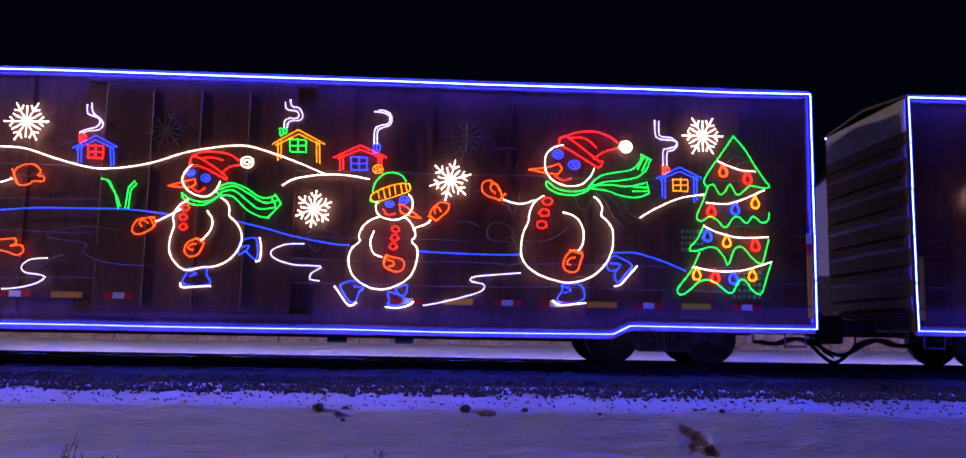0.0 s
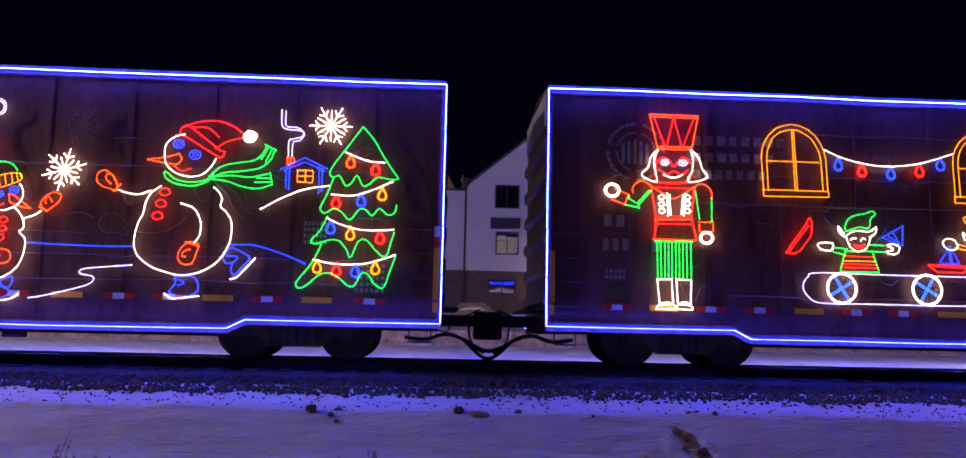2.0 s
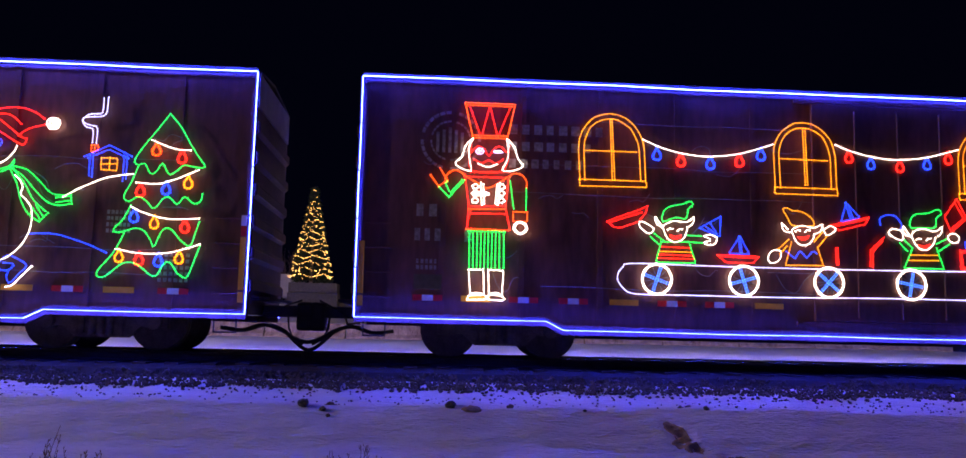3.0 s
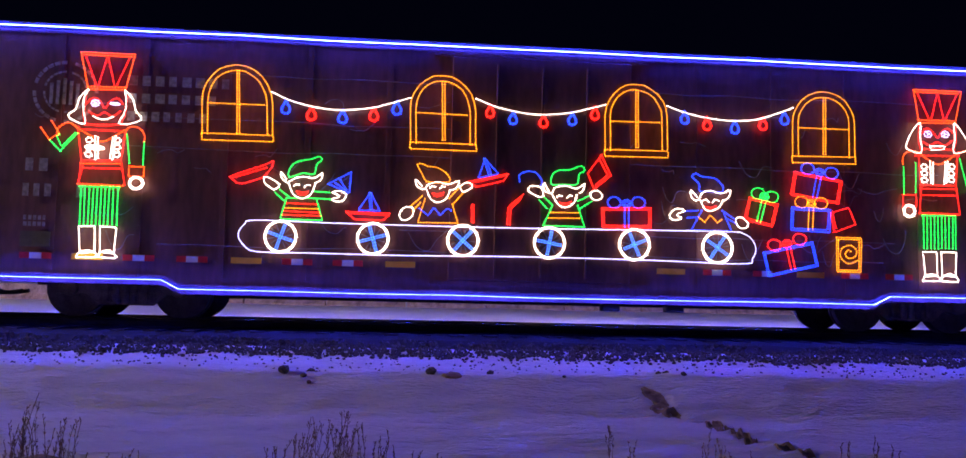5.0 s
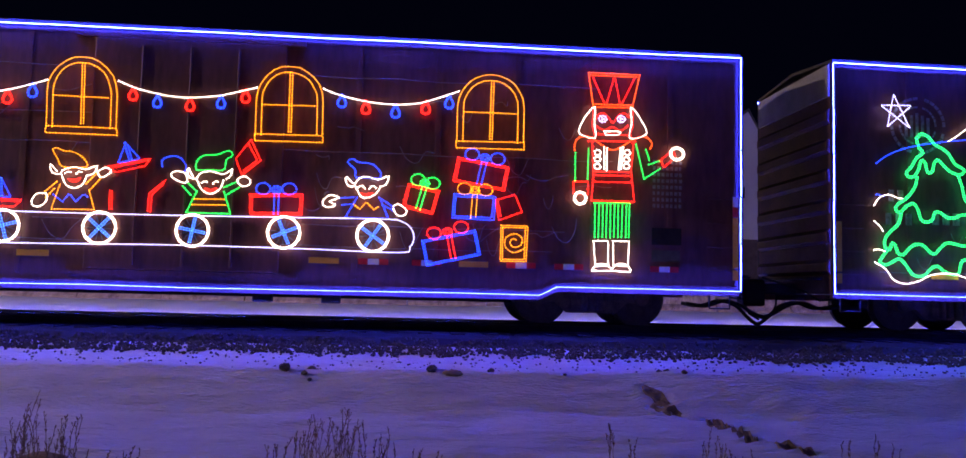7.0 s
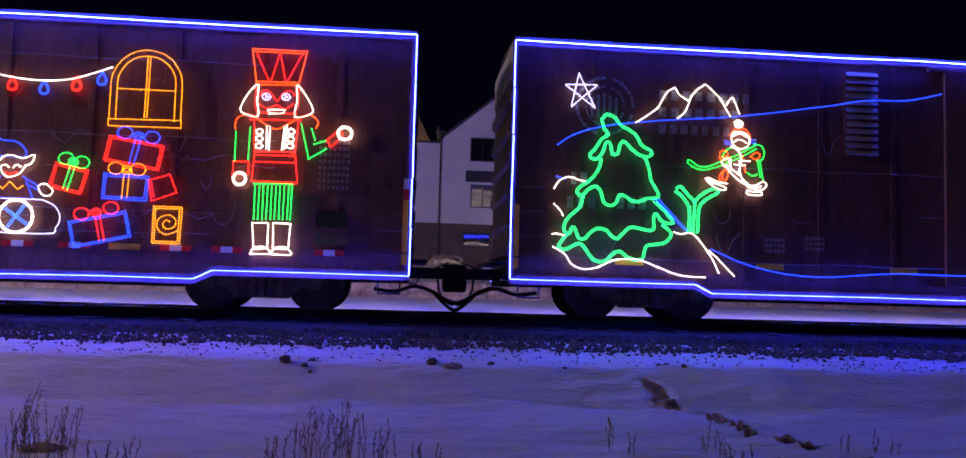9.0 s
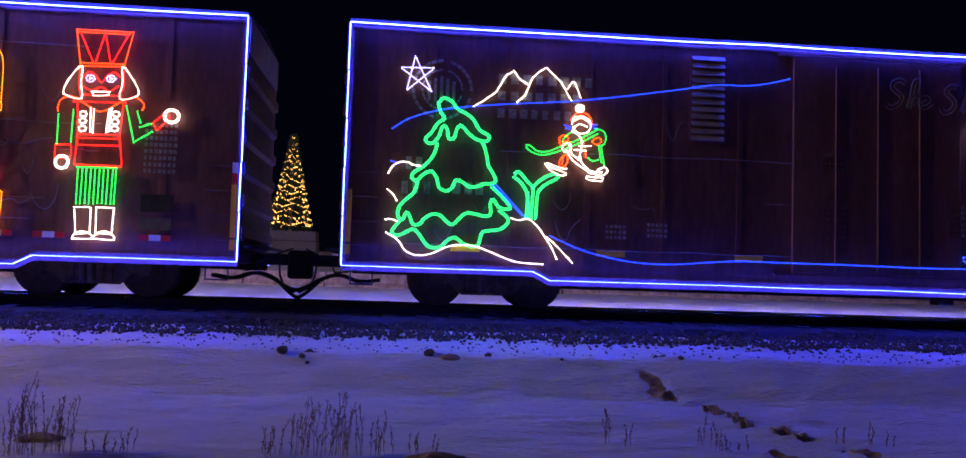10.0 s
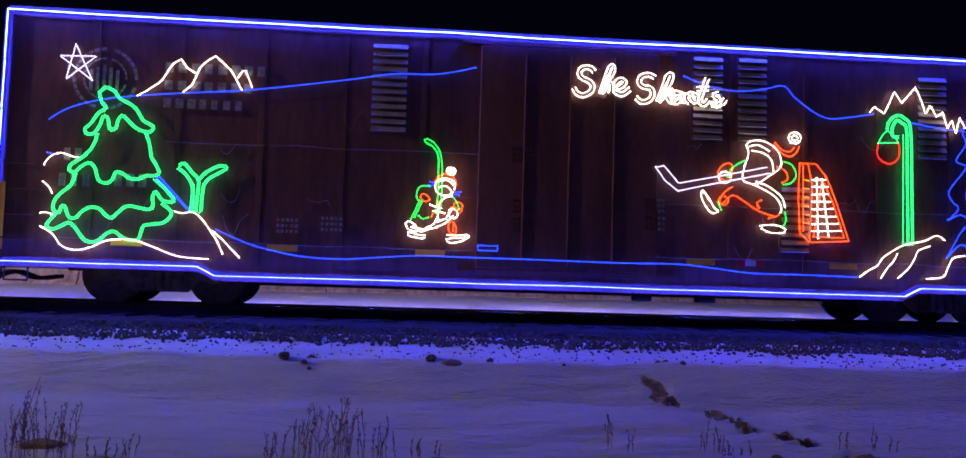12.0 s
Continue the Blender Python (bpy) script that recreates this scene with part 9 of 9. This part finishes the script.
home = tagged(new("cabin"), "low house with a lit door and wooden fence", "house")
bm = bmesh.new()
box(bm, -24, -13.0, 57, 58.2, 1.5, 6.4)
part("wall", bm, CONCRETE, home, "pale stucco wall")
bm = bmesh.new()
box(bm, -24.4, -12.9, 56.5, 58.5, 6.4, 6.75)
part("roof", bm, GREY_ROOF, home)
bm = bmesh.new()
box(bm, -13.7, -12.95, 57.0, 57.6, 6.75, 8.3)
part("chimney_wall", bm, CONCRETE, home)
bm = bmesh.new()
box(bm, -16.8, -16.1, 56.93, 56.99, 2.5, 4.1)
part("door", bm, WARM_PANE, home, "glazed door lit from inside")
for k in range(8):
    bm = bmesh.new()
    box(bm, -18.5 + k * 0.2, -18.32 + k * 0.2, 56.2, 56.24, 2.0, 3.05)
    part("fence_board", bm, TWIG, home)



def bare_bush(x, y, height, seed):
    rng = random.Random(seed)
    bush = tagged(new("bare_bush"), "bare winter bush of thin upright twigs", "bush", group="bare bushes by the house")
    bush.location = (x, y, 1.9)
    for _ in range(14):
        bm = bmesh.new()
        a, h = rng.uniform(0, math.tau), height * rng.uniform(0.6, 1.0)
        out = rng.uniform(0.15, 0.5)
        pts = [Vector((out * u * math.cos(a) * h * 0.5, out * u * math.sin(a) * h * 0.5, h * u)) for u in (0, 0.3, 0.6, 1.0)]
        tube(bm, pts, 0.022, 4)
        for _ in range(7):
            i = rng.randint(1, 2)
            p = pts[i].lerp(pts[i + 1], rng.random())
            q = p + Vector((rng.uniform(-0.5, 0.5), rng.uniform(-0.5, 0.5), rng.uniform(0.4, 1.0))) * h * 0.22
            tube(bm, [p, q], 0.011, 3)
        part("branch", bm, TWIG, bush)


for k, (x, y, h) in enumerate(((-13.4, 65, 4.2), (-12.0, 66, 5.0), (-10.6, 65, 4.4), (-9.6, 66, 3.6))):
    bare_bush(x, y, h, 300 + k)

# fairy-lit Christmas tree in a box planter
NEEDLES = mottled("dark_fir_needles", (0.012, 0.03, 0.012), (0.035, 0.07, 0.03), 0.8, 9, 60, 0.3, 0.01)
tree = tagged(new("christmas_tree"), "tall fir wound with warm fairy lights in a planter", "tree")
tree.location = (-7.05, 52, 0)
bm = bmesh.new()
cyl(bm, (0, 0, 2.6), (0, 0, 8.9), 0.12, 10, 0.02)
part("trunk", bm, TWIG, tree)
vs, fs = [], []
rng = random.Random(3)
for _ in range(2600):
    u = rng.random() ** 0.7
    h = 8.9 - u * 5.9
    r = (0.05 + 1.15 * u) * rng.uniform(0.3, 1.0)
    a = rng.uniform(0, math.tau)
    p = Vector((r * math.cos(a), r * math.sin(a), h))
    d = Vector((math.cos(a), math.sin(a), rng.uniform(-0.5, 0.3))).normalized() * rng.uniform(0.18, 0.34)
    s = d.cross(Vector((0, 0, 1))).normalized() * 0.06
    n = len(vs)
    vs += [tuple(p + s), tuple(p - s), tuple(p + d), tuple(p + d * 0.4 + Vector((0, 0, 0.07)))]
    fs += [(n, n + 1, n + 2), (n, n + 3, n + 2), (n + 1, n + 3, n + 2)]
me = bpy.data.meshes.new("crown")
me.from_pydata(vs, [], fs)
me.materials.append(NEEDLES)
new("crown", me).parent = tree
bm = bmesh.new()
for ringi in range(15):
    u = (ringi + 0.4) / 15
    h0, r = 8.75 - u * 5.6, 0.08 + 1.2 * u
    count = int(10 + 46 * u)
    for k in range(count):
        a = k * math.tau / count + ringi
        sag = 0.09 * math.sin(5 * a + ringi * 1.3) + rng.uniform(-0.03, 0.03)
        rr = r * rng.uniform(0.85, 1.1)
        bmesh.ops.create_icosphere(bm, subdivisions=1, radius=rng.uniform(0.014, 0.03), matrix=Matrix.Translation((rr * math.cos(a), rr * math.sin(a), h0 + sag)))
tagged(part("fairy_lights", bm, FAIRY_BULB, tree, "warm fairy lights"), kind="stuff")
bm = bmesh.new()
box(bm, -1.25, 1.7, -0.9, 0.9, 0.9, 2.35)
box(bm, -1.2, 1.65, -0.85, 0.85, 2.38, 2.95)
part("planter", bm, PLATE, tree, "wooden box planter")


def vehicle(name, label, x, y, z, length, height, paint, van):
    car = tagged(new(name), label, "van" if van else "car", group="" if van else "parked cars")
    car.location = (x, y, z)
    bm = bmesh.new()
    if van:
        ring = [(0, 0.35), (length, 0.35), (length, height * 0.95), (length * 0.97, height), (length * 0.32, height), (length * 0.17, height * 0.6), (0.02, height * 0.48)]
    else:
        ring = [(0, 0.35), (length, 0.35), (length, height * 0.62), (length * 0.93, height * 0.66), (length * 0.8, height), (length * 0.42, height), (length * 0.27, height * 0.64), (0.05, height * 0.55)]
    f = [bm.verts.new((u, -0.85, w)) for u, w in ring]
    g = [bm.verts.new((u, 0.85, w)) for u, w in ring]
    bm.faces.new(f)
    bm.faces.new(g[::-1])
    for k in range(len(ring)):
        bm.faces.new((f[k], g[k], g[(k + 1) % len(ring)], f[(k + 1) % len(ring)]))
    bmesh.ops.recalc_face_normals(bm, faces=bm.faces)
    bmesh.ops.bevel(bm, geom=list(bm.edges), offset=0.07, segments=2, affect="EDGES")
    part("body", bm, paint, car)
    bm = bmesh.new()
    if van:
        box(bm, length * 0.23, length * 0.36, -0.87, -0.84, height * 0.6, height * 0.85, 0.01)
    else:
        box(bm, length * 0.4, length * 0.8, -0.87, -0.84, height * 0.66, height * 0.92, 0.01)
    part("side_window", bm, GLASS, car)
    for u in (0.2, 0.8):
        bm = bmesh.new()
        cyl(bm, (length * u, -0.9, 0.32), (length * u, -0.7, 0.32), 0.32, 20)
        w = part("wheel", bm, RUBBER, car)
        bm = bmesh.new()
        cyl(bm, (length * u, -0.92, 0.32), (length * u, -0.9, 0.32), 0.19, 16)
        part("rim", bm, LOUVRE, w)
    return car


CAR_WHITE = mottled("white_car_paint", (0.55, 0.55, 0.56), (0.7, 0.7, 0.7), 0.3, 3, 30, 0.02, 0.002)
CAR_GOLD = mottled("gold_car_paint", (0.35, 0.25, 0.06), (0.5, 0.37, 0.1), 0.3, 3, 30, 0.02, 0.002)
vehicle("van", "pale delivery van parked by the house", -13.9, 61.0, 1.96, 4.4, 2.0, CAR_WHITE, True)
vehicle("parked_car", "white car parked before the townhouses", -4.6, 53.5, 0.97, 3.9, 1.4, CAR_WHITE, False)
vehicle("parked_car", "gold car parked before the townhouses", 0.0, 53.6, 0.97, 3.9, 1.4, CAR_GOLD, False)
vehicle("parked_car", "white car parked before the townhouses", 4.6, 53.5, 0.97, 3.9, 1.4, CAR_WHITE, False)


# ---- single stones along the ballast's foot ----
STONE_SHAPES = []
for k in range(10):
    rng = random.Random(900 + k)
    bm = bmesh.new()
    bmesh.ops.create_icosphere(bm, subdivisions=1, radius=1.0)
    for v in bm.verts:
        v.co *= rng.uniform(0.72, 1.15)
        v.co.z *= 0.7
    me = bpy.data.meshes.new("ballast_stone")
    bm.to_mesh(me)
    bm.free()
    me.materials.append(BALLAST)
    STONE_SHAPES.append(me)
rng = random.Random(77)
for k in range(290):
    x = rng.uniform(-7.5, 9.0)
    y = 13.02 - 0.34 * rng.random() ** 1.6 + 0.12 * noise.noise((x * 0.9, 0, 4))
    size = rng.uniform(0.022, 0.046)
    stone = new("ballast_stone", STONE_SHAPES[k % 10])
    stone.parent = track_bed
    stone.location = (x, y, ground_height(x, y) + 0.3 * size)
    stone.rotation_euler = (rng.uniform(-0.5, 0.5), rng.uniform(-0.5, 0.5), rng.uniform(0, 6.28))
    stone.scale = (size, size * rng.uniform(0.7, 1.1), size)


# ---- what moves ----
def flips(ob, spans, dx=0.0, dz=0.0, turn=0.0, tip=0.0, spin=0.0):
    """A piece that swings or hops to a second place during the spans, in its thing's space."""
    x, y, z = ob.location
    rows = [(0.0, 1.0 if spans[0][0] <= 0 else 0.0)]
    for a, b in spans:
        if a > 0:
            rows += [(a - 0.06, 0.0), (a - 0.02, 1 / 3), (a + 0.02, 2 / 3), (a + 0.06, 1.0)]
        if b < 12:
            rows += [(b - 0.06, 1.0), (b - 0.02, 2 / 3), (b + 0.02, 1 / 3), (b + 0.06, 0.0)]
    rows.append((12.0, rows[-1][1]))
    walk(ob, [(t, pose(x + k * dx, y, z + k * dz, k * tip, k * turn, k * spin)) for t, k in rows])


def motions():
    for (x0, _), car, wheels in zip(CARS, (snow_car, shop_car, rink_car), (snow_wheels, shop_wheels, rink_wheels)):
        walk(car, [(t, pose(x0 - s, SIDE, 0)) for t, s in TRAVEL])
        turns = [(k * 0.2, float(np.interp(k * 0.2, [t for t, _ in TRAVEL], [s for _, s in TRAVEL]))) for k in range(61)]
        for w in wheels:
            u = w.location.x
            walk(w, [(t, pose(u, 0, 0.457, 0, -math.degrees(s / 0.457), 0)) for t, s in turns])
    dance = [(0.15, 1.1), (2.3, 3.4), (4.5, 5.6), (6.7, 7.8), (8.9, 10.0), (11.1, 11.8)]
    for ob, dx, dz, turn in (
        (man_a[2], 0, 0, -29), (man_a[3], 0, 0, 40), (man_a[4], 0.20, 0.05, -112),
        (man_b[2], 0, 0, 35), (man_b[3], 0, 0, 39),
        (man_c[3], 0, 0, 55), (man_c[4], 0.05, 0.02, 22), (man_c[5], -0.12, -0.04, 84), (man_c[6], -0.40, 0, 0), (man_c[7], -0.33, -0.30, 0),
        (flake_a[0], 2.27, -0.1, 0), (flake_b[0], -2.37, 1.21, 22), (flake_c[0], 0.26, 0.71, 0), (flake_d[0], -3.94, -0.15, -17),
    ):
        flips(ob, dance, dx, dz, turn)
    for ob, dx, dz in ((house_b[3], -0.27, 0), (house_c[3], 0.19, 0), (house_d[3], -0.26, 0), (swirl_b[0], -0.54, -0.19), (swirl_c[0], 0.10, 0.06)):
        flips(ob, dance, dx, dz, 0, 0, 180)
    work = [(0.0, 0.15), (1.1, 2.25), (3.4, 4.5), (5.67, 6.75), (7.9, 8.95), (10.05, 11.1)]
    for ob, dx, dz, turn in (
        (elf_a[3], 0, 0, -30), (elf_b[3], 0, 0, 59), (elf_c[4], 0, 0, 42), (elf_d[3], 0, 0, 43), (elf_d[4], 0, 0, -74),
        (hull[0], -0.1, -0.15, -33), (boat_a[0], 0.48, 0, 0), (boat_b[0], 0, -0.22, 4), (kite[0], 0.22, -0.24, 62), (top_gift[0], -0.27, 0.1, -24),
        (belt_gift[0], 0.60, 0, 0), (small_gift[0], 0.27, -0.18, 0), (hook[0], 0.0, -0.08, -75),
    ):
        flips(ob, work, dx, dz, turn)
    for k, wheel in enumerate((wheel_a, wheel_b, wheel_c, wheel_d, wheel_e, wheel_f)):
        flips(wheel[1], work, 0, 0, 40 + 7 * k)
    flips(nut_a[-3], work, 0.05, 0.0, -34)
    flips(nut_a[-2], dance, 0.93, -0.21, 0, 84)
    flips(nut_a[-1], dance, 0, 0, 0, 82)
    flips(nut_b[-2], work, 0.05, 0.0, -19)
    flips(nut_b[-1], work, 0, 0, 0, 82)
    x, y, z = skater[0].location
    first, second, third = pose(x - 0.80, y, z + 0.46), pose(x, y, z), pose(x + 2.20, y - 0.02, z - 0.56, 0, 0, -180) @ pose(0, 0, 0, 0, -13, 0)
    walk(skater[0], [(0.0, pose(x + 3.0, y, z - 0.5)), (8.88, pose(x + 3.0, y, z - 0.5)), (8.97, first), (10.02, first), (10.09, second), (11.05, second),
                     (11.1, pose(x + 0.8, y - 0.5, z - 0.1, 0, 0, -60)), (11.15, pose(x + 1.8, y - 0.5, z - 0.2, 0, 0, -120)), (11.2, third), (12.0, third)])
    a, b, c = skater[2].location
    walk(skater[2], [(0.0, pose(a, b, c)), (11.05, pose(a, b, c)), (11.1, pose(a, b, c, 0, 50)), (11.2, pose(a, b, c, 0, 128)), (12.0, pose(a, b, c, 0, 128))])
    a, b, c = goalie[2].location
    walk(goalie[2], [(0.0, pose(a, b, c, 0, 27)), (11.05, pose(a, b, c, 0, 27)), (11.2, pose(a, b, c)), (12.0, pose(a, b, c))])
    for word, dx, dz, turn in ((word_she, 2.72, 0.37, 4), (word_skates, 2.69, 0.14, 0)):
        x, y, z = word[0].location
        walk(word[0], [(0.0, pose(x + 5, y, z)), (10.02, pose(x + 5, y, z)), (10.1, pose(x, y, z)), (11.05, pose(x, y, z)), (11.2, pose(x + dx, y - 0.02, z + dz, 0, turn)), (12.0, pose(x + dx, y - 0.02, z + dz, 0, turn))])
    for letter, dx, dz, turn in zip(word_skates[1:], (0.0, -0.07, 0.14, -0.26, 0.0), (-0.07, -0.11, -0.13, -0.14, -0.16), (4, 0, 4, 85, 4)):
        x, y, z = letter.location
        walk(letter, [(0.0, pose(x, y, z)), (11.05, pose(x, y, z)), (11.2, pose(x + dx, y, z + dz, 0, turn)), (12.0, pose(x + dx, y, z + dz, 0, turn))])
    x, y, z = firework[0].location
    walk(firework[0], [(0.0, pose(x, y, z)), (8.88, pose(x, y, z)), (9.0, pose(x + 11.6, y, z)), (12.0, pose(x + 11.6, y, z))])
    x, y, z = puck[0].location
    walk(puck[0], [(0.0, pose(x + 3.0, y, z)), (10.02, pose(x + 3.0, y, z)), (10.1, pose(x - 3.94, y, z + 0.85)), (11.05, pose(x - 3.94, y, z + 0.85)), (11.2, pose(x, y, z)), (12.0, pose(x, y, z))])


motions()
